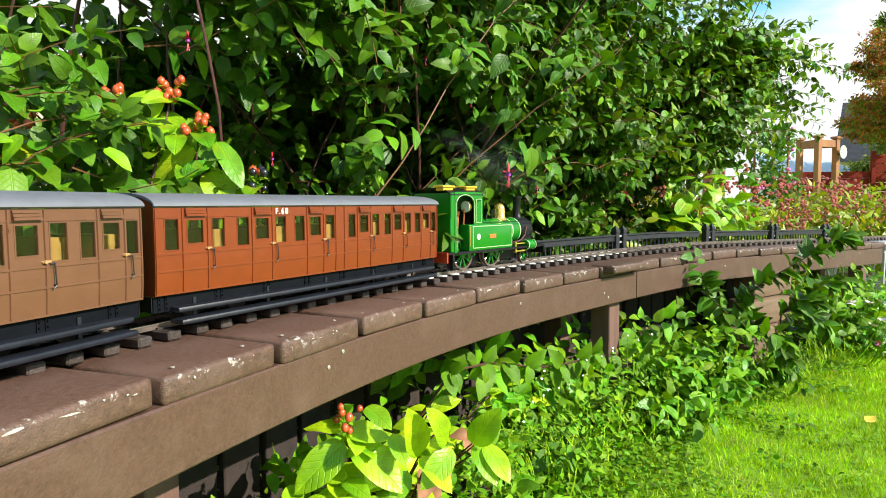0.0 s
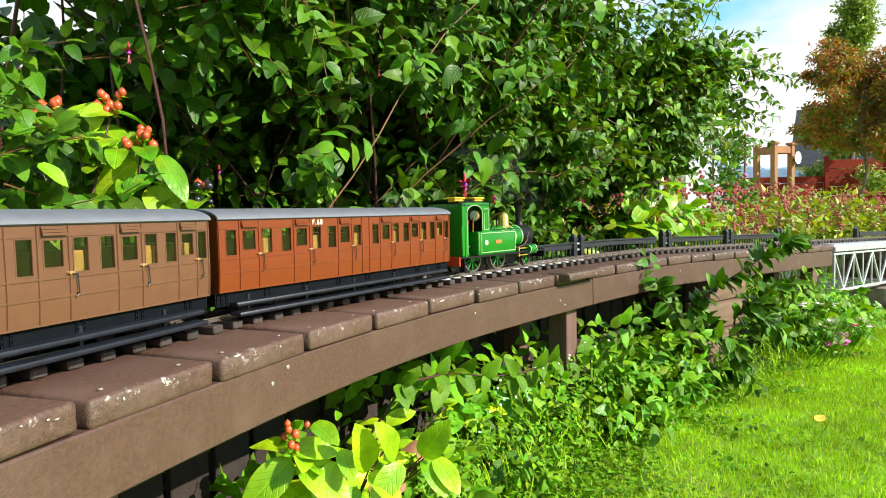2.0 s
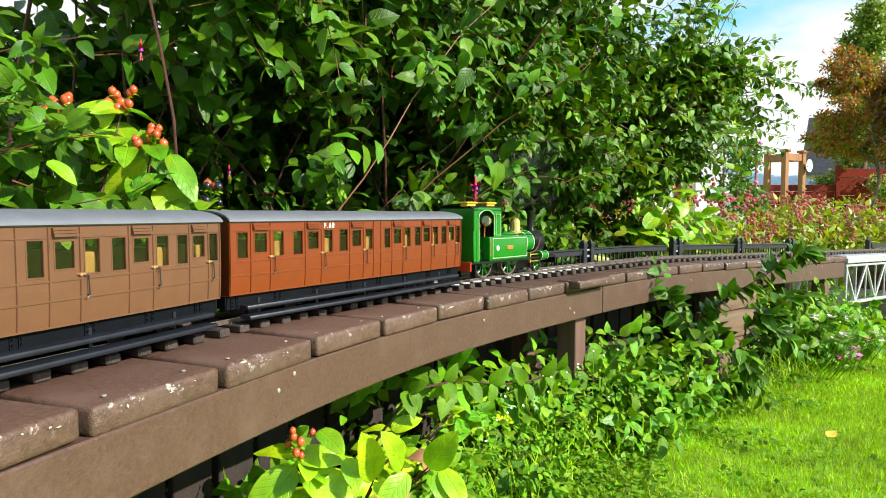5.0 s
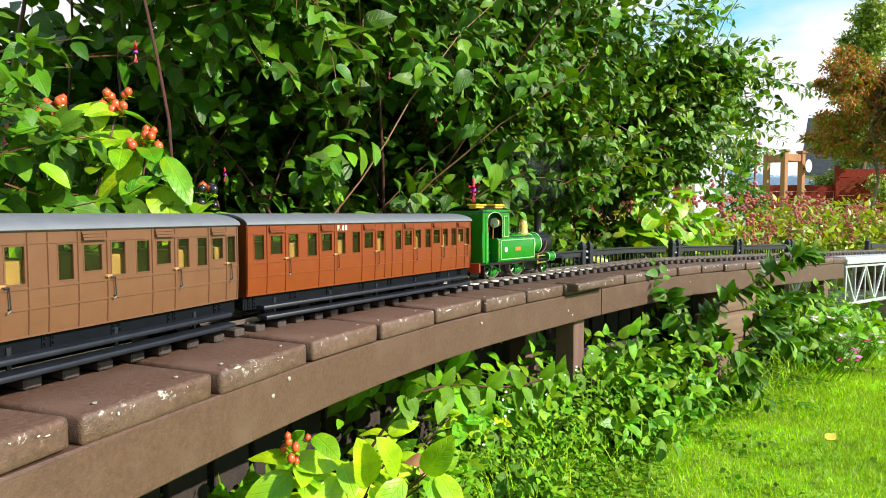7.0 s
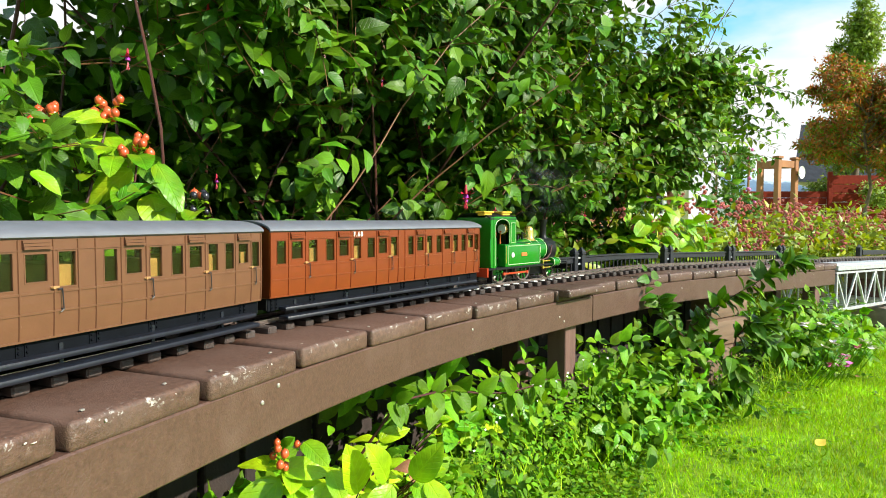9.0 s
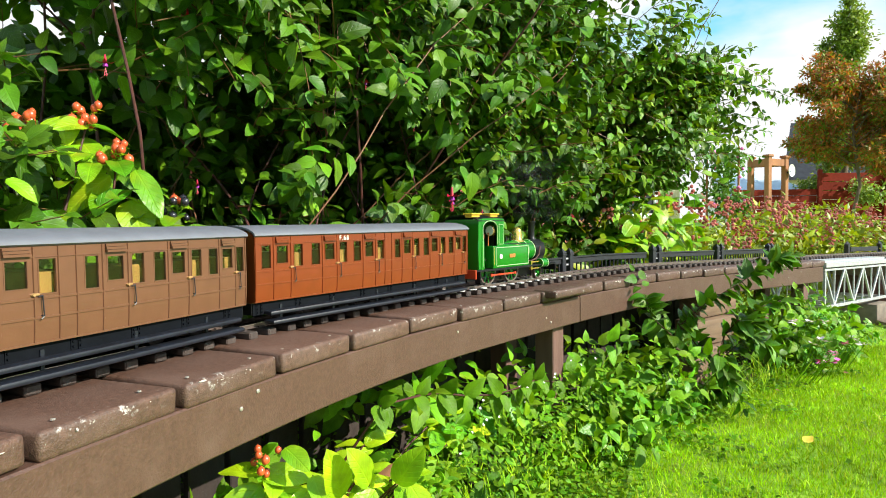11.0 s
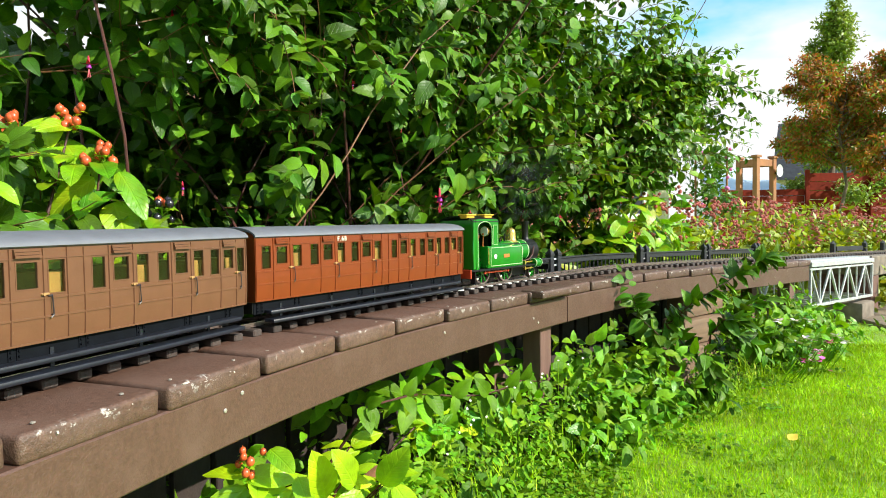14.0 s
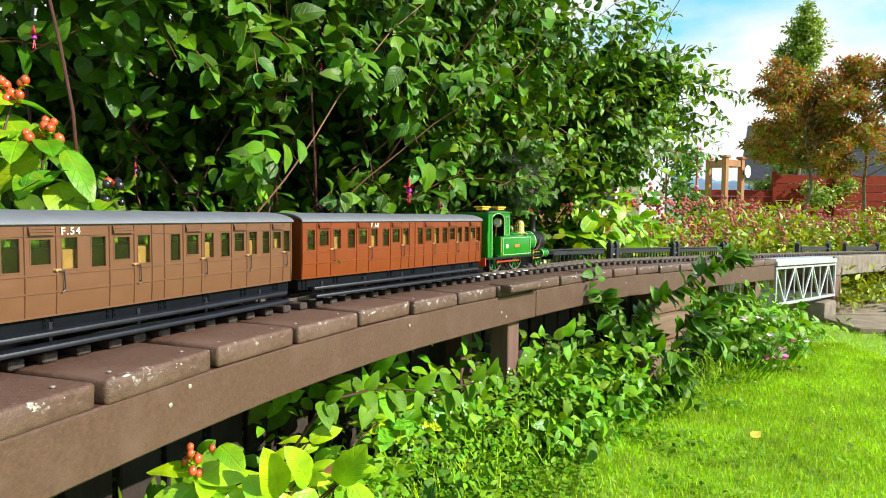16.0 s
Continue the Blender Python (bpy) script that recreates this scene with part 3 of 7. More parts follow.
def build_coach(paint, label, number, number_at):
    coach = thing("railway_coach", label, "model coach", group="coaches of the train")
    H = 0.054
    for sign in (-1, 1):
        ob = part("side", coach_side(sign * H, sign), paint, coach)
        bm = shape()
        beading(bm, sign * H, sign)
        part("beading", bm, paint, ob)
    for x0, x1 in ((0.0, 0.003), (LONG - 0.003, LONG)):
        bm = shape()
        ring = [(-H + 0.003, Z0), (H - 0.003, Z0), (H - 0.003, Z1)] + [((H - 0.003) * math.cos(a), Z1 + 0.0115 * math.sin(a)) for a in np.linspace(0, math.pi, 13)[1:-1]] + [(-H + 0.003, Z1)]
        f0, f1 = [bm.verts.new((x0, y, z)) for y, z in ring], [bm.verts.new((x1, y, z)) for y, z in ring]
        bm.faces.new(f0), bm.faces.new(f1[::-1])
        for k in range(len(ring)):
            bm.faces.new((f0[k], f0[(k + 1) % len(ring)], f1[(k + 1) % len(ring)], f1[k]))
        part("end_panel", bm, paint, coach)
    bm = shape()
    ang = np.linspace(0, math.pi, 25)
    outer = [((H + 0.0035) * math.cos(a), Z1 + 0.0015 + 0.0145 * math.sin(a)) for a in ang]
    inner = [((H + 0.0015) * math.cos(a), Z1 + 0.0002 + 0.0127 * math.sin(a)) for a in ang]
    sec = outer + inner[::-1]
    f0, f1 = [bm.verts.new((-0.0015, y, z)) for y, z in sec], [bm.verts.new((LONG + 0.0015, y, z)) for y, z in sec]
    for k in range(len(sec)):
        bm.faces.new((f0[k], f0[(k + 1) % len(sec)], f1[(k + 1) % len(sec)], f1[k]))
    m = len(ang)
    for f in (f0, f1):
        for k in range(m - 1):
            bm.faces.new((f[k], f[k + 1], f[2 * m - 2 - k], f[2 * m - 1 - k]))
    part("roof", bm, M["roof"], coach, "grey arched roof", True)
    bm = shape()
    box(bm, 0.001, LONG - 0.001, -H + 0.0085, H - 0.0085, Z0 - 0.001, Z0 + 0.003)
    part("floor", bm, M["seat"], coach)
    # compartments: partitions and bench seats
    for k, x in enumerate((0.0965, 0.1895, 0.2815, 0.3810, 0.4650)):
        bm = shape()
        box(bm, x - 0.001, x + 0.001, -H + 0.0085, H - 0.0085, Z0 + 0.003, 0.094)
        part("partition", bm, M["seat"], coach)
    for x in (0.008, 0.0965, 0.1895, 0.2815, 0.2965, 0.3810, 0.4650, 0.532):
        bm = shape()
        for d in (-1, 1):
            if 0.0 < x + d * 0.02 < LONG:
                box(bm, min(x + d * 0.0015, x + d * 0.020), max(x + d * 0.0015, x + d * 0.020), -H + 0.009, H - 0.009, Z0 + 0.014, Z0 + 0.022, 0.001)
                box(bm, min(x + d * 0.0015, x + d * (0.006 if d > 0 else 0.018)), max(x + d * 0.0015, x + d * (0.006 if d > 0 else 0.018)), -H + 0.0065, H - 0.0065, Z0 + 0.022, 0.0985, 0.001)
        part("seat", bm, M["seat"], coach, "pale varnished wooden bench")
    for a, b, d in WINDOWS:
        for sign in (-1, 1):
            z0, z1 = (ZD0, ZD1) if d else (ZW0, ZW1)
            bm = shape()
            y = sign * (H - 0.0018)
            box(bm, a - 0.0008, b + 0.0008, y - 0.0003, y + 0.0003, z0 - 0.0008, z1 + 0.0008)
            ob = part("pane", bm, M["pane"], coach)
            ob.visible_shadow = False
            if d:
                bm = shape()
                yy = sign * (H + 0.0022)
                box(bm, b + 0.0025, b + 0.0105, min(yy, yy - sign * 0.0036), max(yy, yy - sign * 0.0036), 0.0775, 0.0798, 0.0006)
                lathe(bm, [(0.0016, -0.0012), (0.0016, 0.0012)], (b + 0.0045, yy, 0.0787), "Y", 8)
                part("door_handle", bm, M["handle"], coach, "small dull brass door handle")
                bm = shape()
                for p, q in (((b + 0.0125, 0.0775), (b + 0.0135, 0.058)), ((b + 0.0135, 0.058), (b + 0.0105, 0.0555)), ((b + 0.0125, 0.0775), (b + 0.0085, 0.0765))):
                    tube(bm, (p[0], sign * (H + 0.0025), p[1]), (q[0], sign * (H + 0.0025), q[1]), 0.0006, n=6)
                for zz in (0.077, 0.0585):
                    tube(bm, (b + 0.0128, sign * (H - 0.001), zz), (b + 0.0128, sign * (H + 0.0025), zz), 0.0006, n=6)
                part("grab_handle", bm, M["frame"], coach)
                for zz in (0.045, 0.070, 0.104):
                    bm = shape()
                    yb = sign * (H - 0.0016 * max(0.0, (0.072 - zz) / 0.035) ** 2)
                    box(bm, a - 0.0068, a - 0.0050, yb - 0.0013, yb + 0.0013, zz, zz + 0.0035, 0.0003)
                    part("hinge", bm, paint, coach)
    # underframe
    for sign in (-1, 1):
        bm = shape()
        y = sign * (H - 0.0075)
        box(bm, 0.001, LONG - 0.001, min(y, y - sign * 0.003), max(y, y - sign * 0.003), Z0 - 0.018, Z0 - 0.0008)
        yy = y + sign * 0.0004
        for x in np.arange(0.012, LONG, 0.072):
            for dx in (-0.004, 0.004):
                box(bm, x + dx - 0.0022, x + dx + 0.0022, yy - 0.0007, yy + 0.0007, Z0 - 0.0175, Z0 - 0.001)
                for zz in (Z0 - 0.004, Z0 - 0.009, Z0 - 0.014):
                    lathe(bm, [(0.0011, -0.0022), (0.0013, -0.001), (0.0013, 0.001), (0.0011, 0.0022)], (x + dx, yy, zz), "Y", 8)
        part("sole_bar", bm, M["solebar"], coach, "grey-black sole bar with rivets")
        for z, y0, y1 in ((0.0130, 0.0455, 0.0620), (0.0004, 0.0455, 0.0670)):
            bm = shape()
            box(bm, 0.020, LONG - 0.020, sign * y0 if sign > 0 else -y1, y1 if sign > 0 else -y0, z, z + 0.0058, 0.0022, seg=2)
            step = part("footboard", bm, M["frame"], coach, "long dark footboard", True)
            for x in np.arange(0.05, LONG, 0.107):
                bm = shape()
                box(bm, x - 0.002, x + 0.002, sign * 0.047 - 0.001, sign * 0.047 + 0.001, z + 0.0045, z + 0.0125)
                part("bracket", bm, M["frame"], step)
    bm = shape()
    box(bm, 0.004, LONG - 0.004, -0.045, 0.045, Z0 - 0.006, Z0 - 0.0015)
    part("underframe", bm, M["black"], coach)
    for xc in (0.095, LONG - 0.095):
        bm = shape()
        for sign in (-1, 1):
            box(bm, xc - 0.045, xc + 0.045, sign * 0.031 - 0.002, sign * 0.031 + 0.002, 0.008, 0.022, 0.001)
        box(bm, xc - 0.01, xc + 0.01, -0.03, 0.03, 0.014, 0.031, 0.001)
        bogie = part("bogie", bm, M["black"], coach)
        for dx in (-0.032, 0.032):
            bm = shape()
            for sign in (-1, 1):
                lathe(bm, [(0.013, -0.003), (0.0145, -0.0024), (0.0145, -0.0014), (0.0128, -0.001), (0.0124, 0.003)][::sign], (xc + dx, sign * 0.0225, 0.0128), "Y", 20)
            tube(bm, (xc + dx, -0.0215, 0.0128), (xc + dx, 0.0215, 0.0128), 0.002)
            part("wheelset", bm, M["black"], bogie, smooth=True)
    for x, d in ((0.0, -1), (LONG, 1)):
        bm = shape()
        box(bm, min(x, x + d * 0.001), max(x, x + d * 0.001), -0.046, 0.046, Z0 - 0.017, Z0 - 0.001)
        tube(bm, (x, 0, 0.022), (x + d * 0.0017, 0, 0.022), 0.006)
        part("buffer", bm, M["black"], coach)
    words = bpy.data.curves.new("number", "FONT")
    words.body, words.size, words.extrude, words.offset, words.space_character = number, 0.0105, 0.0002, 0.0001, 1.25
    words.align_x = "CENTER"
    words.materials.append(M["letter"])
    ob = new("running_number", words)
    ob.parent = coach
    ob.matrix_basis = pose(number_at, -H - 0.0014, 0.1143, 90, 0, 0)
    tagged(ob, "cream painted running number")
    return coach


coach_front = build_coach(M["coach_red"], "red-brown panelled coach with grey roof behind the engine", "F.68", 0.176)
coach_rear = build_coach(M["coach_brown"], "light brown panelled coach with grey roof, second in the train", "F.54", 0.176)


# ---- engine ----
STRETCH, SHIFT = 0.93, -0.0044


RODS = []


def build_engine():
    """Lengths are from the middle of the engine, x ahead, heights from the rail head."""
    eng = thing("steam_locomotive", "glossy green side-tank steam engine with brass dome", "model locomotive")
    H = 0.047
    bm = shape()
    box(bm, -0.17, 0.172, -H - 0.002, H + 0.002, 0.0325, 0.0365, 0.0006)
    part("footplate", bm, M["black"], eng)
    for sign in (-1, 1):
        bm = shape()
        y = sign * (H + 0.0025)
        box(bm, -0.14, 0.055, min(y, y - sign * 0.002), max(y, y - sign * 0.002), 0.0322, 0.0352)
        part("valance", bm, M["black"], eng)
    for x, d in ((-0.17, -1), (0.172, 1)):
        bm = shape()
        box(bm, min(x, x + d * 0.004), max(x, x + d * 0.004), -H - 0.002, H + 0.002, 0.018, 0.0375, 0.0006)
        beam = part("buffer_beam", bm, M["red" if d < 0 else "black"], eng, "red buffer beam" if d < 0 else "black front beam")
        bm = shape()
        tube(bm, (x + d * 0.003, 0, 0.026), (x + d * 0.013, 0, 0.026), 0.0035)
        lathe(bm, [(0.009, 0), (0.008, 0.001)], (x + d * 0.012, 0, 0.026), "X", 16)
        part("buffer", bm, M["black"], beam)
    bm = shape()
    for sign in (-1, 1):
        box(bm, -0.165, 0.168, sign * 0.0165 - 0.0012, sign * 0.0165 + 0.0012, 0.010, 0.034)
    part("frames", bm, M["black"], eng)
    # bunker and cab
    bm = shape()
    box(bm, -0.160, -0.136, -H, H, 0.0365, 0.1020, 0.0015)
    part("bunker", bm, M["loco"], eng, smooth=True)
    for sign in (-1, 1):
        bm = shape()
        y0, y1 = sign * H - 0.001, sign * H + 0.001

        def plate(pts):
            a = [bm.verts.new((x, y0, z)) for x, z in pts]
            b = [bm.verts.new((x, y1, z)) for x, z in pts]
            bm.faces.new(a[::-1]), bm.faces.new(b)
            for k in range(len(pts)):
                bm.faces.new((a[k], a[(k + 1) % len(pts)], b[(k + 1) % len(pts)], b[k]))

        zt = 0.1475
        plate([(-0.1500, 0.0365), (-0.1425, 0.0365), (-0.1425, 0.132), (-0.1500, 0.132)])
        plate([(-0.0885, 0.086), (-0.0600, 0.086), (-0.0600, 0.132), (-0.0885, 0.132)])
        arch = [(-0.1155 + 0.027 * math.cos(a), 0.126 + 0.0150 * math.sin(a)) for a in np.linspace(0, math.pi, 13)]
        for (xa, za), (xb, zb) in zip(arch, arch[1:]):
            plate([(xa, za), (xa, zt), (xb, zt), (xb, zb)])
        plate([(-0.1500, 0.132), (-0.1425, 0.126), (-0.1425, zt), (-0.1490, 0.1465)])
        plate([(-0.0885, 0.126), (-0.0600, 0.132), (-0.0620, 0.1465), (-0.0885, zt)])
        side = part("cab_side", bm, M["loco"], eng, smooth=False)
        bm = shape()
        yl0, yl1 = (sign * (H + 0.0009), sign * (H + 0.0016))
        yl0, yl1 = min(yl0, yl1), max(yl0, yl1)
        rim = [(-0.1435, 0.042), (-0.1435, 0.127)] + [(-0.1155 - 0.0280 * math.cos(a), 0.126 + 0.0163 * math.sin(a)) for a in np.linspace(0, math.pi, 13)] + [(-0.0875, 0.090)]
        for (xa, za), (xb, zb) in zip(rim, rim[1:]):
            tube(bm, (xa, (yl0 + yl1) / 2, za), (xb, (yl0 + yl1) / 2, zb), 0.00075, n=6)
        for (xa, za), (xb, zb) in (((-0.0810, 0.090), (-0.0810, 0.134)), ((-0.0810, 0.134), (-0.0640, 0.134)), ((-0.0640, 0.134), (-0.0640, 0.090)), ((-0.0640, 0.09), (-0.0810, 0.09))):
            tube(bm, (xa, (yl0 + yl1) / 2, za), (xb, (yl0 + yl1) / 2, zb), 0.0005, n=6)
        part("lining", bm, M["lining"], side, "pale green painted lining")
    bm = shape()
    box(bm, -0.0620, -0.0600, -H, H, 0.0365, 0.1455)
    part("cab_front", bm, M["loco"], eng)
    bm = shape()
    ang = np.linspace(math.radians(12), math.radians(168), 17)
    k = (H + 0.0012) / math.cos(ang[0])
    sec = [(k * math.cos(a), 0.143 + 0.016 * (math.sin(a) - math.sin(ang[0]))) for a in ang]
    sec += [(y, z - 0.0018) for y, z in sec[::-1]]
    f0, f1 = [bm.verts.new((-0.163, y, z)) for y, z in sec], [bm.verts.new((-0.058, y, z)) for y, z in sec]
    for i in range(len(sec)):
        bm.faces.new((f0[i], f0[(i + 1) % len(sec)], f1[(i + 1) % len(sec)], f1[i]))
    for f in (f0, f1):
        for i in range(16):
            bm.faces.new((f[i], f[i + 1], f[32 - i], f[33 - i]))
    roof = part("cab_roof", bm, M["black"], eng, "black cab roof", True)
    for x in (-0.150, -0.080):
        bm = shape()
        box(bm, x - 0.015, x + 0.015, -0.034, -0.014, 0.1490, 0.1565, 0.0015)
        box(bm, x - 0.019, x + 0.019, -0.037, -0.011, 0.1550, 0.1592, 0.0015)
        part("roof_vent", bm, M["vent"], roof, "brass roof ventilator")
    for xc in (-0.158,):
        bm = shape()
        box(bm, -0.160, -0.158, -H, H, 0.1, 0.1455)
        part("cab_back", bm, M["loco"], eng)
    for y0, y1 in ((-H - 0.0005, -H + 0.0012), (H - 0.0012, H + 0.0005)):
        bm = shape()
        box(bm, -0.1585, -0.1500, y0, y1, 0.1, 0.146)
        part("cab_corner", bm, M["loco"], eng)
    # tanks with lining and plates
    for sign in (-1, 1):
        bm = shape()
        y0, y1 = sorted((sign * 0.024, sign * (H + 0.001)))
        box(bm, -0.104, 0.047, y0, y1, 0.0365, 0.0865, 0.002, seg=2)
        tank = part("side_tank", bm, M["loco"], eng, "glossy green side tank", True)
        bm = shape()
        yl = sign * (H + 0.0014)
        x0, x1, z0, z1 = -0.0925, 0.043, 0.0415, 0.0825
        for a, b in (((x0, z0), (x1, z0)), ((x1, z0), (x1, z1)), ((x1, z1), (x0, z1)), ((x0, z1), (x0, z0))):
            tube(bm, (a[0], yl, a[1]), (b[0], yl, b[1]), 0.0008, n=6)
        part("lining", bm, M["lining"], tank, "pale green painted lining")
        bm = shape()
        box(bm, -0.038, -0.015, yl - 0.0009, yl + 0.0009, 0.0585, 0.0665, 0.0004)
        part("name_plate", bm, M["copper"], tank, "small red and brass plate")
        bm = shape()
        lathe(bm, [(0.0055, -0.0008), (0.0055, 0.0008)], (-0.074, yl, 0.0625), "Y", 16)
        part("crest", bm, M["flower_white"], tank, "small oval crest")
        bm = shape()
        tube(bm, (-0.1015, yl, 0.045), (-0.1015, yl, 0.083), 0.0009, n=6)
        part("handrail", bm, M["brass"], tank)
    # boiler
    bm = shape()
    lathe(bm, [(0.0265, -0.07), (0.0265, 0.118)], (0, 0, 0.0685), "X", 32)
    boiler = part("boiler", bm, M["loco"], eng, "", True)
    bm = shape()
    for x in (0.052, 0.082, 0.112):
        lathe(bm, [(0.0268, x - 0.0015), (0.0272, x), (0.0268, x + 0.0015)], (0, 0, 0.0685), "X", 32)
    part("boiler_band", bm, M["lining"], boiler)
    bm = shape()
    lathe(bm, [(0.0285, 0.116), (0.0285, 0.158), (0.026, 0.1615), (0.014, 0.1635), (0.0, 0.164)][:-1], (0, 0, 0.0675), "X", 32)
    box(bm, 0.118, 0.156, -0.024, 0.024, 0.0365, 0.058)
    smokebox = part("smokebox", bm, M["black"], eng, "black smokebox with door", True)
    bm = shape()
    lathe(bm, [(0.0125, 0.0), (0.0095, 0.004), (0.0082, 0.012), (0.0088, 0.040), (0.0115, 0.0445), (0.0112, 0.0475)], (0.137, 0, 0.0935), n=20)
    part("chimney", bm, M["black"], smokebox, "tall black chimney", True)
    bm = shape()
    tube(bm, (0.163, -0.014, 0.0675), (0.163, 0.014, 0.0675), 0.0012)
    lathe(bm, [(0.003, 0.163), (0.003, 0.168)], (0, 0, 0.0675), "X", 10)
    part("door_handle", bm, M["brass"], smokebox)
    bm = shape()
    lathe(bm, [(0.0190, -0.001), (0.0150, 0.003), (0.0128, 0.007), (0.0124, 0.022), (0.0110, 0.0285), (0.0075, 0.033), (0.003, 0.035)], (0.068, 0, 0.0915), n=24)
    part("dome", bm, M["brass"], boiler, "polished brass dome", True)
    bm = shape()
    tube(bm, (0.030, -0.006, 0.094), (0.030, -0.006, 0.112), 0.0022)
    tube(bm, (0.030, -0.006, 0.110), (0.045, -0.006, 0.106), 0.0012)
    tube(bm, (0.0, -0.012, 0.092), (0.004, -0.012, 0.104), 0.0018)
    tube(bm, (0.012, 0.010, 0.092), (0.012, 0.010, 0.103), 0.0025)
    part("safety_valve", bm, M["black"], boiler)
    for sign in (-1, 1):
        bm = shape()
        tube(bm, (-0.07, sign * 0.028, 0.090), (0.15, sign * 0.029, 0.086), 0.0010, n=8)
        part("boiler_handrail", bm, M["black"], boiler)
        bm = shape()
        pts = [(0.05, 0.0335, 0.046), (0.075, 0.034, 0.0445), (0.10, 0.034, 0.048), (0.118, 0.033, 0.058), (0.128, 0.031, 0.078)]
        for a, b in zip(pts, pts[1:]):
            tube(bm, (a[0], sign * a[1], a[2]), (b[0], sign * b[1], b[2]), 0.0020, n=8)
        part("steam_pipe", bm, M["stem"], boiler, "lagged brown steam pipe", True)
    # cab fittings
    bm = shape()
    box(bm, -0.076, -0.062, -0.03, 0.03, 0.06, 0.115)
    part("backhead", bm, M["black"], eng)
    bm = shape()
    lathe(bm, [(0.0120, -0.0035), (0.0120, 0.0035)], (-0.0900, -0.031, 0.1200), "X", 24)
    gauge = part("pressure_gauge", bm, M["brass"], eng, "round brass pressure gauge with white face", True)
    bm = shape()
    lathe(bm, [(0.0105, -0.0008), (0.0105, 0.0004)], (-0.0941, -0.031, 0.1200), "X", 24)
    part("gauge_face", bm, M["dial"], gauge, "white gauge face")
    bm = shape()
    for x, y, h in ((-0.098, -0.028, 0.112), (-0.104, -0.018, 0.105), (-0.092, -0.010, 0.108)):
        tube(bm, (x, y, 0.06), (x + 0.004, y, h), 0.0013, n=8)
        lathe(bm, [(0.003, 0), (0.003, 0.004)], (x + 0.004, y, h), n=10)
    part("lever", bm, M["copper"], eng)
    bm = shape()
    lathe(bm, [(0.010, 0.0), (0.010, 0.034), (0.007, 0.038)], (-0.110, 0.012, 0.0365), n=16)
    part("lubricator", bm, M["brass"], eng, smooth=True)
    # running gear: cylinders, rods, steps
    for sign in (-1, 1):
        bm = shape()
        lathe(bm, [(0.0100, 0.104), (0.0108, 0.105), (0.0108, 0.133), (0.0100, 0.134)], (0, sign * 0.0425, 0.0385), "X", 24)
        cyl = part("cylinder", bm, M["loco"], eng, "green cylinder with lined ends", True)
        bm = shape()
        for x in (0.1055, 0.1325):
            lathe(bm, [(0.0111, x - 0.001), (0.0111, x + 0.001)], (0, sign * 0.0425, 0.0385), "X", 24)
        part("cylinder_ring", bm, M["lining"], cyl)
        bm = shape()
        box(bm, 0.062, 0.100, sign * 0.044 - 0.0015, sign * 0.044 + 0.0015, 0.0415, 0.0440)
        box(bm, 0.062, 0.100, sign * 0.044 - 0.0015, sign * 0.044 + 0.0015, 0.0260, 0.0285)
        box(bm, 0.060, 0.064, sign * 0.044 - 0.003, sign * 0.044 + 0.003, 0.024, 0.046)
        part("slide_bar", bm, M["brass"], cyl, "brass slide bars")
        bm = shape()
        box(bm, -0.102, 0.003, sign * 0.0405 - 0.001, sign * 0.0405 + 0.001, 0.0276, 0.0316, 0.0006)
        for x in (-0.098, -0.001):
            lathe(bm, [(0.0036, -0.0018), (0.0036, 0.0018)], (x, sign * 0.0405, 0.0296), "Y", 12)
        RODS.append(part("coupling_rod", bm, M["red"], eng, "red coupling rod"))
        for x in (-0.150,):
            bm = shape()
            y0, y1 = sorted((sign * 0.036, sign * 0.050))
            for z in (0.006, 0.019):
                box(bm, x - 0.008, x + 0.012, y0, y1, z, z + 0.0022)
            box(bm, x - 0.008, x - 0.006, y0, y1, 0.006, 0.033)
            part("cab_step", bm, M["black"], eng)
    bm = shape()
    box(bm, -0.07, 0.05, -0.014, 0.014, 0.012, 0.034)
    part("ash_pan", bm, M["black"], eng)
    wheels = []
    for x, r in ((-0.098, 0.0295), (-0.001, 0.0295), (0.122, 0.0150)):
        bm = shape()
        tube(bm, (0, -0.022, 0), (0, 0.022, 0), 0.003)
        axle = part("wheelset", bm, M["black"], eng, at_pose=pose(x, 0, r))
        for sign in (-1, 1):
            y = sign * 0.0225
            bm = shape()
            n = 40
            prof = [(r * 0.88, -0.0055), (r, -0.0055), (r, 0.0025), (r * 1.04, 0.003), (r * 1.04, 0.0042), (r * 0.88, 0.0042)]
            rings = [[bm.verts.new((pr * math.cos(2 * math.pi * k / n), y - sign * ph, pr * math.sin(2 * math.pi * k / n))) for k in range(n)] for pr, ph in prof]
            for i in range(len(prof)):
                ra, rb = rings[i], rings[(i + 1) % len(prof)]
                for k in range(n):
                    bm.faces.new((ra[k], ra[(k + 1) % n], rb[(k + 1) % n], rb[k]))
            part("tyre", bm, M["rail"], axle, "steel tyre", True)
            bm = shape()
            y += sign * 0.003
            lathe(bm, [(r * 0.26, y - 0.0028), (r * 0.26, y + 0.0028)], (0, 0, 0), "Y", 16)
            spokes = 10
            for k in range(spokes):
                a = 2 * math.pi * k / spokes
                tube(bm, (r * 0.2 * math.cos(a), y, r * 0.2 * math.sin(a)), (r * 0.90 * math.cos(a), y, r * 0.90 * math.sin(a)), r * 0.085, r * 0.07, n=6)
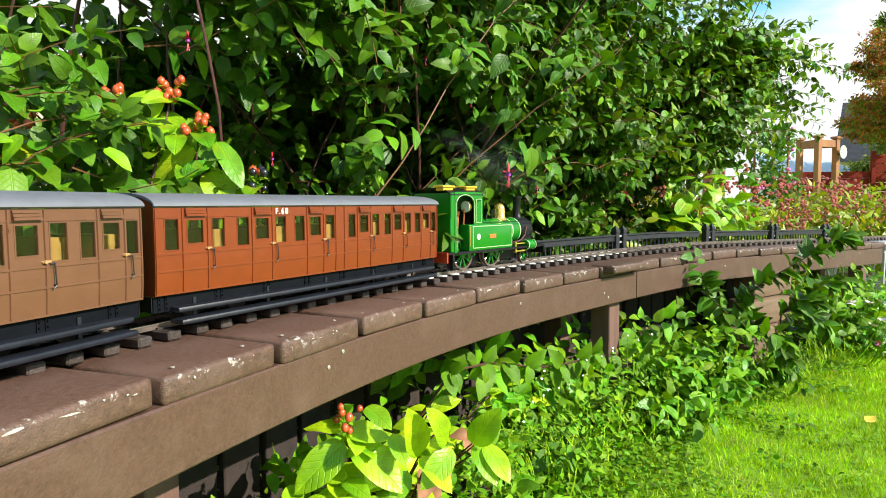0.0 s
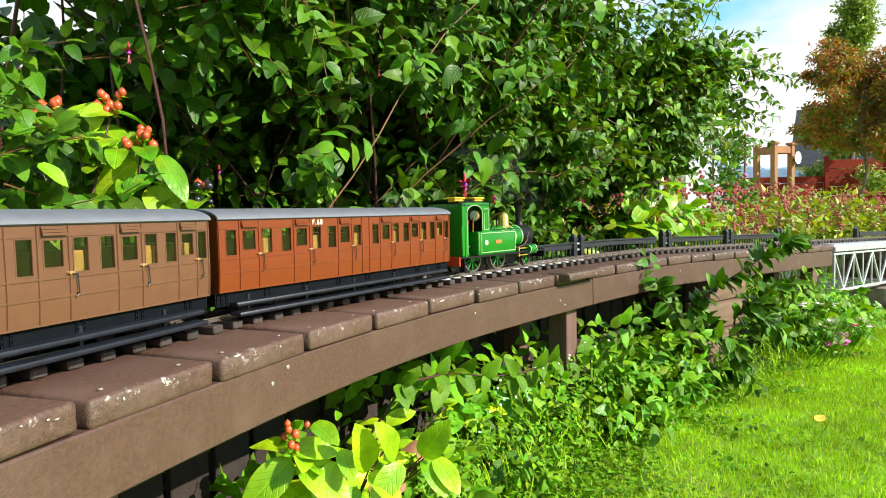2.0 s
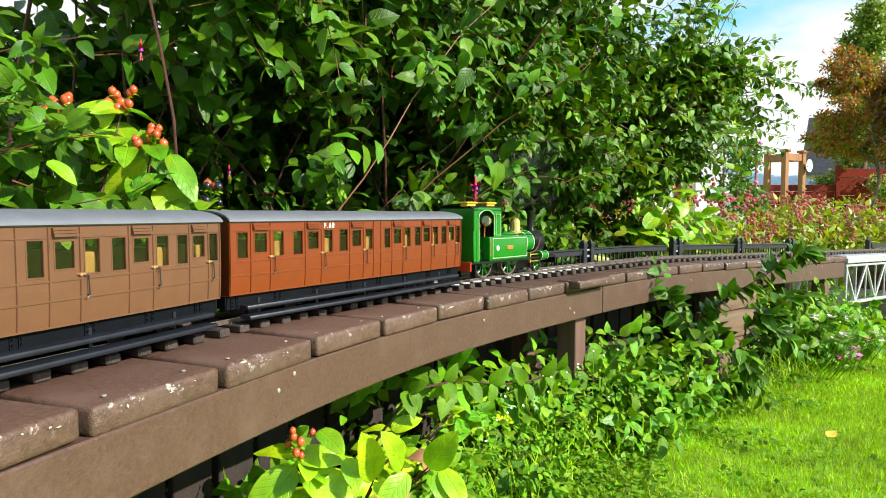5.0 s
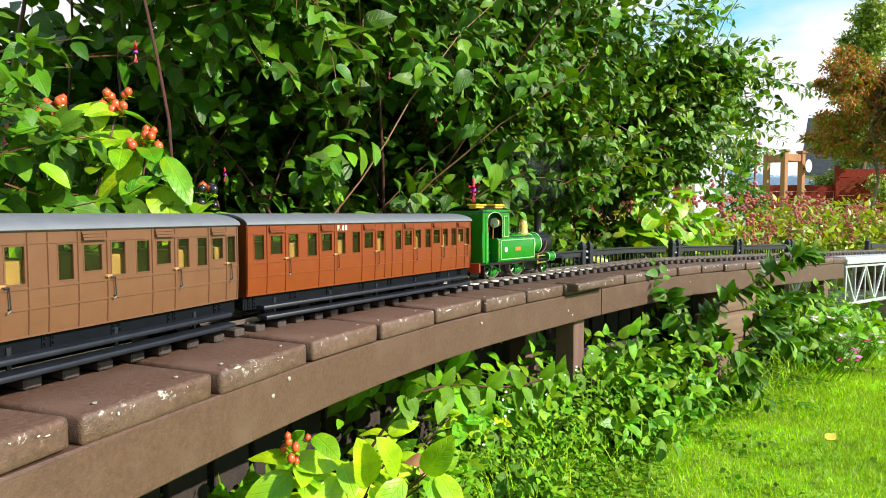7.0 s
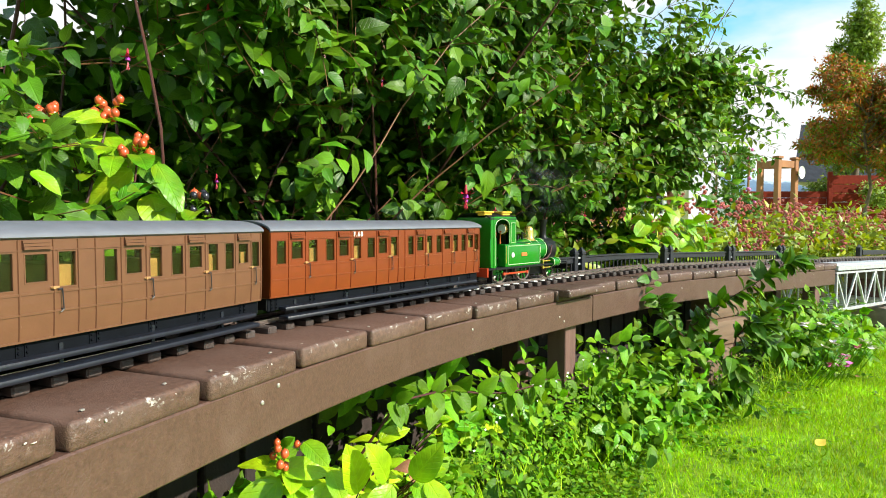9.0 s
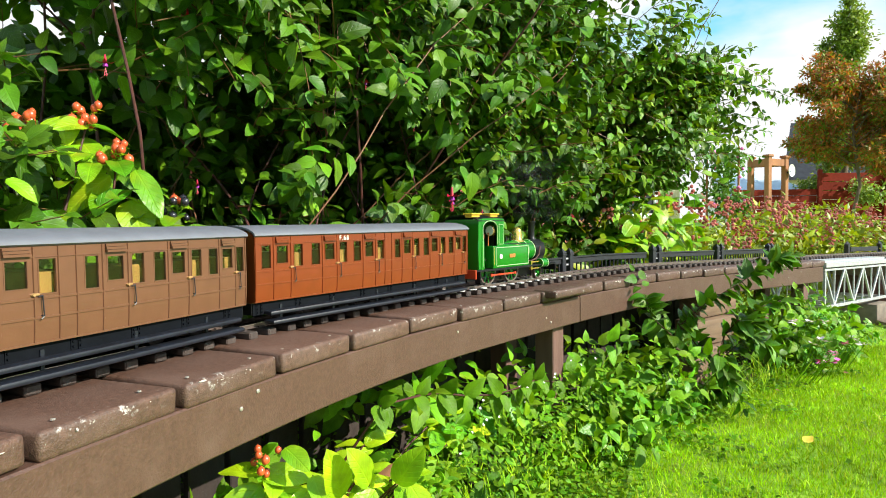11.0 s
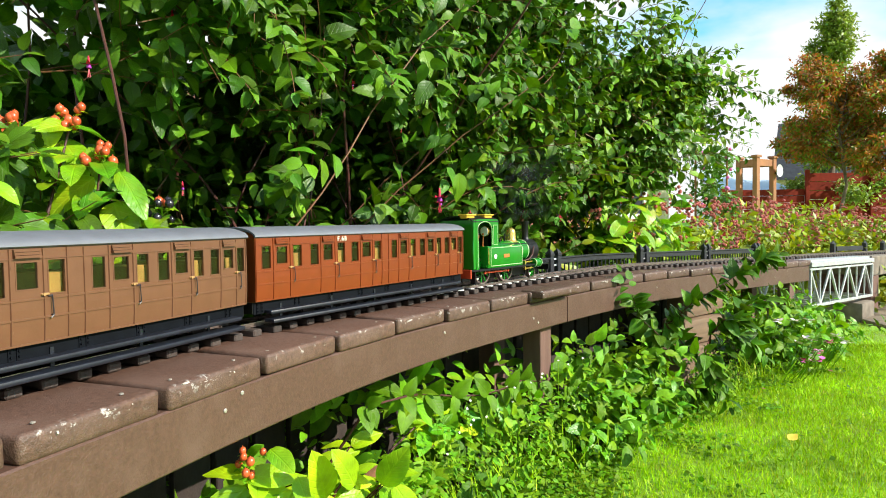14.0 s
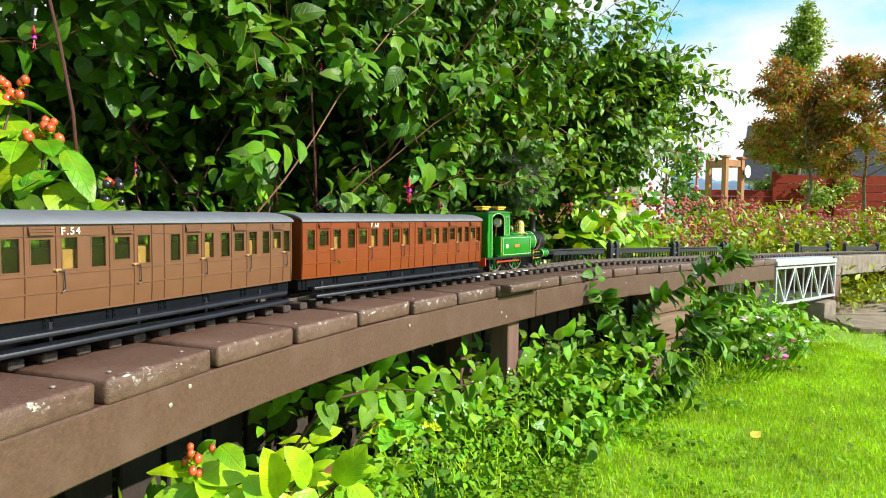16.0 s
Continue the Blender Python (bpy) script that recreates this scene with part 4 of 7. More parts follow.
            if r > 0.02:
                box(bm, r * 0.45, r * 0.85, y - 0.0026, y + 0.0026, -r * 0.4, r * 0.4, 0.002)
                lathe(bm, [(0.0022, -0.004), (0.0022, 0.004)], (r * 0.45, y + sign * 0.016, 0), "Y", 10)
            part("spokes", bm, M["loco"], axle, "green spoked wheel centre", True)
        wheels.append((axle, x, r))
    # the engine's length is drawn in a little in every part
    for ob in eng.children_recursive:
        if ob.name.split(".")[0] in ("tyre", "spokes", "wheelset"):
            continue
        if ob.data.users == 1:
            for v in ob.data.vertices:
                v.co.x = v.co.x * STRETCH + SHIFT
    for i, (axle, x, r) in enumerate(wheels):
        wheels[i] = (axle, x * STRETCH + SHIFT, r)
    return eng, wheels


engine, engine_wheels = build_engine()


# ---- lineside fence ----
def build_fence():
    gap = 0.486
    for i in range(-1, 4):
        s0 = 0.905 + i * gap + 0.035
        s1 = s0 + gap - 0.07
        panel = thing("lineside_fence", "low black railing panel at the back of the deck", "model fence", group="railing panels behind the track")
        bm = shape()
        sweep(bm, s0 - 0.01, s1 + 0.01, bar_section(0.222, 0.230, DECK + 0.0275, DECK + 0.0425, 0.001), 0.06)
        part("board", bm, M["fence"], panel, "grey-black deep upper board")
        bm = shape()
        sweep(bm, s0 - 0.01, s1 + 0.01, bar_section(0.218, 0.234, DECK + 0.0425, DECK + 0.0475, 0.001), 0.06)
        part("top_rail", bm, M["fence"], panel)
        bm = shape()
        sweep(bm, s0 - 0.01, s1 + 0.01, bar_section(0.221, 0.231, DECK - 0.001, DECK + 0.003, 0.0006), 0.06)
        part("bottom_rail", bm, M["fence"], panel)
        bm = shape()
        box(bm, -0.0018, 0.0018, -0.0018, 0.0018, 0, 0.027)
        me = mesh_of("baluster", bm, M["fence"])
        for k in range(19):
            part("baluster", me, None, panel, at_pose=stand(s0 + (s1 - s0) * k / 18, 0.226, DECK + 0.002))
    for s in (0.905, 1.391, 1.877 + 0.038, 2.385, 2.865):
        pair = thing("fence_post", "pair of black square posts with pointed caps", "model fence post", group="double posts of the railing")
        for d in (-0.019, 0.019):
            bm = shape()
            box(bm, -0.0095, 0.0095, -0.0095, 0.0095, -0.001, 0.060, 0.001)
            box(bm, -0.0115, 0.0115, -0.0115, 0.0115, 0.052, 0.057, 0.001)
            q = [bm.verts.new(v) for v in ((-0.011, -0.011, 0.060), (0.011, -0.011, 0.060), (0.011, 0.011, 0.060), (-0.011, 0.011, 0.060))]
            tip = bm.verts.new((0, 0, 0.075))
            for k in range(4):
                bm.faces.new((q[k], q[(k + 1) % 4], tip))
            bm.faces.new(q[::-1])
            part("post", bm, M["fence"], pair, at_pose=stand(s + d, 0.226, DECK))
        bm = shape()
        box(bm, -0.010, 0.010, -0.002, 0.002, 0.022, 0.027)
        box(bm, -0.010, 0.010, -0.002, 0.002, 0.040, 0.045)
        part("bracket", bm, M["girder"], pair, "pale bracket between the posts", at_pose=stand(s, 0.224, DECK))


build_fence()


# ---- lattice bridge and what lies beyond it ----
def build_bridge():
    br = thing("lattice_bridge", "pale grey metal lattice girder bridge carrying the track", "model bridge")
    a, b = 2.862, 3.70
    zt, zb = 0.368, 0.175
    for off in (0.0, 0.245):
        pa, pb = along(a, off, 0), along(b, off, 0)
        d = (pb - pa).length
        f = Matrix.Translation(pa) @ (pb - pa).to_track_quat("X", "Z").to_matrix().to_4x4()
        def bar(name, p, q, w):
            bm = shape()
            vec = Vector((q[0] - p[0], 0, q[1] - p[1]))
            ang = math.atan2(vec.z, vec.x)
            box(bm, 0, vec.length, -w * 0.45, w * 0.45, -w / 2, w / 2, 0.001, m=f @ Matrix.Translation((p[0], 0, p[1])) @ Matrix.Rotation(-ang, 4, "Y"))
            part(name, bm, M["girder"], br)
        bar("top_chord", (0, zt - 0.010), (d, zt - 0.010), 0.020)
        bar("top_chord", (0, zt - 0.031), (d, zt - 0.031), 0.009)
        bar("bottom_chord", (0, zb), (d, zb), 0.013)
        n = 7
        for k in range(n + 1):
            x = d * k / n
            bar("upright", (min(max(x, 0.006), d - 0.006), zb), (min(max(x, 0.006), d - 0.006), zt - 0.028), 0.0125 if k in (0, n) else 0.007)
            if k < n:
                x2 = d * (k + 1) / n
                bar("diagonal", (x, zb) if k % 2 else (x, zt - 0.03), (x2, zt - 0.03) if k % 2 else (x2, zb), 0.010)
        for k in range(24):
            bar("rivet_plate", (d * (k + 0.3) / 24, zt - 0.004), (d * (k + 0.7) / 24, zt - 0.004), 0.010)
    for k in range(10):
        s = a + (b - a) * k / 9
        for z in (zb, zt - 0.022):
            bm = shape()
            box(bm, -0.006, 0.006, 0.004, 0.24, z - 0.004, z + 0.004)
            part("cross_beam", bm, M["girder"], br, at_pose=stand(s, 0))
    bm = shape()
    sweep(bm, a, b, rect(0.01, 0.235, 0.353, 0.3775), 0.1)
    part("bridge_floor", bm, M["girder"], br)
    far = thing("far_deck", "grey weathered timber deck beyond the bridge", "model railway deck")
    bm = shape()
    sweep(bm, 3.705, 6.6, bar_section(0.0, 0.27, 0.275, 0.3775, 0.004), 0.1)
    part("beam", bm, M["stone"], far)
    bm = shape()
    box(bm, -0.05, 0.05, 0.0, 0.26, -0.36, -0.083, 0.004)
    me = mesh_of("pier", bm, M["post"])
    for s in (3.78, 4.9, 6.0):
        part("pier", me, None, far, at_pose=stand(s, 0.005, 0.3585))
    for s in (3.85, 4.33, 4.6, 5.1):
        pair = thing("fence_post", "black square post with pointed cap beyond the bridge", "model fence post", group="double posts of the railing")
        bm = shape()
        box(bm, -0.014, 0.014, -0.011, 0.011, -0.001, 0.060, 0.001)
        lathe(bm, [(0.016, 0.060), (0.002, 0.076)], (0, 0, 0), n=4)
        part("post", bm, M["fence"], pair, at_pose=stand(s, 0.235, DECK))
    for s0, s1 in ((3.9, 4.3), (4.62, 5.08)):
        panel = thing("lineside_fence", "low black railing panel beyond the bridge", "model fence", group="railing panels behind the track")
        bm = shape()
        sweep(bm, s0, s1, bar_section(0.232, 0.240, DECK + 0.017, DECK + 0.043, 0.001), 0.06)
        part("board", bm, M["fence"], panel)
        bm = shape()
        sweep(bm, s0, s1, bar_section(0.232, 0.240, DECK - 0.001, DECK + 0.004, 0.001), 0.06)
        part("bottom_rail", bm, M["fence"], panel)
    bm = shape()
    box(bm, -0.09, 0.09, -0.02, 0.30, 0.0, 0.10, 0.012, seg=2)
    block = new("stone_block", mesh_of("stone_block", bm, M["stone"], True))
    block.matrix_basis = stand(3.60, 0.0, 0.048)
    tagged(block, "grey-brown stone block under the bridge's end", "stone block")


build_bridge()


def build_paving():
    pav = thing("garden_path", "pale sandstone slabs of the garden path", "paving", kind="structure")
    rng = random.Random(21)
    x0 = along(3.35, -0.55)
    f = pose(x0.x, x0.y, 0, 0, 0, -8)
    y = -0.75
    for row in range(6):
        x = -0.28 + 0.1 * (row % 2)
        for c in range(2):
            w = rng.uniform(0.5, 0.62)
            bm = shape()
            box(bm, 0, w - 0.014, 0, 0.44, -0.03, 0.022 + rng.uniform(0, 0.006), 0.006, seg=2)
            part("slab", bm, M["paving"], pav, at_pose=f @ pose(x, y, 0, rng.uniform(-0.6, 0.6), rng.uniform(-0.6, 0.6), rng.uniform(-2, 2)), smooth=True)
            x += w
        y += 0.455


build_paving()


# ---- leaves ----
def leaf_template(w=0.5, fold=0.12, droop=0.15):
    """A leaf one long from its base at the origin: a folded, drooping blade with a pointed tip."""
    xs = [0.0, 0.14, 0.34, 0.56, 0.78, 1.0]
    ws = [0.0, 0.62, 1.0, 0.90, 0.50, 0.0]
    v, mid, left, right = [], [], [], []
    for x, k in zip(xs, ws):
        z = -droop * x * x
        mid.append(len(v))
        v.append((x, 0, z))
        if k:
            for side, acc in ((1, left), (-1, right)):
                acc.append(len(v))
                v.append((x - 0.03, side * w * 0.5 * k, z + fold * w * k * 0.5))
    f = []
    for acc, flip in ((left, False), (right, True)):
        t = [(mid[0], mid[1], acc[0])]
        for i in range(3):
            t += [(mid[i + 1], mid[i + 2], acc[i + 1]), (mid[i + 1], acc[i + 1], acc[i])]
        t.append((mid[4], mid[5], acc[3]))
        f += [q if not flip else q[::-1] for q in t]
    return np.array(v, float), np.array(f, int)


def ovate_leaf(w=0.6, fold=0.2, droop=0.2, tooth=0.0, n=7, full=False, tip=0.95, wave=0.02):
    """A rounded blade with a drawn-out tip, creased at the midrib, its edge a little wavy or toothed; full: two more rows of cells."""
    rows = [-1, -0.55, 0, 0.55, 1] if full else [-1, 0, 1]
    top = 0.6 / (0.6 + tip)
    peak = top ** 0.6 * (1 - top) ** tip
    v, grid = [(0.0, 0.0, 0.0)], []
    for i in range(1, n):
        x = (i / n) ** 1.05
        k = x ** 0.6 * (1 - x) ** tip / peak
        line = []
        for r in rows:
            kk = k * (1 + tooth * (0.04 if (i + (r > 0)) % 2 else -0.04) * abs(r))
            z = -droop * x * x + fold * w * 0.5 * kk * (abs(r) ** 0.7) + wave * math.sin(9 * x + 2.3 * r) * abs(r)
            line.append(len(v))
            v.append((x - 0.02 * abs(r), r * w * 0.5 * kk, z))
        grid.append(line)
    v.append((1.0, 0.0, -droop))
    end, m, f = len(v) - 1, len(rows), []
    for c in range(m - 1):
        f.append((0, grid[0][c], grid[0][c + 1]))
        f.append((end, grid[-1][c + 1], grid[-1][c]))
        for a, b in zip(grid, grid[1:]):
            f += [(a[c], b[c], b[c + 1]), (a[c], b[c + 1], a[c + 1])]
    return np.array(v, float), np.array(f, int)


LEAF_TOOTHED, LEAF_SMOOTH = ovate_leaf(0.58, 0.26, 0.22, 0.8), ovate_leaf(0.54, 0.22, 0.24, 0.0, 10, True, 0.8)
LEAF_FINE = ovate_leaf(0.62, 0.26, 0.24, 0.8, 10, True, 0.95)
LEAF_BROAD, LEAF_SLIM, LEAF_LONG = leaf_template(0.62, 0.16, 0.16), leaf_template(0.46, 0.2, 0.12), ovate_leaf(0.52, 0.24, 0.26, 0.0, 9, False, 0.8)


def scatter(name, template, spots, mat):
    """Spots: rows of place (3), way of the tip (3), upper side (3), length."""
    v, f = template
    spots = np.asarray(spots, float)
    pos, way, up, size = spots[:, 0:3], spots[:, 3:6], spots[:, 6:9], spots[:, 9]
    way /= np.linalg.norm(way, axis=1, keepdims=True) + 1e-9
    side = np.cross(up, way)
    side /= np.linalg.norm(side, axis=1, keepdims=True) + 1e-9
    up = np.cross(way, side)
    pts = pos[:, None] + size[:, None, None] * (v[None, :, 0:1] * way[:, None] + v[None, :, 1:2] * side[:, None] + v[None, :, 2:3] * up[:, None])
    faces = (f[None] + (np.arange(len(spots)) * len(v))[:, None, None]).reshape(-1, 3)
    blade = np.tile(np.stack([v[:, 0], v[:, 1] / np.abs(v[:, 1]).max()], 1), (len(spots), 1))
    return arrays_mesh(name, pts.reshape(-1, 3), faces, mat, True, blade)


def unit(v):
    v = np.asarray(v, float)
    return v / (np.linalg.norm(v) + 1e-9)


def twig_leaves(rng, base, way, length, size, step, out, lift=0.25, jitter=0.5, sag_down=0.25, points=None):
    """Opposite pairs of leaves along a bending twig."""
    p, d = np.array(base, float), unit(way)
    count = max(2, int(length / step))
    for i in range(count + 1):
        k = i / count
        d = unit(d + np.array([0, 0, -sag_down * step / max(length, 0.05)]) + rng.normal(0, 0.06, 3))
        p = p + d * step
        if points is not None:
            points.append(tuple(p))
        turn = unit(np.cross(d, rng.normal(0, 1, 3)))
        sz = size * (0.65 + 0.5 * math.sin(math.pi * min(1, 0.25 + 0.75 * k))) * rng.uniform(0.75, 1.2)
        for sg in (1, -1):
            w = unit(turn * sg + d * 0.45 + rng.normal(0, 0.25 * jitter, 3) + np.array([0.12, -0.12, -0.35]))
            up = unit(np.array([0.55, -0.55, 0.85]) * lift * 4 + rng.normal(0, jitter * 0.75, 3))
            out.append((*(p + w * 0.006), *w, *up, sz))
    out.append((*p, *d, *unit(np.array([0.2, -0.3, 1]) + rng.normal(0, 0.3, 3)), size * 0.6))


def stem_mesh(points_list, r0, r1, mat, n=6):
    """Bent round stems, each one unbroken skin."""
    bm = shape()
    for pts in points_list:
        pts = [Vector(p) for p in pts]
        m = len(pts) - 1
        last = None
        for i, p in enumerate(pts):
            d = (pts[min(i + 1, m)] - pts[max(i - 1, 0)]).normalized()
            u = d.cross(Vector((0.31, 0.95, 0.05))).normalized()
            w = d.cross(u)
            r = r0 + (r1 - r0) * i / max(1, m)
            ring = [bm.verts.new(p + (u * math.cos(2 * math.pi * k / n) + w * math.sin(2 * math.pi * k / n)) * r) for k in range(n)]
            if last:
                for k in range(n):
                    bm.faces.new((last[k], last[(k + 1) % n], ring[(k + 1) % n], ring[k]))
            last = ring
    return bm


# ---- the fuchsia hedge behind the track ----
def hedge_top(s):
    for (a, h), (b, k) in zip(HEDGE, HEDGE[1:]):
        if s <= b:
            return h + (k - h) * (max(s, a) - a) / (b - a)
    return HEDGE[-1][1]


HEDGE = [(-3.0, 1.75), (1.6, 1.75), (1.88, 1.44), (2.08, 1.24), (2.45, 1.14), (2.6, 1.0), (3.0, 0.7)]


def hedge_foot(s):
    return 0.36 if s < 1.90 else min(0.36 + 1.45 * (s - 1.90), hedge_top(s) - 0.15)


def build_fuchsia():
    rng = np.random.default_rng(11)
    bush = thing("fuchsia_bush", "tall leafy green fuchsia hedge behind the railway with red flowers", "bush")
    leaves, fresh, inner, twigs = [], [], [], []
    stems = []
    for k in range(34):
        s = 0.02 + 1.75 * (k + rng.uniform(-0.4, 0.4)) / 33
        o = rng.uniform(0.46, 0.82)
        p = along(s, o, 0).copy()
        lean = Vector((rng.uniform(-0.22, 0.2), rng.uniform(-0.10, 0.25), 1.0))
        pts, h = [tuple(p)], hedge_top(s) * rng.uniform(0.75, 1.0)
        while pts[-1][2] < h:
            lean += Vector((rng.uniform(-0.2, 0.2), rng.uniform(-0.16, 0.16), 0))
            p = p + lean.normalized() * 0.10
            pts.append(tuple(p))
        stems.append(pts)
        part("stem", stem_mesh([pts], 0.0042 * rng.uniform(0.45, 1.4), 0.0016, M["stem"], 7), M["stem"], bush, smooth=True)
    count = 0
    while count < 3000:
        s = rng.uniform(-1.5, 2.55)
        top = hedge_top(s)
        z = rng.uniform(hedge_foot(s), top)
        depth = abs(rng.normal(0, 0.20))
        lump = 0.09 * math.sin(s * 7.3 + 1.0) + 0.07 * math.sin(z * 9.0 + s * 3.1)
        o = 0.30 + 0.14 * max(0, z - 0.6) * (1 if z < 1.0 else 0.4) + lump * 0.8 + depth
        if z < 0.56:
            o = max(o, 0.31)
        if s < -0.2 and rng.random() < 0.5:
            continue
        if noise.noise(Vector((s * 5.5, z * 6.5, 3.7))) < -0.04 and depth < 0.26:
            continue
        if s > 2.15 and 0.70 < z < 1.05 and rng.random() < min(0.8, (s - 2.15) * 2.2):
            continue
        if s < 0.5 and z > 0.72 and depth > 0.07 and rng.random() < 0.55:
            continue
        open_part = max(0.0, 1 - ((s - 0.66) / 0.50) ** 2) * max(0.0, 1 - ((z - 0.74) / 0.30) ** 2)
        if rng.random() < 0.86 * open_part ** 0.45:
            continue
        if s < (o - 0.3) * 0.55 - 0.01 and z > 0.48 and rng.random() < 0.90:
            continue
        hollow = math.exp(-((s - 0.98) / 0.16) ** 2 - ((z - 0.66) / 0.13) ** 2)
        if rng.random() < hollow * 0.95:
            continue
        count += 1
        p = along(s, o, z)
        h = radians(heading(s))
        out_way = np.array([math.cos(h), -math.sin(h), 0])
        way = out_way * rng.uniform(0.0, 1.0) + np.array([math.sin(h), math.cos(h), 0]) * rng.normal(0, 0.7) + np.array([0, 0, rng.uniform(-0.2, 0.9)])
        length = rng.uniform(0.08, 0.24)
        base = np.array(p) - unit(way) * length * 0.8
        pts = [tuple(base)]
        big = rng.uniform(0.038, 0.060) if s < 1.15 and z < 1.0 else rng.uniform(0.034, 0.050)
        twig_leaves(rng, base, way, length, big, big * rng.uniform(0.72, 0.95), fresh if rng.random() < 0.5 * min(1.0, max(0.0, (s - 0.9) / 0.6)) * min(1.0, max(0.0, (z - 0.6) / 0.3)) else leaves, jitter=0.62, points=pts)
        twigs.append(pts)
    # arching sprays against the sky at the hedge's end
    for s, o, z, ln, w in ((2.40, 0.36, 1.22, 0.42, (0.8, 0.35, 0.22)), (2.45, 0.36, 1.10, 0.44, (0.85, 0.35, 0.10)), (2.45, 0.34, 0.98, 0.42, (0.85, 0.3, 0.02)), (2.45, 0.36, 1.16, 0.36, (0.7, 0.4, 0.02)),
                           (2.30, 0.38, 1.30, 0.36, (0.6, 0.4, 0.4)), (2.40, 0.34, 0.90, 0.32, (0.8, 0.2, -0.05))):
        for k in range(3):
            pts = [tuple(along(s, o, z))]
            twig_leaves(rng, np.array(along(s, o, z)) + rng.normal(0, 0.03, 3), np.array(w) + rng.normal(0, 0.13, 3), ln * rng.uniform(0.75, 1.1), 0.042, 0.034, fresh if k else leaves, points=pts)
            twigs.append(pts[1:])
    for k in range(400):  # the hedge's sunlit end, thick with small leaves
        s = rng.uniform(1.55, 2.52)
        z = rng.uniform(max(0.66, hedge_foot(s)), hedge_top(s) - 0.04)
        base = np.array(along(s, rng.uniform(0.27, 0.42) + 0.05 * math.sin(9 * s + 5 * z), z))
        pts = [tuple(base)]
        twig_leaves(rng, base, rng.normal(0, 0.6, 3) + np.array([0.5, -0.2, 0.35]), rng.uniform(0.07, 0.17), rng.uniform(0.034, 0.048), rng.uniform(0.028, 0.036), fresh if rng.random() < 0.5 else leaves, jitter=0.6, points=pts)
        twigs.append(pts)
    for k in range(260):  # leafy front that hangs over the open part
        s, z = rng.uniform(0.28, 1.45), rng.uniform(0.90, 1.30)
        base = np.array(along(s, rng.uniform(0.27, 0.42), z))
        pts = [tuple(base)]
        twig_leaves(rng, base, rng.normal(0, 0.6, 3) + np.array([0.4, -0.4, -0.1]), rng.uniform(0.08, 0.20), rng.uniform(0.036, 0.054), rng.uniform(0.032, 0.042), leaves, jitter=0.6, points=pts)
        twigs.append(pts)
    for k in range(15):  # long slanting canes that show in the open part
        s, o = rng.uniform(0.22, 1.25), rng.uniform(0.44, 0.72)
        p, lean = along(s, o, 0).copy(), Vector((rng.uniform(-0.35, 0.65), rng.uniform(-0.05, 0.5), 1.0))
        pts = [tuple(p)]
        for j in range(13):
            lean += Vector((rng.uniform(-0.16, 0.18), rng.uniform(-0.12, 0.12), -0.03))
            p = p + lean.normalized() * 0.10
            pts.append(tuple(p))
            if j > 3:
                twig_leaves(rng, p, rng.normal(0, 0.7, 3) + np.array([0.3, -0.4, 0.2]), rng.uniform(0.06, 0.14), rng.uniform(0.038, 0.056), 0.04, leaves, jitter=0.6)
        part("cane", stem_mesh([pts], rng.uniform(0.0018, 0.0036), 0.0012, M["cane"], 7), M["cane"], bush, "tan woody cane" if k == 0 else "", True)
    for k in range(36000):
        s, z, o = rng.uniform(-1.2, 2.35), rng.uniform(0.1, 1.75), rng.uniform(0.50, 1.30)
        if 0.05 < s < 1.2 and 0.35 < z < 0.98 and o < 0.62 + 0.34 * min(1.0, (1.2 - s) * 3.0):
            continue
        if z > hedge_top(s) - 0.06 or z < hedge_foot(s) - (0.3 if s < 1.9 else 0.0) or (s < -0.25 and rng.random() < 0.6) or (s < (o - 0.3) * 0.55 and z > 0.4 and rng.random() < 0.96):
            continue
        p = along(s, o, z)
        inner.append((*p, *unit(rng.normal(0, 1, 3)), *unit(rng.normal(0, 1, 3) + np.array([0, -0.3, 0.8])), rng.uniform(0.045, 0.080)))
    for k in range(9000):  # the thick far side
        s, z, o = rng.uniform(0.25, 1.7), rng.uniform(0.15, 1.0), rng.uniform(0.98, 1.55)
        inner.append((*along(s, o, z), *unit(rng.normal(0, 1, 3)), *unit(rng.normal(0, 1, 3) + np.array([0, -0.3, 0.8])), rng.uniform(0.05, 0.085)))
    part("foliage", scatter("foliage", LEAF_TOOTHED, leaves, M["leaf"]), None, bush, "fresh green pointed leaves")["kind"] = "stuff"
    part("fresh_foliage", scatter("fresh_foliage", LEAF_TOOTHED, fresh, M["leaf_fresh"]), None, bush, "yellow-green leaves of young shoots")["kind"] = "stuff"
    part("inner_foliage", scatter("inner_foliage", LEAF_BROAD, inner, M["leaf"]), None, bush)["kind"] = "stuff"
    part("twig_growth", stem_mesh(twigs, 0.0013, 0.0007, M["twig"], 4), M["twig"], bush)["kind"] = "stuff"
    return bush


fuchsia = build_fuchsia()


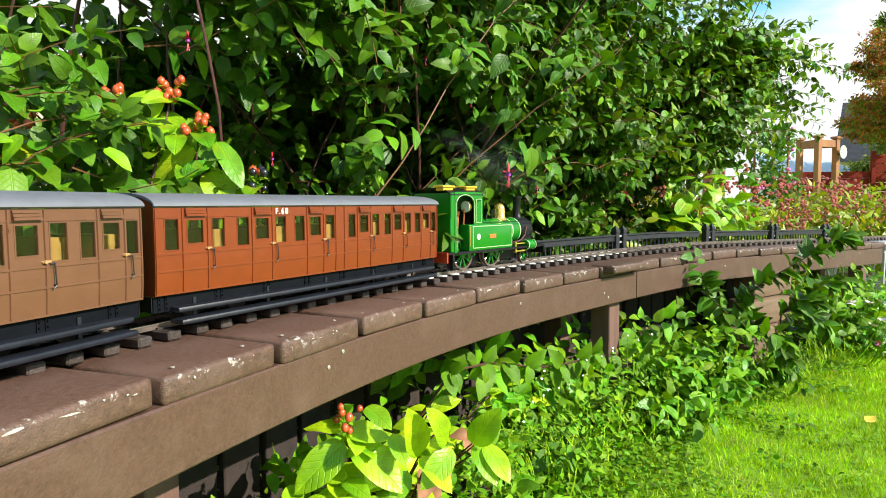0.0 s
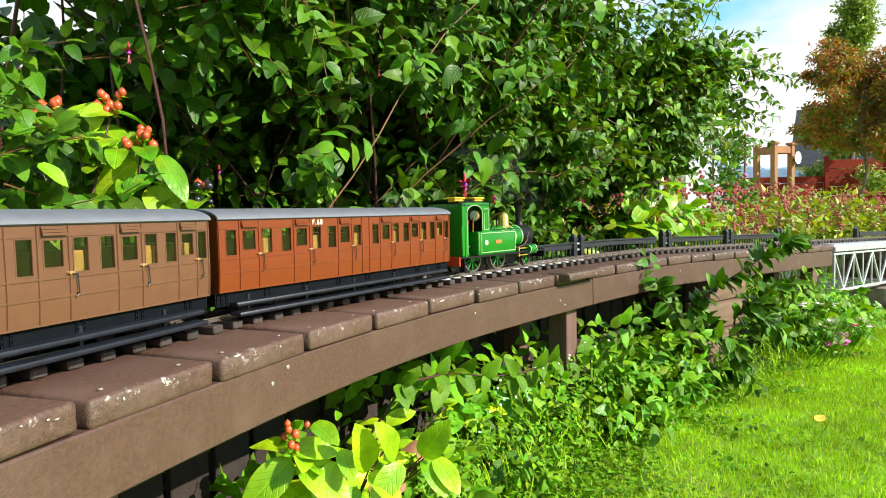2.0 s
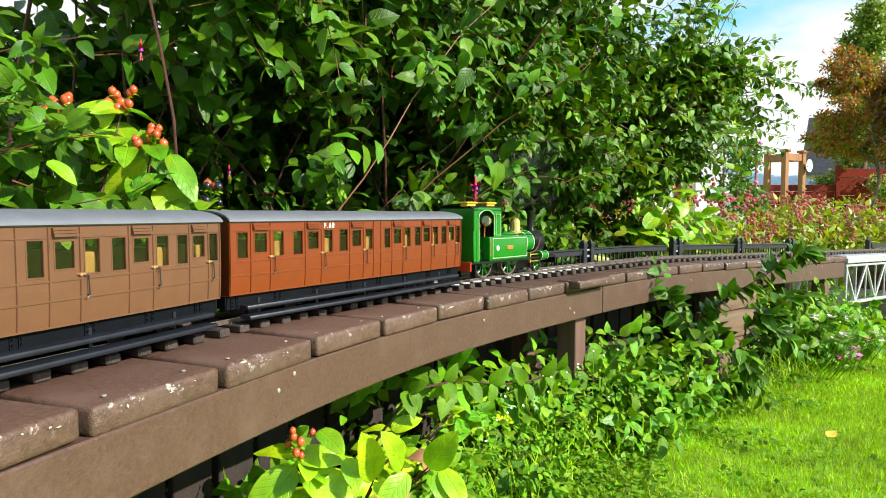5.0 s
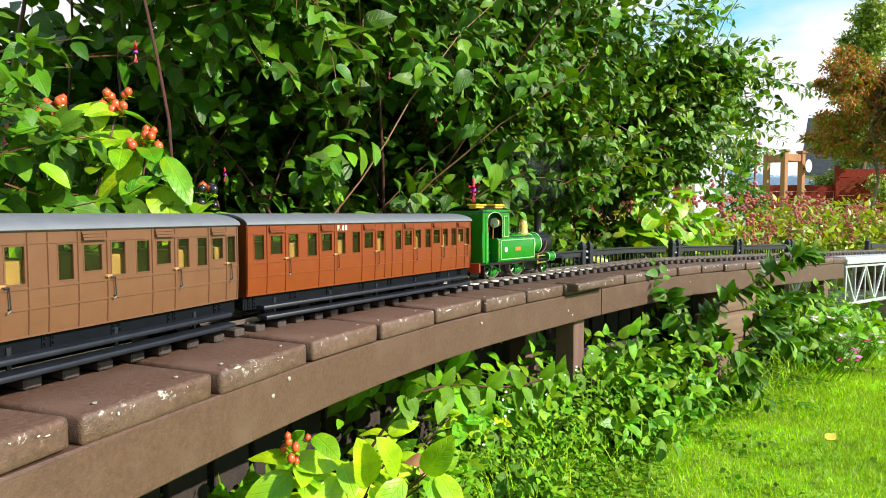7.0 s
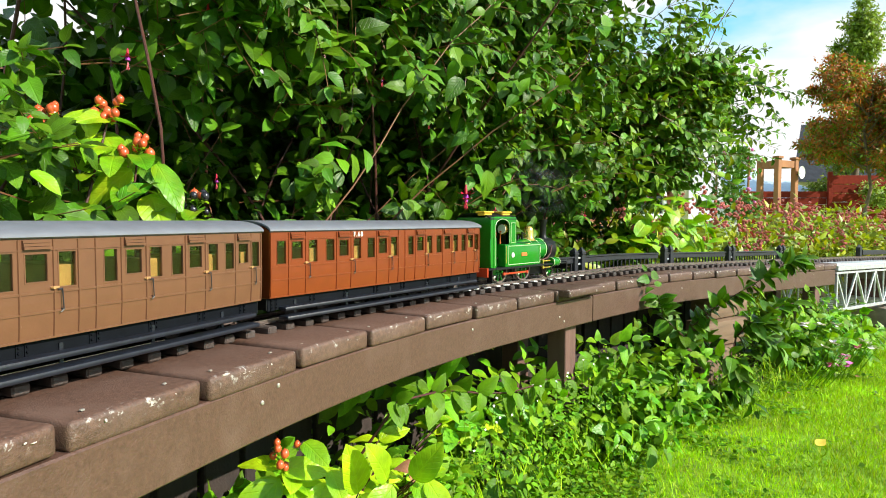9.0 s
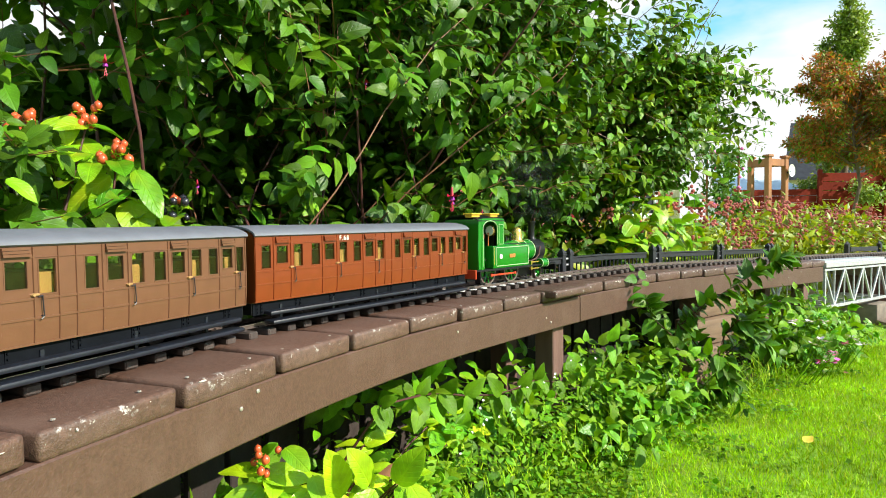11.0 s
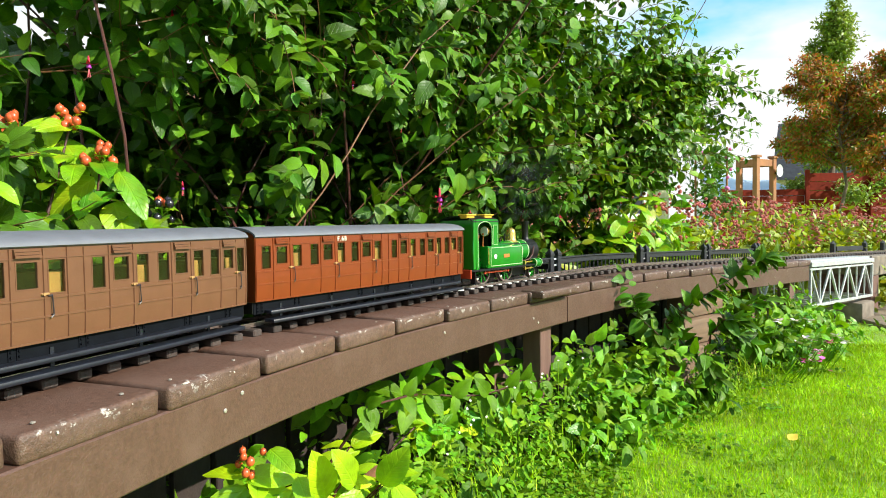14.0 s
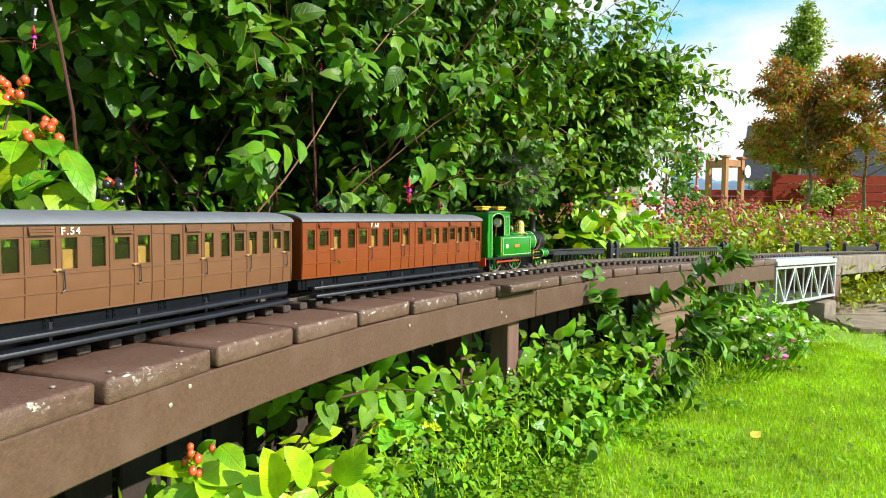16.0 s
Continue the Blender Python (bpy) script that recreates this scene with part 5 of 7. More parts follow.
def fuchsia_flower(parent, p, size=1.0):
    """A hanging bell: red tube and four spread sepals over a violet skirt, with long stamens."""
    bm = shape()
    lathe(bm, [(0.0012, 0.016), (0.0022, 0.010), (0.0030, 0.0)], (0, 0, 0), n=8)
    for k in range(4):
        a = k * math.pi / 2 + 0.4
        c, s = math.cos(a), math.sin(a)
        tip = bm.verts.new((c * 0.019, s * 0.019, 0.005))
        l0, r0 = bm.verts.new((c * 0.002 - s * 0.003, s * 0.002 + c * 0.003, 0.001)), bm.verts.new((c * 0.002 + s * 0.003, s * 0.002 - c * 0.003, 0.001))
        l1, r1 = bm.verts.new((c * 0.010 - s * 0.0042, s * 0.010 + c * 0.0042, 0.0)), bm.verts.new((c * 0.010 + s * 0.0042, s * 0.010 - c * 0.0042, 0.0))
        bm.faces.new((l0, l1, r1, r0)), bm.faces.new((l1, tip, r1))
    for k in range(4):
        a = k * math.pi / 2
        tube(bm, (0, 0, -0.006), (0.003 * math.cos(a), 0.003 * math.sin(a), -0.024), 0.0004, n=4)
    fl = part("flower", bm, M["flower_red"], parent, "hanging crimson fuchsia flower", at_pose=Matrix.Translation(p) @ Matrix.Scale(size, 4))
    bm = shape()
    lathe(bm, [(0.0025, 0.0), (0.0044, -0.003), (0.0046, -0.0065), (0.0040, -0.007)], (0, 0, 0), n=10)
    part("petals", bm, M["flower_violet"], fl)


FLOWERS = [(0.955, 0.285, 0.600, 1.5), (0.975, 0.300, 0.588, 1.1), (1.52, 0.29, 0.585, 2.1), (1.54, 0.30, 0.575, 1.3), (0.55, 0.30, 0.62, 0.7), (0.30, 0.30, 0.60, 0.6), (0.74, 0.36, 0.86, 0.7),
           (0.9, 0.36, 0.78, 0.7), (1.2, 0.36, 0.92, 0.6), (0.2, 0.36, 0.78, 0.8), (0.45, 0.42, 0.98, 0.9), (0.02, 0.35, 0.83, 1.0), (1.35, 0.36, 0.80, 0.6), (0.6, 0.4, 0.92, 0.7), (1.0, 0.38, 1.0, 0.7),
           (1.3, 0.38, 1.05, 0.7), (1.6, 0.36, 0.9, 0.7), (1.7, 0.34, 0.98, 0.8), (0.35, 0.38, 0.9, 0.8), (1.1, 0.3, 0.56, 0.6), (-0.2, 0.36, 0.8, 1.0), (-0.1, 0.34, 0.7, 0.8)]
for fs, fo, fz, fk in FLOWERS:
    fuchsia_flower(fuchsia, along(fs, fo, fz), fk)


# ---- hypericum shrubs ----
def berry_cluster(parent, p, rng, n=7, black=0.0, size=0.0052):
    bm = shape()
    for k in range(5):
        a = rng.uniform(0, 6.28)
        tube(bm, p, p + Vector((0.012 * math.cos(a), 0.012 * math.sin(a), 0.010)), 0.0007, n=4)
    stalk = part("berry_stalk", bm, M["leaf_lime"], parent, "yellow-green berry stalks")
    for k in range(n):
        q = p + Vector((rng.uniform(-0.020, 0.020), rng.uniform(-0.016, 0.012), rng.uniform(-0.006, 0.024)))
        r = size * rng.uniform(0.8, 1.2)
        bm = shape()
        bmesh.ops.create_uvsphere(bm, u_segments=12, v_segments=8, radius=r)
        for v in bm.verts:
            v.co.z *= 1.12
        bmesh.ops.create_cone(bm, segments=5, radius1=r * 0.18, radius2=0.0, depth=r * 0.5, matrix=Matrix.Translation((0, 0, r * 1.25)))
        dark = rng.random() < black
        part("berry", bm, M["berry_black" if dark else "berry"], stalk, "ripe black berry" if dark else "", True, at_pose=Matrix.Translation(q))
        bm = shape()
        for j in range(4):
            a = j * math.pi / 2 + rng.random()
            d = Vector((math.cos(a), math.sin(a), -0.4))
            t = Vector((-math.sin(a), math.cos(a), 0)) * r * 0.5
            b = q + Vector((0, 0, -r * 0.9))
            bm.faces.new([bm.verts.new(x) for x in (b, b + d * r * 0.9 + t, b + d * r * 1.7, b + d * r * 0.9 - t)])
        part("sepal", bm, M["leaf_lime"], stalk)


def single_leaf(parent, p, way, up, size, mat, template=LEAF_SMOOTH):
    me = scatter("leaf", template, [(0, 0, 0, *unit(way), *unit(up), size)], mat)
    part("leaf", me, None, parent, at_pose=Matrix.Translation(p))


BIG_UP = [(-0.596, 0.965, 0.658, -0.496, 0.933, 0.619, 0.5), (-0.461, 0.942, 0.61, -0.512, 0.909, 0.562, 0.55), (-0.546, 0.968, 0.702, -0.523, 0.935, 0.662, 0.95), (-0.425, 0.943, 0.618, -0.373, 0.91, 0.559, 0.4),
          (-0.673, 0.943, 0.629, -0.632, 0.911, 0.593, 0.7), (-0.626, 0.92, 0.583, -0.542, 0.888, 0.545, 0.45), (-0.433, 0.94, 0.573, -0.398, 0.907, 0.522, 0.7), (-0.524, 0.976, 0.669, -0.472, 0.943, 0.626, 0.5),
          (-0.658, 0.964, 0.644, -0.603, 0.935, 0.655, 0.5), (-0.574, 0.995, 0.655, -0.584, 0.962, 0.6, 0.5), (-0.522, 0.992, 0.6, -0.486, 0.958, 0.541, 0.5)]


def build_hypericum_upper():
    rng = random.Random(17)
    nr = np.random.default_rng(17)
    bush = thing("hypericum_shrub", "hypericum with large lime leaves and orange-red berries behind the coaches", "shrub")
    tips = [(-0.598, 0.956, 0.675), (-0.504, 0.957, 0.685), (-0.460, 0.954, 0.630), (-0.372, 0.955, 0.546), (-0.72, 1.02, 0.60), (-0.80, 1.04, 0.65), (-0.67, 1.0, 0.565), (-0.86, 1.02, 0.58), (-0.56, 1.05, 0.60)]
    roots = [along(-0.25, 0.42, 0), along(0.0, 0.42, 0), along(0.12, 0.42, 0)]
    for i, (x, y, z) in enumerate(tips):
        r = roots[i % 3]
        pts = [tuple(r)] + [tuple(Vector(r).lerp(Vector((x, y, z)), k) + Vector((0.02 * math.sin(3 * k), 0.03 * (1 - k), 0.06 * math.sin(3.1 * k)))) for k in (0.3, 0.55, 0.8, 1.0)]
        part("stem", stem_mesh([pts], 0.004, 0.0015, M["stem"]), M["stem"], bush, smooth=True)
        end = Vector(pts[-1])
        back = Vector(pts[-2])
        berry_cluster(bush, end + Vector((0, 0, 0.004)), rng, rng.randint(8, 11), 0.75 if i in (3, 6) else 0.0, 0.0062)
        for d, k in ((0.0, 0), (0.045, 1), (0.09, 2), (0.14, 3)):
            c = end.lerp(back, d / max(0.05, (end - back).length))
            a0 = rng.uniform(0, 3.14)
            for sg in (0, math.pi):
                a = a0 + sg + rng.uniform(-0.3, 0.3)
                way = (math.cos(a), math.sin(a) - 0.25, rng.uniform(-0.55, 0.15))
                single_leaf(bush, c, way, (0.25 + rng.uniform(-0.4, 0.4), -0.55 + rng.uniform(-0.3, 0.3), 0.8), rng.uniform(0.05, 0.078), M["leaf_lime"])
    for x, y, z, x1, y1, z1, w in BIG_UP:
        d = Vector((x1 - x, y1 - y, z1 - z))
        single_leaf(bush, (x, y, z), d, (0.3 + rng.uniform(-0.2, 0.2), -0.75, 0.7), d.length * 1.05, M["leaf_lime" if w < 0.9 else "leaf_yellow"], ovate_leaf(w, 0.20, 0.22, 0.0, 11, True, 0.8))
    spots = []
    for k in range(80):
        s, z = rng.uniform(-0.7, 0.22), rng.uniform(0.36, 0.66)
        p = along(s, rng.uniform(0.30, 0.48), z)
        spots.append((*p, *unit((rng.uniform(-1, 1), rng.uniform(-1, 0.4), rng.uniform(-0.8, 0.4))), *unit((0.2 + rng.uniform(-0.4, 0.4), -0.5, 0.8)), rng.uniform(0.035, 0.07)))
    part("foliage", scatter("foliage", LEAF_LONG, spots, M["leaf_lime"]), None, bush, "yellowish green leaves")["kind"] = "stuff"


build_hypericum_upper()


BIG_LOW = [(-0.197, 0.755, 0.221, -0.24, 0.72, 0.183), (-0.187, 0.755, 0.222, -0.132, 0.725, 0.189), (-0.103, 0.758, 0.202, -0.104, 0.731, 0.254), (-0.068, 0.76, 0.217, -0.077, 0.733, 0.261),
           (-0.036, 0.762, 0.217, -0.011, 0.736, 0.257), (-0.033, 0.762, 0.215, -0.01, 0.731, 0.192), (-0.019, 0.763, 0.215, 0.005, 0.732, 0.195), (-0.169, 0.759, 0.265, -0.141, 0.73, 0.258),
           (-0.136, 0.758, 0.23, -0.119, 0.728, 0.214), (-0.14, 0.757, 0.215, -0.157, 0.724, 0.185), (-0.101, 0.758, 0.2, -0.067, 0.728, 0.184), (-0.118, 0.756, 0.183, -0.129, 0.724, 0.164), (-0.061, 0.76, 0.211, -0.088, 0.727, 0.185)]


def build_hypericum_lower():
    rng = random.Random(29)
    bush = thing("hypericum_shrub", "low yellow-green hypericum with a berry cluster below the deck's edge", "shrub")
    root = along(0.30, 0.06, 0.0)
    tips = []
    for k in range(26):
        s, o, z = rng.uniform(-0.02, 0.66), rng.uniform(-0.02, 0.07), rng.uniform(0.06, 0.18)
        tips.append(along(s, o, z))
    tips.append(Vector((-0.195, 0.748, 0.236)))
    for x, y, z, x1, y1, z1 in BIG_LOW:
        d = Vector((x1 - x, y1 - y, z1 - z))
        single_leaf(bush, (x, y, z), d, (0.45 + rng.uniform(-0.2, 0.2), -0.75, 0.8), d.length * 1.25, M["leaf_yellow"], ovate_leaf(0.52, 0.2, 0.2, 0.0, 11, True, 0.75))
        part("stem", stem_mesh([[tuple(root), tuple(root.lerp(Vector((x, y, z)), 0.6) + Vector((0, 0, 0.02))), (x, y, z)]], 0.002, 0.001, M["stem"]), M["stem"], bush, smooth=True)
    for i, tip in enumerate(tips):
        pts = [tuple(root.lerp(tip, k) + Vector((0, 0, 0.04 * math.sin(3.1 * k)))) for k in (0, 0.3, 0.6, 0.85, 1.0)]
        part("stem", stem_mesh([pts], 0.003, 0.0012, M["stem"]), M["stem"], bush, smooth=True)
        end, back = Vector(pts[-1]), Vector(pts[-2])
        d = (end - back).normalized()
        last = i == len(tips) - 1
        if last:
            berry_cluster(bush, end + Vector((0, 0, 0.006)), rng, 8, 0.0, 0.0044)
        for k in range(4):
            c = end - d * 0.026 * k
            a0 = rng.uniform(0, 3.14)
            for sg in (0, math.pi):
                a = a0 + sg + rng.uniform(-0.3, 0.3)
                way = (math.cos(a), math.sin(a), rng.uniform(-0.25, 0.45))
                single_leaf(bush, c, way, (0.35 + rng.uniform(-0.4, 0.4), -0.5 + rng.uniform(-0.4, 0.4), 0.9), rng.uniform(0.034, 0.056) * (1.25 if last else 1), M["leaf_yellow"])


build_hypericum_lower()


# ---- plants of the bed under the deck ----
def build_bed():
    rng = np.random.default_rng(41)
    bed = thing("bed_plants", "mixed low green plants growing under and before the deck", "plants", kind="stuff")
    mid, lime, small = [], [], []
    for k in range(340):
        s = rng.uniform(0.1, 2.75)
        o = rng.uniform(-0.02, 0.20) - (0.09 if s > 1.1 else 0)
        if (1.60 < s < 2.08 and o < 0.12) or noise.noise(Vector((s * 6, o * 9, 1.3))) < -0.02:
            continue
        z = rng.uniform(0.01, 0.10) + 0.11 * rng.random() * max(0.0, (o + 0.10) / 0.26) + (0.05 if s > 0.5 else 0.0) * rng.random()
        low = 0.45 < s < 1.12 and o < 0.06
        if low and rng.random() < 0.35:
            continue
        p = np.array(along(s, o, 0.0)); p[2] = z * (0.5 if low else 1.0)
        way = np.array([0.5, -0.5, 0.0]) * rng.uniform(0, 1) + rng.normal(0, 0.6, 3) * np.array([1, 1, 0.3]) + np.array([0, 0, rng.uniform(0.1, 0.9)])
        twig_leaves(rng, p, way, rng.uniform(0.04, 0.07) if low else rng.uniform(0.05, 0.14), rng.uniform(0.036, 0.058), 0.036, mid if rng.random() < 0.88 else lime, jitter=0.4)
    for k in range(60):
        s, o = rng.uniform(1.0, 1.5), rng.uniform(-0.13, 0.0)
        p = np.array(along(s, o, 0)); p[2] = rng.uniform(0.01, 0.07)
        twig_leaves(rng, p, rng.normal(0, 0.6, 3) + np.array([0.2, -0.3, 0.5]), rng.uniform(0.05, 0.12), rng.uniform(0.034, 0.05), 0.030, lime if rng.random() < 0.6 else mid, jitter=0.35)
    for k in range(70):  # leafy clump before the far post
        s, o = rng.uniform(2.12, 2.78), rng.uniform(-0.24, 0.02)
        p = np.array(along(s, o, 0)); p[2] = rng.uniform(0.02, 0.15)
        twig_leaves(rng, p, rng.normal(0, 0.6, 3) + np.array([0.2, -0.4, 0.5]), rng.uniform(0.05, 0.15), rng.uniform(0.030, 0.05), 0.03, mid if rng.random() < 0.75 else lime, jitter=0.35)
    for k in range(6500):
        s, o = rng.uniform(-0.2, 2.8), rng.uniform(-0.09, 0.6)
        p = np.array(along(s, o, 0)); p[2] = rng.uniform(0.0, 0.12)
        small.append((*p, *unit(rng.normal(0, 1, 3) + np.array([0.1, -0.2, 0.3])), *unit(np.array([0.3, -0.4, 0.9]) + rng.normal(0, 0.4, 3)), rng.uniform(0.008, 0.02)))
    weeds = []
    for k in range(2600):  # fine weeds where the bed meets the lawn
        s, o = rng.uniform(0.2, 2.7), rng.normal(-0.06, 0.05)
        p = np.array(along(s, o, 0)); p[2] = rng.uniform(0.0, 0.045)
        weeds.append((*p, *unit(rng.normal(0, 1, 3) + np.array([0.1, -0.2, 0.6])), *unit(np.array([0.3, -0.4, 0.9]) + rng.normal(0, 0.4, 3)), rng.uniform(0.010, 0.026)))
    for k in range(130):
        s, o = rng.uniform(0.35, 1.5), rng.uniform(-0.08, 0.05)
        p = np.array(along(s, o, 0)); p[2] = rng.uniform(0.02, 0.11)
        twig_leaves(rng, p, rng.normal(0, 0.5, 3) + np.array([0.1, -0.2, 0.8]), rng.uniform(0.05, 0.09), rng.uniform(0.014, 0.024), 0.012, weeds, jitter=0.5)
    part("fine_weeds", scatter("fine_weeds", LEAF_SLIM, weeds, M["leaf_low"]), None, bed, "fine small-leaved weeds")
    part("leaf_clumps", scatter("leaf_clumps", LEAF_TOOTHED, mid, M["leaf_low"]), None, bed)
    part("lime_leaf_clumps", scatter("lime_leaf_clumps", LEAF_LONG, lime, M["leaf_lime"]), None, bed, "yellow-green leaf clumps")
    part("ground_cover", scatter("ground_cover", LEAF_BROAD, small, M["leaf_low"]), None, bed)
    # grass tufts by the log and the post
    blades = []
    for s, o, n in ((1.45, -0.10, 60), (1.78, -0.16, 40), (1.62, 0.05, 40), (1.2, -0.05, 60), (0.75, -0.03, 60), (0.95, -0.06, 70), (0.6, -0.04, 40), (2.0, -0.15, 40)):
        c = np.array(along(s, o, 0)); c[2] = 0
        for k in range(n):
            p = c + np.array([rng.normal(0, 0.035), rng.normal(0, 0.035), 0])
            blades.append((*p, *unit(rng.normal(0, 0.35, 3) + np.array([0, 0, 1.0])), *unit(np.array([0.5, -0.6, 0.4]) + rng.normal(0, 0.3, 3)), rng.uniform(0.05, 0.11)))
    part("grass_tuft", scatter("grass_tuft", leaf_template(0.045, 0.1, 0.35), blades, M["grass"]), None, bed, "long grass tufts")


build_bed()


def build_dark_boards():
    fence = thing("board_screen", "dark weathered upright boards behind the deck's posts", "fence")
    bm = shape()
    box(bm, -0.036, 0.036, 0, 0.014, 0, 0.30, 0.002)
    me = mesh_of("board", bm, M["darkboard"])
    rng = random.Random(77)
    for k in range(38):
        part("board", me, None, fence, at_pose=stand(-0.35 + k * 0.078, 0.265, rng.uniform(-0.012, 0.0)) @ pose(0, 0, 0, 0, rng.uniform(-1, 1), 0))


build_dark_boards()


def build_branch():
    rng = np.random.default_rng(47)
    br = thing("fuchsia_branch", "leafy fuchsia branch reaching out before the deck", "branch")
    leaves, twigs = [], []
    runs = [[(0.98, 2.02, 0.0), (0.80, 1.86, 0.14), (0.70, 1.76, 0.24), (0.76, 1.74, 0.30), (0.86, 1.74, 0.36), (0.96, 1.78, 0.41), (1.02, 1.82, 0.425)],
            [(0.80, 1.86, 0.14), (0.68, 1.74, 0.20), (0.60, 1.71, 0.27), (0.585, 1.72, 0.33)],
            [(0.90, 1.95, 0.08), (0.84, 1.80, 0.20), (0.94, 1.80, 0.28), (1.05, 1.84, 0.30)],
            [(0.80, 1.86, 0.14), (0.66, 1.70, 0.16), (0.60, 1.66, 0.14)],
            [(0.84, 1.80, 0.20), (0.78, 1.70, 0.17), (0.80, 1.66, 0.10)],
            [(0.90, 1.95, 0.08), (0.86, 1.84, 0.13), (0.92, 1.82, 0.20), (0.99, 1.84, 0.16)], [(0.90, 1.95, 0.08), (0.90, 1.85, 0.06), (0.86, 1.78, 0.07), (0.80, 1.74, 0.05)], [(0.84, 1.80, 0.20), (0.86, 1.76, 0.25), (0.92, 1.77, 0.24)]]
    for run in runs:
        part("stem", stem_mesh([run], 0.0022, 0.0010, M["stem"]), M["stem"], br, smooth=True)
        for a, b in zip(run[1:], run[2:]):
            a, b = np.array(a), np.array(b)
            for k in np.arange(0.0, 0.95, 0.1):
                p = a + (b - a) * k
                for sg in (1, -1):
                    d = unit(np.cross(b - a, rng.normal(0, 1, 3)) * sg)
                    w = unit(d + unit(b - a) * 0.5 + np.array([0.0, -0.15, -0.25]))
                    leaves.append((*p, *w, *unit(np.array([0.35, -0.45, 0.9]) + rng.normal(0, 0.35, 3)), rng.uniform(0.040, 0.062)))
        twig_leaves(rng, run[-1], np.array(run[-1]) - np.array(run[-2]), 0.05, 0.036, 0.024, leaves)
    part("foliage", scatter("foliage", LEAF_TOOTHED, leaves, M["leaf"]), None, br, "dark green pointed leaves")


build_branch()


def build_runner():
    """A trailing fuchsia shoot along the front of the bed, its leaves hanging in pairs."""
    rng = np.random.default_rng(97)
    rr = random.Random(97)
    plant = thing("fuchsia_runner", "trailing red-stemmed fuchsia shoot with broad green leaves under the deck", "shoot")
    pts = [tuple(along(0.36 + 0.085 * k, -0.012 - 0.012 * math.sin(k * 1.7), 0.262 - 0.0135 * k + 0.010 * math.sin(k * 1.3))) for k in range(9)]
    part("stem", stem_mesh([[tuple(along(0.30, 0.08, 0.0)), tuple(along(0.32, 0.04, 0.17)), *pts]], 0.0024, 0.0012, M["stem"]), M["stem"], plant, smooth=True)
    for k, p in enumerate(pts):
        for j in range(3):
            way = (rng.uniform(-0.5, 0.9), rng.uniform(-0.7, 0.1), -0.75 if j < 2 else 0.6)
            single_leaf(plant, Vector(p) + Vector((rng.uniform(-0.012, 0.012), 0, 0)), way, (0.55, -0.75, 0.35 + rng.uniform(-0.3, 0.4)), rng.uniform(0.032, 0.050), M["leaf_low"], LEAF_FINE)
    for k in range(22):  # tiny white flowers among the weeds
        bm = shape()
        for j in range(5):
            a = j * 2 * math.pi / 5
            d, t = Vector((math.cos(a), math.sin(a), 0.25)), Vector((-math.sin(a), math.cos(a), 0)) * 0.0016
            bm.faces.new([bm.verts.new(q) for q in (Vector((0, 0, 0)), d * 0.0028 - t, d * 0.0046, d * 0.0028 + t)])
        fl = thing("tiny_flower", "tiny white weed flower on a thin stalk", "flower", group="white weed flowers in the bed")
        p = along(rr.uniform(0.5, 1.15), rr.uniform(-0.06, 0.0), rr.uniform(0.10, 0.22))
        part("petals", bm, M["flower_white"], fl, at_pose=Matrix.Translation(p) @ pose(0, 0, 0, rr.uniform(20, 70), 0, rr.uniform(0, 60)) @ Matrix.Scale(0.62, 4))
        bm = shape()
        tube(bm, (p.x + rr.uniform(-0.03, 0.03), p.y + 0.03, 0.0), tuple(p), 0.0005, n=4)
        part("stalk", bm, M["leaf_low"], fl)
    for s, o, z, k in ((0.27, -0.02, 0.14, 0.05), (0.33, -0.03, 0.12, 0.04), (0.38, -0.02, 0.15, 0.034), (0.30, -0.03, 0.10, 0.034), (0.42, -0.03, 0.11, 0.03), (0.36, -0.04, 0.17, 0.028)):
        ob = new("withered_leaf", scatter("withered_leaf", leaf_template(0.7, 0.5, 0.5), [(0, 0, 0, rng.uniform(-1, 1), -0.4, rng.uniform(-1.0, 0.3), 0.5, -0.7, 0.4, k)], M["dryleaf"]))
        ob.location = along(s, o, z)
        tagged(ob, "curled brown withered leaf caught among the shoots", "leaf", "withered leaves in the bed")


build_runner()


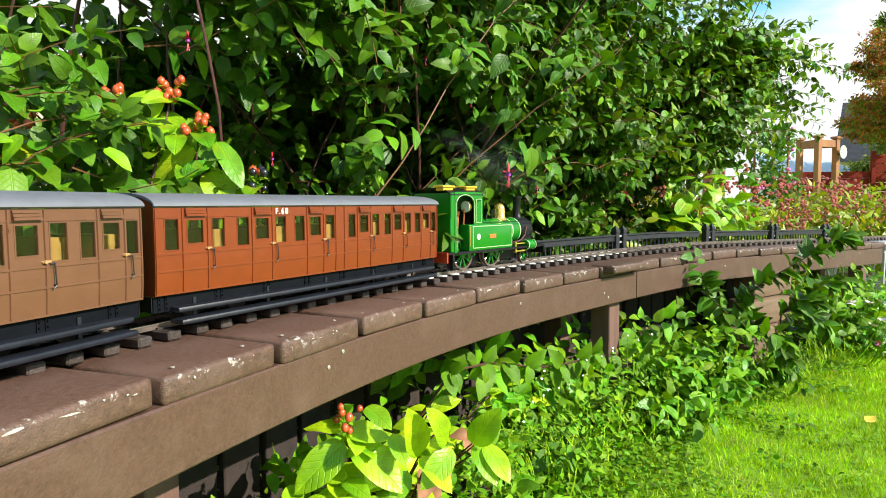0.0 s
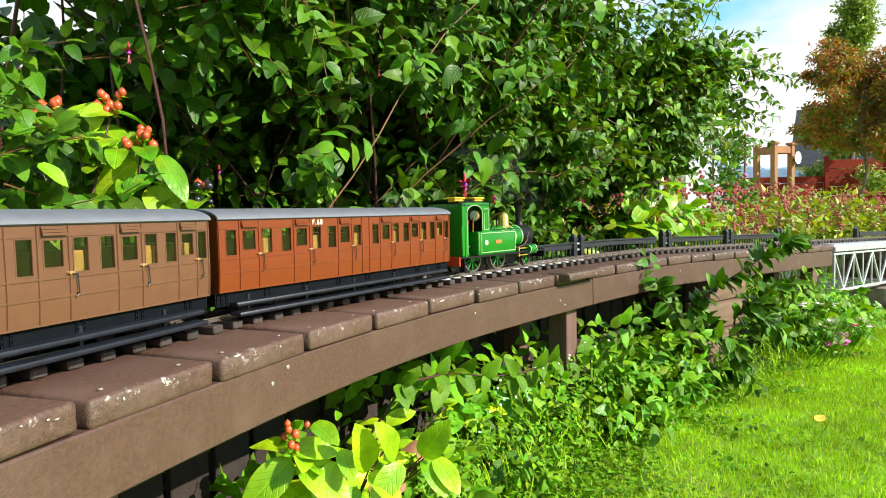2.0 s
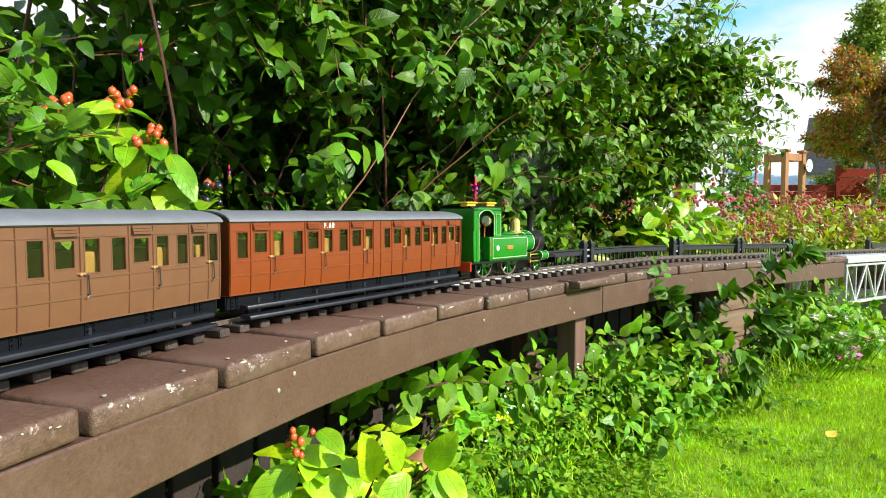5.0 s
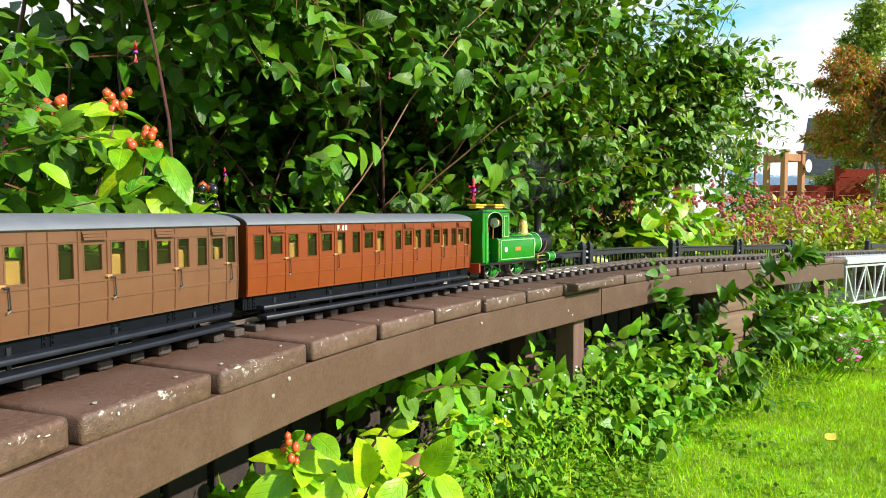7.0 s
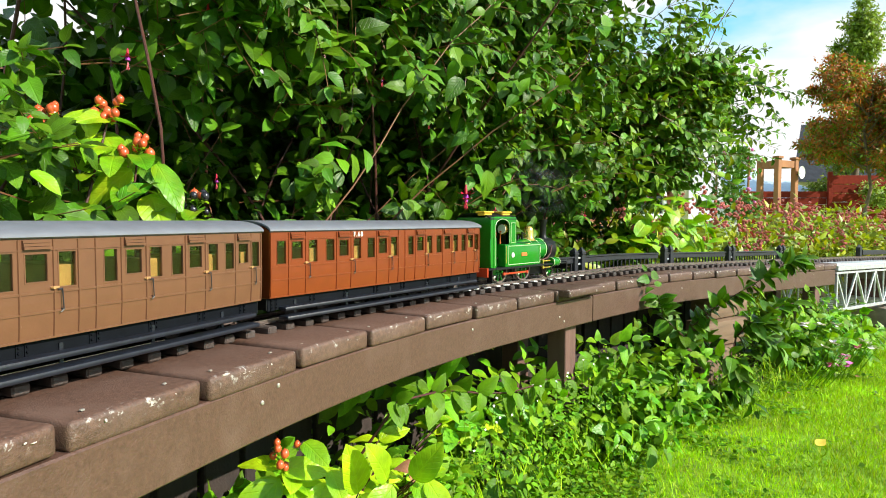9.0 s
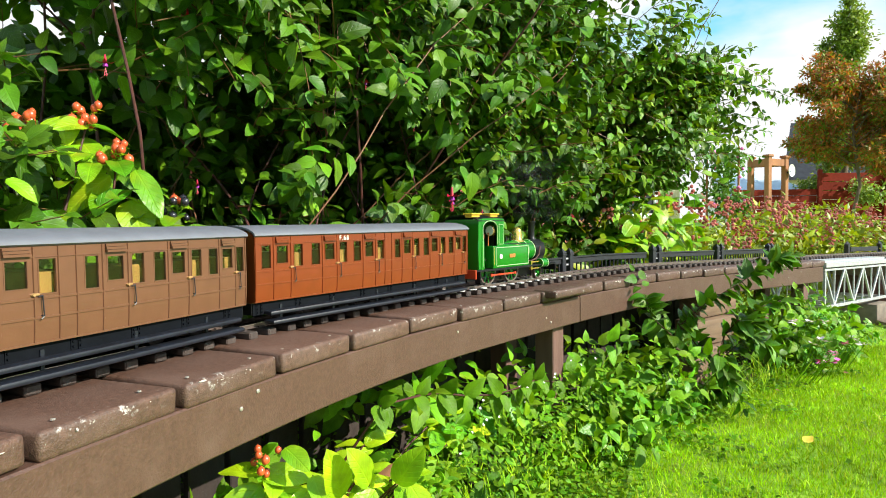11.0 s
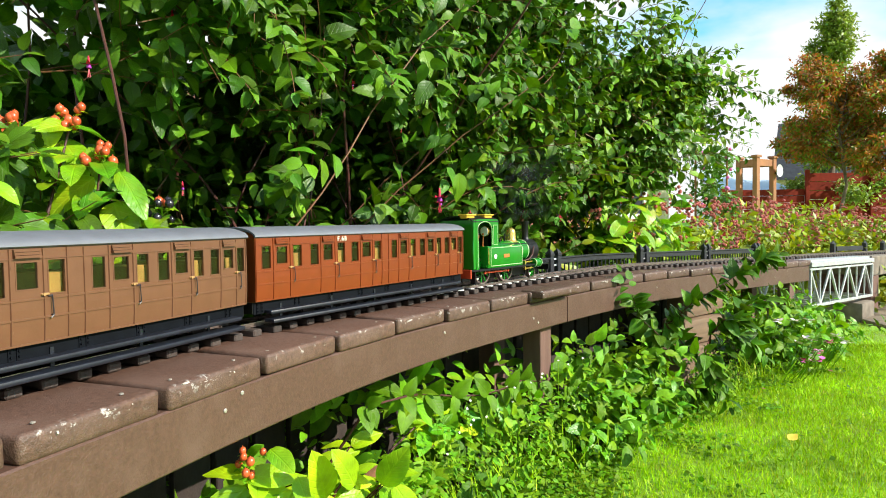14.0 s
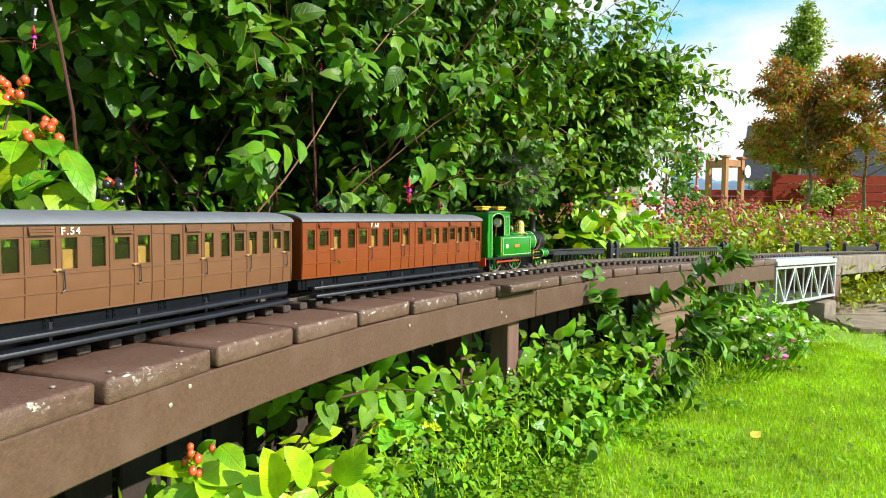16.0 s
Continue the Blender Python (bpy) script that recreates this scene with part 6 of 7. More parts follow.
def build_logs():
    rng = random.Random(53)
    for name, lab, p, rz, size, mat in (("sawn_log", "pale sawn timber block lying under the deck", (0.90, 2.12, 0.0), 38, (0.24, 0.10, 0.11), "log"), ("sawn_log", "pale sawn timber block on the stack", (0.95, 2.17, 0.112), 36, (0.26, 0.09, 0.085), "log"),
                                        ("sawn_log", "pale sawn timber block at the top of the stack", (0.97, 2.21, 0.199), 40, (0.26, 0.08, 0.07), "log"), ("edging_log", "upright round log edging the lawn", (0.80, 1.98, 0.0), 0, None, "log")):
        bm = shape()
        if size:
            box(bm, -size[0] / 2, size[0] / 2, -size[1] / 2, size[1] / 2, 0, size[2], 0.008, seg=2)
        else:
            lathe(bm, [(0.05, 0), (0.052, 0.01), (0.050, 0.10), (0.046, 0.108)], (0, 0, 0), n=20)
        for v in bm.verts:
            v.co += noise.noise_vector(v.co * 14) * 0.003
        ob = new(name, mesh_of(name, bm, M[mat], True))
        ob.matrix_basis = pose(*p, 0, 0, rz)
        tagged(ob, lab, "timber block")
    me = scatter("fallen_leaf", leaf_template(0.8, 0.25, -0.25), [(0, 0, 0, 0.9, 0.4, 0.1, 0.1, -0.2, 1, 0.030)], M["yellowleaf"])
    ob = new("fallen_leaf", me)
    ob.location = (0.845, 1.41, 0.026)
    tagged(ob, "fallen yellow leaf lying on the lawn", "leaf")
    for x, y, k in ((1.35, 2.05, 0.02), (1.02, 1.85, 0.018)):
        me = scatter("fallen_leaf", LEAF_BROAD, [(0, 0, 0, 0.9, rng.uniform(-1, 1), 0.1, 0.1, -0.2, 1, k)], M["dryleaf"])
        ob = new("fallen_leaf", me)
        ob.location = (x, y, 0.024)
        tagged(ob, "small dry leaf lying on the lawn", "leaf")


build_logs()


def build_pink_flowers():
    rng = random.Random(59)
    plant = thing("snapdragon", "pink and white flowers at the lawn's edge", "flower")
    heads = [(1.22 + rng.gauss(0, 0.026), 1.945 + rng.gauss(0, 0.02), 0.075 + 0.0085 * k) for k in range(11)] + [(1.34 + 0.028 * k, 2.0 + 0.02 * k, 0.150 - 0.012 * k) for k in range(4)] + [(1.16 + 0.05 * k, 2.02, 0.20) for k in range(3)]
    for x, y, z in heads:
        bm = shape()
        for k in range(rng.randint(5, 8)):
            a = rng.uniform(0, 6.28)
            d = Vector((math.cos(a), math.sin(a), rng.uniform(-0.4, 0.8))).normalized()
            t = d.cross(Vector((0.3, 0.2, 1))).normalized()
            r = rng.uniform(0.012, 0.021)
            bm.faces.new([bm.verts.new(q) for q in (Vector((0, 0, 0)), d * r * 0.7 + t * r * 0.5, d * r, d * r * 0.7 - t * r * 0.5)])
        part("blossom", bm, M["flower_pink" if z < 0.145 and x < 1.3 and rng.random() < 0.8 else "flower_white"], plant, at_pose=Matrix.Translation((x, y, z)))
        bm = shape()
        tube(bm, (x + rng.uniform(-0.03, 0.0), y + 0.08, 0.0), (x, y, z), 0.0012, n=5)
        part("stalk", bm, M["leaf_low"], plant)


build_pink_flowers()


# ---- lawn ----
def build_lawn():
    rng = np.random.default_rng(61)
    spots = []
    for (x0, x1, y0, y1, count, h0, h1) in ((-0.1, 1.9, 0.75, 2.6, 130000, 0.008, 0.021), (0.9, 4.5, 1.2, 4.2, 60000, 0.010, 0.024)):
        xs, ys = rng.uniform(x0, x1, count), rng.uniform(y0, y1, count)
        for x, y in zip(xs, ys):
            # keep to the garden side of the bed's edge
            s = 0.9 * math.hypot(x + 0.237, y - 0.624)
            h = radians(heading(s))
            q = along(s)
            o = -(x - q.x) * math.cos(h) + (y - q.y) * math.sin(h)
            edge = -0.02 - 0.05 * max(0, min(1, (s - 0.9) * 2)) + 0.04 * math.sin(7 * s)
            if o > edge + rng.normal(0, 0.035) or o < -2.6:
                continue
            spots.append((x, y, 0.0, *unit(rng.normal(0, 0.45, 3) * np.array([1, 1, 0]) + np.array([0, 0, 1.0])), *rng.normal(0, 1, 3), rng.uniform(h0, h1)))
    v = np.array([(0, -0.05, 0), (0, 0.05, 0), (0.55, 0.045, 0.05), (0.55, -0.045, 0.05), (1.0, 0, 0.22)])
    f = np.array([(0, 1, 2), (0, 2, 3), (3, 2, 4)])
    clover = []
    for k in range(7000):
        s, o = rng.uniform(0.5, 2.3), -abs(rng.normal(0.06, 0.16)) - 0.03
        q = along(s, o, 0)
        if noise.noise(Vector((q.x * 7, q.y * 7, 0.4))) < -0.05:
            continue
        clover.append((q.x, q.y, rng.uniform(0.006, 0.020), *unit(rng.normal(0, 1, 3) * np.array([1, 1, 0.25])), *unit(np.array([0.2, -0.2, 1.0]) + rng.normal(0, 0.3, 3)), rng.uniform(0.007, 0.016)))
    tagged(new("lawn_weeds", scatter("lawn_weeds", leaf_template(0.8, 0.15, 0.1), clover, M["leaf_low"])), "small flat green weeds growing in the lawn's edge", "weeds", kind="stuff")
    tagged(new("lawn", scatter("lawn", (v, f), spots, M["grass"])), "short bright green sunlit lawn grass", "grass", kind="stuff")


build_lawn()


# ---- the hedge and garden in the distance ----
def leaf_cloud(rng, centre, radii, count, size, out, shell=0.5):
    c, r = np.array(centre), np.array(radii)
    for k in range(count):
        d = unit(rng.normal(0, 1, 3))
        q = c + d * r * (shell + (1 - shell) * rng.random()) * (1 + 0.25 * math.sin(5 * d[0] + 7 * d[1] + 3 * d[2] + c[0] * 3))
        if q[2] < 0.01:
            continue
        out.append((*q, *unit(d * 0.6 + rng.normal(0, 0.7, 3)), *unit(np.array([0.3, -0.3, 0.9]) + rng.normal(0, 0.5, 3)), size * rng.uniform(0.6, 1.3)))


def build_gold_hedge():
    rng = np.random.default_rng(71)
    rr = random.Random(71)
    near = thing("hypericum_hedge", "yellowing hypericum hedge with clusters of red berries", "hedge")
    leaves, limes = [], []
    for k in range(60):
        s = rng.uniform(1.7, 6.2)
        o = rng.uniform(0.42, 1.1)
        p = along(s, o, 0)
        leaf_cloud(rng, (p.x, p.y, rng.uniform(0.18, 0.42)), (0.24, 0.24, 0.22), 260, 0.049, leaves, 0.6)
    for k in range(90):  # broad lime leaves close behind the railing
        s, o, z = rng.uniform(1.80, 2.45), rng.uniform(0.27, 0.42), rng.uniform(0.40, 0.62)
        limes.append((*along(s, o, z), *unit(rng.normal(0, 0.6, 3) + np.array([0.3, -0.4, -0.2])), *unit(np.array([0.4, -0.5, 0.7]) + rng.normal(0, 0.3, 3)), rng.uniform(0.06, 0.115)))
    part("foliage", scatter("foliage", LEAF_SLIM, leaves, M["leaf_gold"]), None, near)["kind"] = "stuff"
    part("broad_foliage", scatter("broad_foliage", LEAF_LONG, limes, M["leaf_lime"]), None, near, "broad lime leaves")["kind"] = "stuff"
    bm = shape()
    for k in range(240):
        s, o = rng.uniform(1.75, 5.5), rng.uniform(0.32, 0.8)
        p = along(s, o, rng.uniform(0.42, 0.68))
        for j in range(6):
            q = p + Vector(rng.normal(0, 0.013, 3))
            bmesh.ops.create_icosphere(bm, subdivisions=1, radius=0.0085, matrix=Matrix.Translation(q))
    part("fruit", bm, M["berry_dull"], near, "dull red berry clusters", True)["kind"] = "stuff"
    low = []
    for k in range(26):
        p = along(rng.uniform(3.85, 6.0), rng.uniform(-0.15, 0.25), 0)
        leaf_cloud(rng, (p.x, p.y, 0.09), (0.16, 0.16, 0.15), 110, 0.045, low, 0.5)
    clump = thing("border_plants", "yellow-green border plants below the far deck", "plants", kind="stuff")
    part("foliage", scatter("foliage", LEAF_SLIM, low, M["leaf_gold"]), None, clump)


build_gold_hedge()


def house_wall(parent, name, x0, x1, z0, z1, t, mat, f):
    bm = shape()
    box(bm, x0, x1, 0, t, z0, z1, m=f)
    return part(name, bm, mat, parent)


def build_neighbour():
    """The cream building behind the hedge, with a brown tiled roof edge and a sign over it."""
    f = pose(-5.6, 5.55, 0, 0, 0, 10)
    b = thing("neighbour_building", "cream block building with brown roof edge behind the hedge", "building")
    wall = house_wall(b, "wall", -1.0, 5.6, 0, 1.66, 0.25, M["mortar"], f)
    bm = shape()
    box(bm, 0, 0.432, -0.012, 0.006, 0, 0.207, 0.004)
    me = mesh_of("block", bm, M["render_wall"])
    for r in range(7):
        for c in range(15):
            x = -1.0 + c * 0.44 - (0.22 if r % 2 else 0)
            if -1.0 <= x <= 5.17:
                part("block", me, None, wall, at_pose=f @ pose(x, 0, 0.02 + r * 0.216))
    bm = shape()
    box(bm, -1.2, 5.8, -0.22, 0.3, 1.66, 1.72, m=f)
    part("soffit", bm, M["bark"], b, "dark shaded soffit")
    bm = shape()
    box(bm, -1.2, 5.8, -0.26, -0.22, 1.68, 1.84, 0.01, m=f)
    part("fascia_board", bm, M["tiles"], b, "brown-red roof edge board")
    bm = shape()
    pts = [(-1.2, -0.27, 1.84), (5.8, -0.27, 1.84), (5.8, 1.6, 2.0), (-1.2, 1.6, 2.0)]
    lo = [bm.verts.new(f @ Vector(p)) for p in pts]
    hi = [bm.verts.new(f @ (Vector(p) + Vector((0, 0, 0.05)))) for p in pts]
    bm.faces.new(lo[::-1]), bm.faces.new(hi)
    for k in range(4):
        bm.faces.new((lo[k], lo[(k + 1) % 4], hi[(k + 1) % 4], hi[k]))
    part("roof", bm, M["tiles"], b)
    sign = thing("roof_sign", "faded red sign with white letters on the roof edge", "sign", m=f @ pose(0, -0.20, 0))
    bm = shape()
    box(bm, -0.5, 1.44, 0, 0.03, 1.90, 2.14, 0.004)
    part("panel", bm, M["sign"], sign)
    bm = shape()
    for x in (-0.3, 0.4, 1.2):
        tube(bm, (x, 0.04, 1.80), (x, 0.04, 1.95), 0.012)
    part("bracket", bm, M["black"], sign)
    words = bpy.data.curves.new("words", "FONT")
    words.body, words.size, words.extrude, words.offset, words.align_x = "ENT", 0.17, 0.002, 0.004, "RIGHT"
    words.materials.append(M["white"])
    ob = new("lettering", words)
    ob.parent = sign
    ob.matrix_basis = pose(1.36, -0.003, 1.965, 90, 0, 0)


build_neighbour()


def build_house():
    """The house end that shows past the hedge: brick wall, white window and eaves."""
    f = pose(3.62, 9.3, 0, 0, 0, 30)
    h = thing("house", "brown brick bungalow with white eaves and window", "house")
    wall = house_wall(h, "wall", -5.0, -0.35, 0, 1.62, 0.3, M["brickred"], f)
    bm = shape()
    box(bm, -5.3, 0.1, -0.42, 0.4, 1.62, 1.68, m=f)
    part("soffit", bm, M["white"], h, "white soffit")
    bm = shape()
    box(bm, -5.3, 0.12, -0.46, -0.42, 1.60, 1.78, 0.01, m=f)
    tube(bm, f @ Vector((-5.3, -0.50, 1.76)), f @ Vector((0.12, -0.50, 1.76)), 0.05, n=12)
    part("gutter", bm, M["white"], h, "white gutter")
    bm = shape()
    pts = [(-5.4, -0.5, 1.80), (0.0, -0.5, 1.80), (-2.6, 2.4, 3.0), (-5.4, 2.4, 3.0)]
    lo = [bm.verts.new(f @ Vector(p)) for p in pts]
    hi = [bm.verts.new(f @ (Vector(p) + Vector((0, 0, 0.06)))) for p in pts]
    bm.faces.new(lo[::-1]), bm.faces.new(hi)
    for k in range(4):
        bm.faces.new((lo[k], lo[(k + 1) % 4], hi[(k + 1) % 4], hi[k]))
    part("roof", bm, M["tiles"], h, "brown tiled roof")
    bm = shape()
    box(bm, -0.33, -0.05, -0.02, 0.28, 0, 1.62, 0.006, m=f)
    part("corner_pier", bm, M["render_wall"], h, "pale corner pier")
    bm = shape()
    for x0, x1, z0, z1 in ((-1.25, -1.18, 0.55, 1.5), (-0.62, -0.55, 0.55, 1.5), (-1.25, -0.55, 1.43, 1.5), (-1.25, -0.55, 0.55, 0.62), (-0.93, -0.88, 0.55, 1.5)):
        box(bm, x0, x1, -0.05, 0.02, z0, z1, 0.005, m=f)
    win = part("window", bm, M["white"], h, "white window frame")
    bm = shape()
    box(bm, -1.2, -0.6, -0.02, -0.012, 0.6, 1.45, m=f)
    part("pane", bm, M["slate"], win)


build_house()


def build_roses():
    rng = np.random.default_rng(83)
    rose = thing("climbing_rose", "climbing rose with pink blooms on a trellis by the house", "climber")
    leaves = []
    for k in range(16):
        leaf_cloud(rng, (3.98 + rng.uniform(-0.25, 0.4), 8.9 + rng.uniform(-0.2, 0.2), rng.uniform(0.6, 1.55)), (0.2, 0.15, 0.2), 90, 0.07, leaves, 0.2)
    part("foliage", scatter("foliage", LEAF_BROAD, leaves, M["leaf_far"]), None, rose)["kind"] = "stuff"
    for k in range(12):
        bm = shape()
        bmesh.ops.create_icosphere(bm, subdivisions=2, radius=0.024)
        for v in bm.verts:
            v.co *= 1 + 0.25 * noise.noise(v.co * 40 + Vector((k, 0, 0)))
        part("rose_bloom", bm, M["flower_pink"], rose, "pink rose bloom", True, at_pose=pose(3.98 + rng.uniform(-0.25, 0.4), 8.74 + rng.uniform(-0.05, 0.05), rng.uniform(0.7, 1.5)))
    bm = shape()
    for x in (3.85, 4.1, 4.3):
        tube(bm, (x, 8.95, 0), (x, 8.95, 1.55), 0.015)
    part("trellis", bm, M["pergola"], rose)


build_roses()


def build_pergola():
    p = thing("pergola", "orange-brown timber pergola with capped posts", "pergola")
    posts = [(9.28, 18.6), (9.42, 17.9), (10.12, 18.3)]
    for x, y in posts:
        bm = shape()
        box(bm, -0.072, 0.072, -0.072, 0.072, 0, 2.26, 0.01)
        box(bm, -0.105, 0.105, -0.105, 0.105, 2.26, 2.33, 0.01)
        part("post", bm, M["pergola"], p, at_pose=pose(x, y, 0, 0, 0, 25))
    for a, b in ((0, 1), (1, 2), (0, 2)):
        a, b = Vector((*posts[a], 2.12)), Vector((*posts[b], 2.12))
        bm = shape()
        d = (b - a)
        box(bm, 0.08, d.length - 0.08, -0.04, 0.04, -0.10, 0.10, 0.008, m=Matrix.Translation(a) @ d.to_track_quat("X", "Z").to_matrix().to_4x4())
        part("beam", bm, M["pergola"], p)


build_pergola()


def build_far_yard():
    fence = thing("garden_fence", "dark red stained horizontal board fence at the garden's end", "fence")
    for x0, x1, top in ((9.0, 11.55, 1.40), (11.65, 20.0, 1.88)):
        n = 7
        h = top / n
        for k in range(n):
            bm = shape()
            box(bm, x0, x1, 0.012 * (k % 2), 0.035 + 0.012 * (k % 2), k * h + 0.006, (k + 1) * h - 0.006, 0.006)
            part("board", bm, M["redfence"], fence, at_pose=pose(0, 19.1, 0))
    for x in (9.0, 11.6, 13.6, 15.6, 17.6, 19.6):
        bm = shape()
        box(bm, -0.06, 0.06, -0.09, -0.005, 0, 1.98 if x > 11 else 1.44, 0.008)
        part("post", bm, M["redfence"], fence, at_pose=pose(x, 19.1, 0))
    shed = thing("sheeted_roof", "low outbuilding with pale blue sheeted roof", "outbuilding")
    bm = shape()
    g = pose(10.0, 20.5, 0, 0, 0, -4)
    pts = [(-0.6, 0, 1.25), (2.6, 0, 1.2), (0.9, 2.2, 2.3), (-0.6, 2.2, 2.45)]
    lo = [bm.verts.new(g @ Vector(p)) for p in pts]
    hi = [bm.verts.new(g @ (Vector(p) + Vector((0, 0, 0.05)))) for p in pts]
    bm.faces.new(lo[::-1]), bm.faces.new(hi)
    for k in range(4):
        bm.faces.new((lo[k], lo[(k + 1) % 4], hi[(k + 1) % 4], hi[k]))
    part("roof", bm, M["tarp"], shed)
    bm = shape()
    box(bm, -0.5, 2.4, 0.1, 2.1, 0, 1.2, m=g)
    part("wall", bm, M["white"], shed)
    barn = thing("slate_house", "dark slate-roofed house beyond the garden", "house")
    q = pose(13.5, 24.5, 0, 0, 0, -10)
    bm = shape()
    for pts in ([(0, 0, 2.0), (9, 0, 2.0), (9, 3, 4.5), (1.3, 3, 4.5)],):
        lo = [bm.verts.new(q @ Vector(p)) for p in pts]
        hi = [bm.verts.new(q @ (Vector(p) + Vector((0, 0.05, 0.1)))) for p in pts]
        bm.faces.new(lo[::-1]), bm.faces.new(hi)
        for k in range(4):
            bm.faces.new((lo[k], lo[(k + 1) % 4], hi[(k + 1) % 4], hi[k]))
    part("roof", bm, M["slate"], barn)
    bm = shape()
    box(bm, 0.2, 8.8, 0.3, 5.5, 0, 2.05, m=q)
    part("wall", bm, M["render_wall"], barn)
    for xx in (2.6, 4.6, 6.6):
        bm = shape()
        box(bm, xx, xx + 0.9, 0.24, 0.31, 0.8, 1.8, 0.01, m=q)
        part("window", bm, M["slate"], barn)
    dish = thing("satellite_dish", "white round dish on a bracket", "dish")
    bm = shape()
    lathe(bm, [(0.02, 0.06), (0.09, 0.035), (0.15, 0.0), (0.15, 0.01), (0.09, 0.05), (0.02, 0.075)][::-1], (0, 0, 0), "Y", 20)
    part("bowl", bm, M["white"], dish, smooth=True, at_pose=pose(10.22, 18.10, 1.89, 0, 0, 35) @ Matrix.Scale(1.2, 4))
    bm = shape()
    tube(bm, (10.20, 18.16, 1.87), (10.12, 18.28, 1.80), 0.02)
    part("bracket", bm, M["black"], dish)


build_far_yard()


def build_tree(name, label, base, height, spread, mat, count, size, seed, conical=False, trunk=0.12):
    rng = np.random.default_rng(seed)
    tree = thing(name, label, "tree")
    base = Vector(base)
    pts = [tuple(base + Vector((0.06 * math.sin(k * 2.1 + seed), 0.05 * math.cos(k * 1.7), height * k / 6))) for k in range(7)]
    part("trunk", stem_mesh([pts], trunk, trunk * 0.25, M["bark"], 9), M["bark"], tree, smooth=True)
    leaves, limbs = [], []
    for k in range(34):
        h = rng.uniform(0.40 if not conical else 0.12, 0.97)
        width = spread * ((1.0 - h) ** 0.7 if conical else math.sin(math.pi * min(1, 0.12 + 0.88 * (1 - h) ** 0.8)) ** 0.7)
        a = rng.uniform(0, 2 * math.pi)
        b = base + Vector((0, 0, height * h * 0.86))
        e = base + Vector((math.cos(a) * width, math.sin(a) * width, height * (h + rng.uniform(-0.03, 0.09))))
        m = b.lerp(e, 0.5) + Vector((0, 0, rng.uniform(-0.02, 0.08) * height))
        limbs.append([tuple(b), tuple(m), tuple(e)])
        for c, r in ((e, 0.26), (m, 0.3), (b.lerp(e, 0.75), 0.28)):
            rad = spread * r * rng.uniform(0.6, 1.1)
            leaf_cloud(rng, c, (rad, rad, rad * (0.5 if not conical else 0.8)), count // 102, size, leaves, 0.15)
    part("branchwork", stem_mesh(limbs, trunk * 0.3, trunk * 0.06, M["bark"], 5), M["bark"], tree, smooth=True)
    part("crown", scatter("crown", LEAF_SLIM, leaves, mat), None, tree)["kind"] = "stuff"


build_tree("maple_tree", "reddish-brown maple with spreading layered crown", (8.0, 12.0, 0), 3.40, 1.05, M["leaf_maple"], 24000, 0.075, 91, trunk=0.04)
build_tree("maple_tree", "reddish-brown maple with spreading layered crown", (9.25, 12.1, 0), 3.65, 1.2, M["leaf_maple"], 24000, 0.075, 95, trunk=0.04)
build_tree("tall_tree", "tall dull green tree behind the maple", (12.6, 19.5, 0), 6.9, 1.6, M["leaf_tree"], 26000, 0.12, 97, True)
build_tree("garden_tree", "green tree behind the camera's garden", (-6, -9, 0), 5.5, 2.2, M["leaf_tree"], 4000, 0.3, 99)


# ---- steam ----
def build_steam():
    """A faint plume of thin curled sheets over the chimney."""
    m = bpy.data.materials.new("thin_white_steam")
    m.use_nodes = True
    n, l = m.node_tree.nodes, m.node_tree.links
    tr, df, mx, ns, mr, tc = (n.new(k) for k in ("ShaderNodeBsdfTransparent", "ShaderNodeBsdfDiffuse", "ShaderNodeMixShader", "ShaderNodeTexNoise", "ShaderNodeMapRange", "ShaderNodeTexCoord"))
    df.inputs["Color"].default_value = (0.85, 0.87, 0.9, 1)
    gr, mu = n.new("ShaderNodeTexGradient"), n.new("ShaderNodeMath")
    gr.gradient_type, mu.operation = "SPHERICAL", "MULTIPLY"
    ns.inputs["Scale"].default_value, ns.inputs["Detail"].default_value = 2.2, 4.0
    mr.inputs["From Min"].default_value, mr.inputs["From Max"].default_value, mr.inputs["To Max"].default_value = 0.42, 0.76, 0.15
    l.new(tc.outputs["Object"], ns.inputs["Vector"])
    l.new(tc.outputs["Object"], gr.inputs["Vector"])
    l.new(ns.outputs["Fac"], mr.inputs["Value"])
    l.new(mr.outputs["Result"], mu.inputs[0])
    l.new(gr.outputs["Fac"], mu.inputs[1])
    l.new(mu.outputs["Value"], mx.inputs["Fac"])
    l.new(tr.outputs["BSDF"], mx.inputs[1])
    tl, both = n.new("ShaderNodeBsdfTranslucent"), n.new("ShaderNodeMixShader")
    tl.inputs["Color"].default_value = (0.85, 0.87, 0.9, 1)
    l.new(df.outputs["BSDF"], both.inputs[1])
    l.new(tl.outputs["BSDF"], both.inputs[2])
    l.new(both.outputs["Shader"], mx.inputs[2])
    l.new(mx.outputs["Shader"], n["Material Output"].inputs["Surface"])
    puffs = []
    rng = random.Random(5)
    for k in range(3):
        bm = shape()
        bmesh.ops.create_grid(bm, x_segments=12, y_segments=12, size=1.0)
        for v in bm.verts:
            v.co.z = 0.22 * noise.noise(v.co * 1.3 + Vector((k * 5, 0, 0)))
        me = mesh_of("steam_puff", bm, m, True)
        ob = new("steam_puff", me)
        ob.scale = (0.075 + 0.02 * k, 0.038 + 0.012 * k, 0.04)
        ob.visible_shadow = False
        tagged(ob, "faint white steam drifting from the chimney", "steam", "steam over the engine")
        puffs.append(ob)
    return puffs


steam = build_steam()


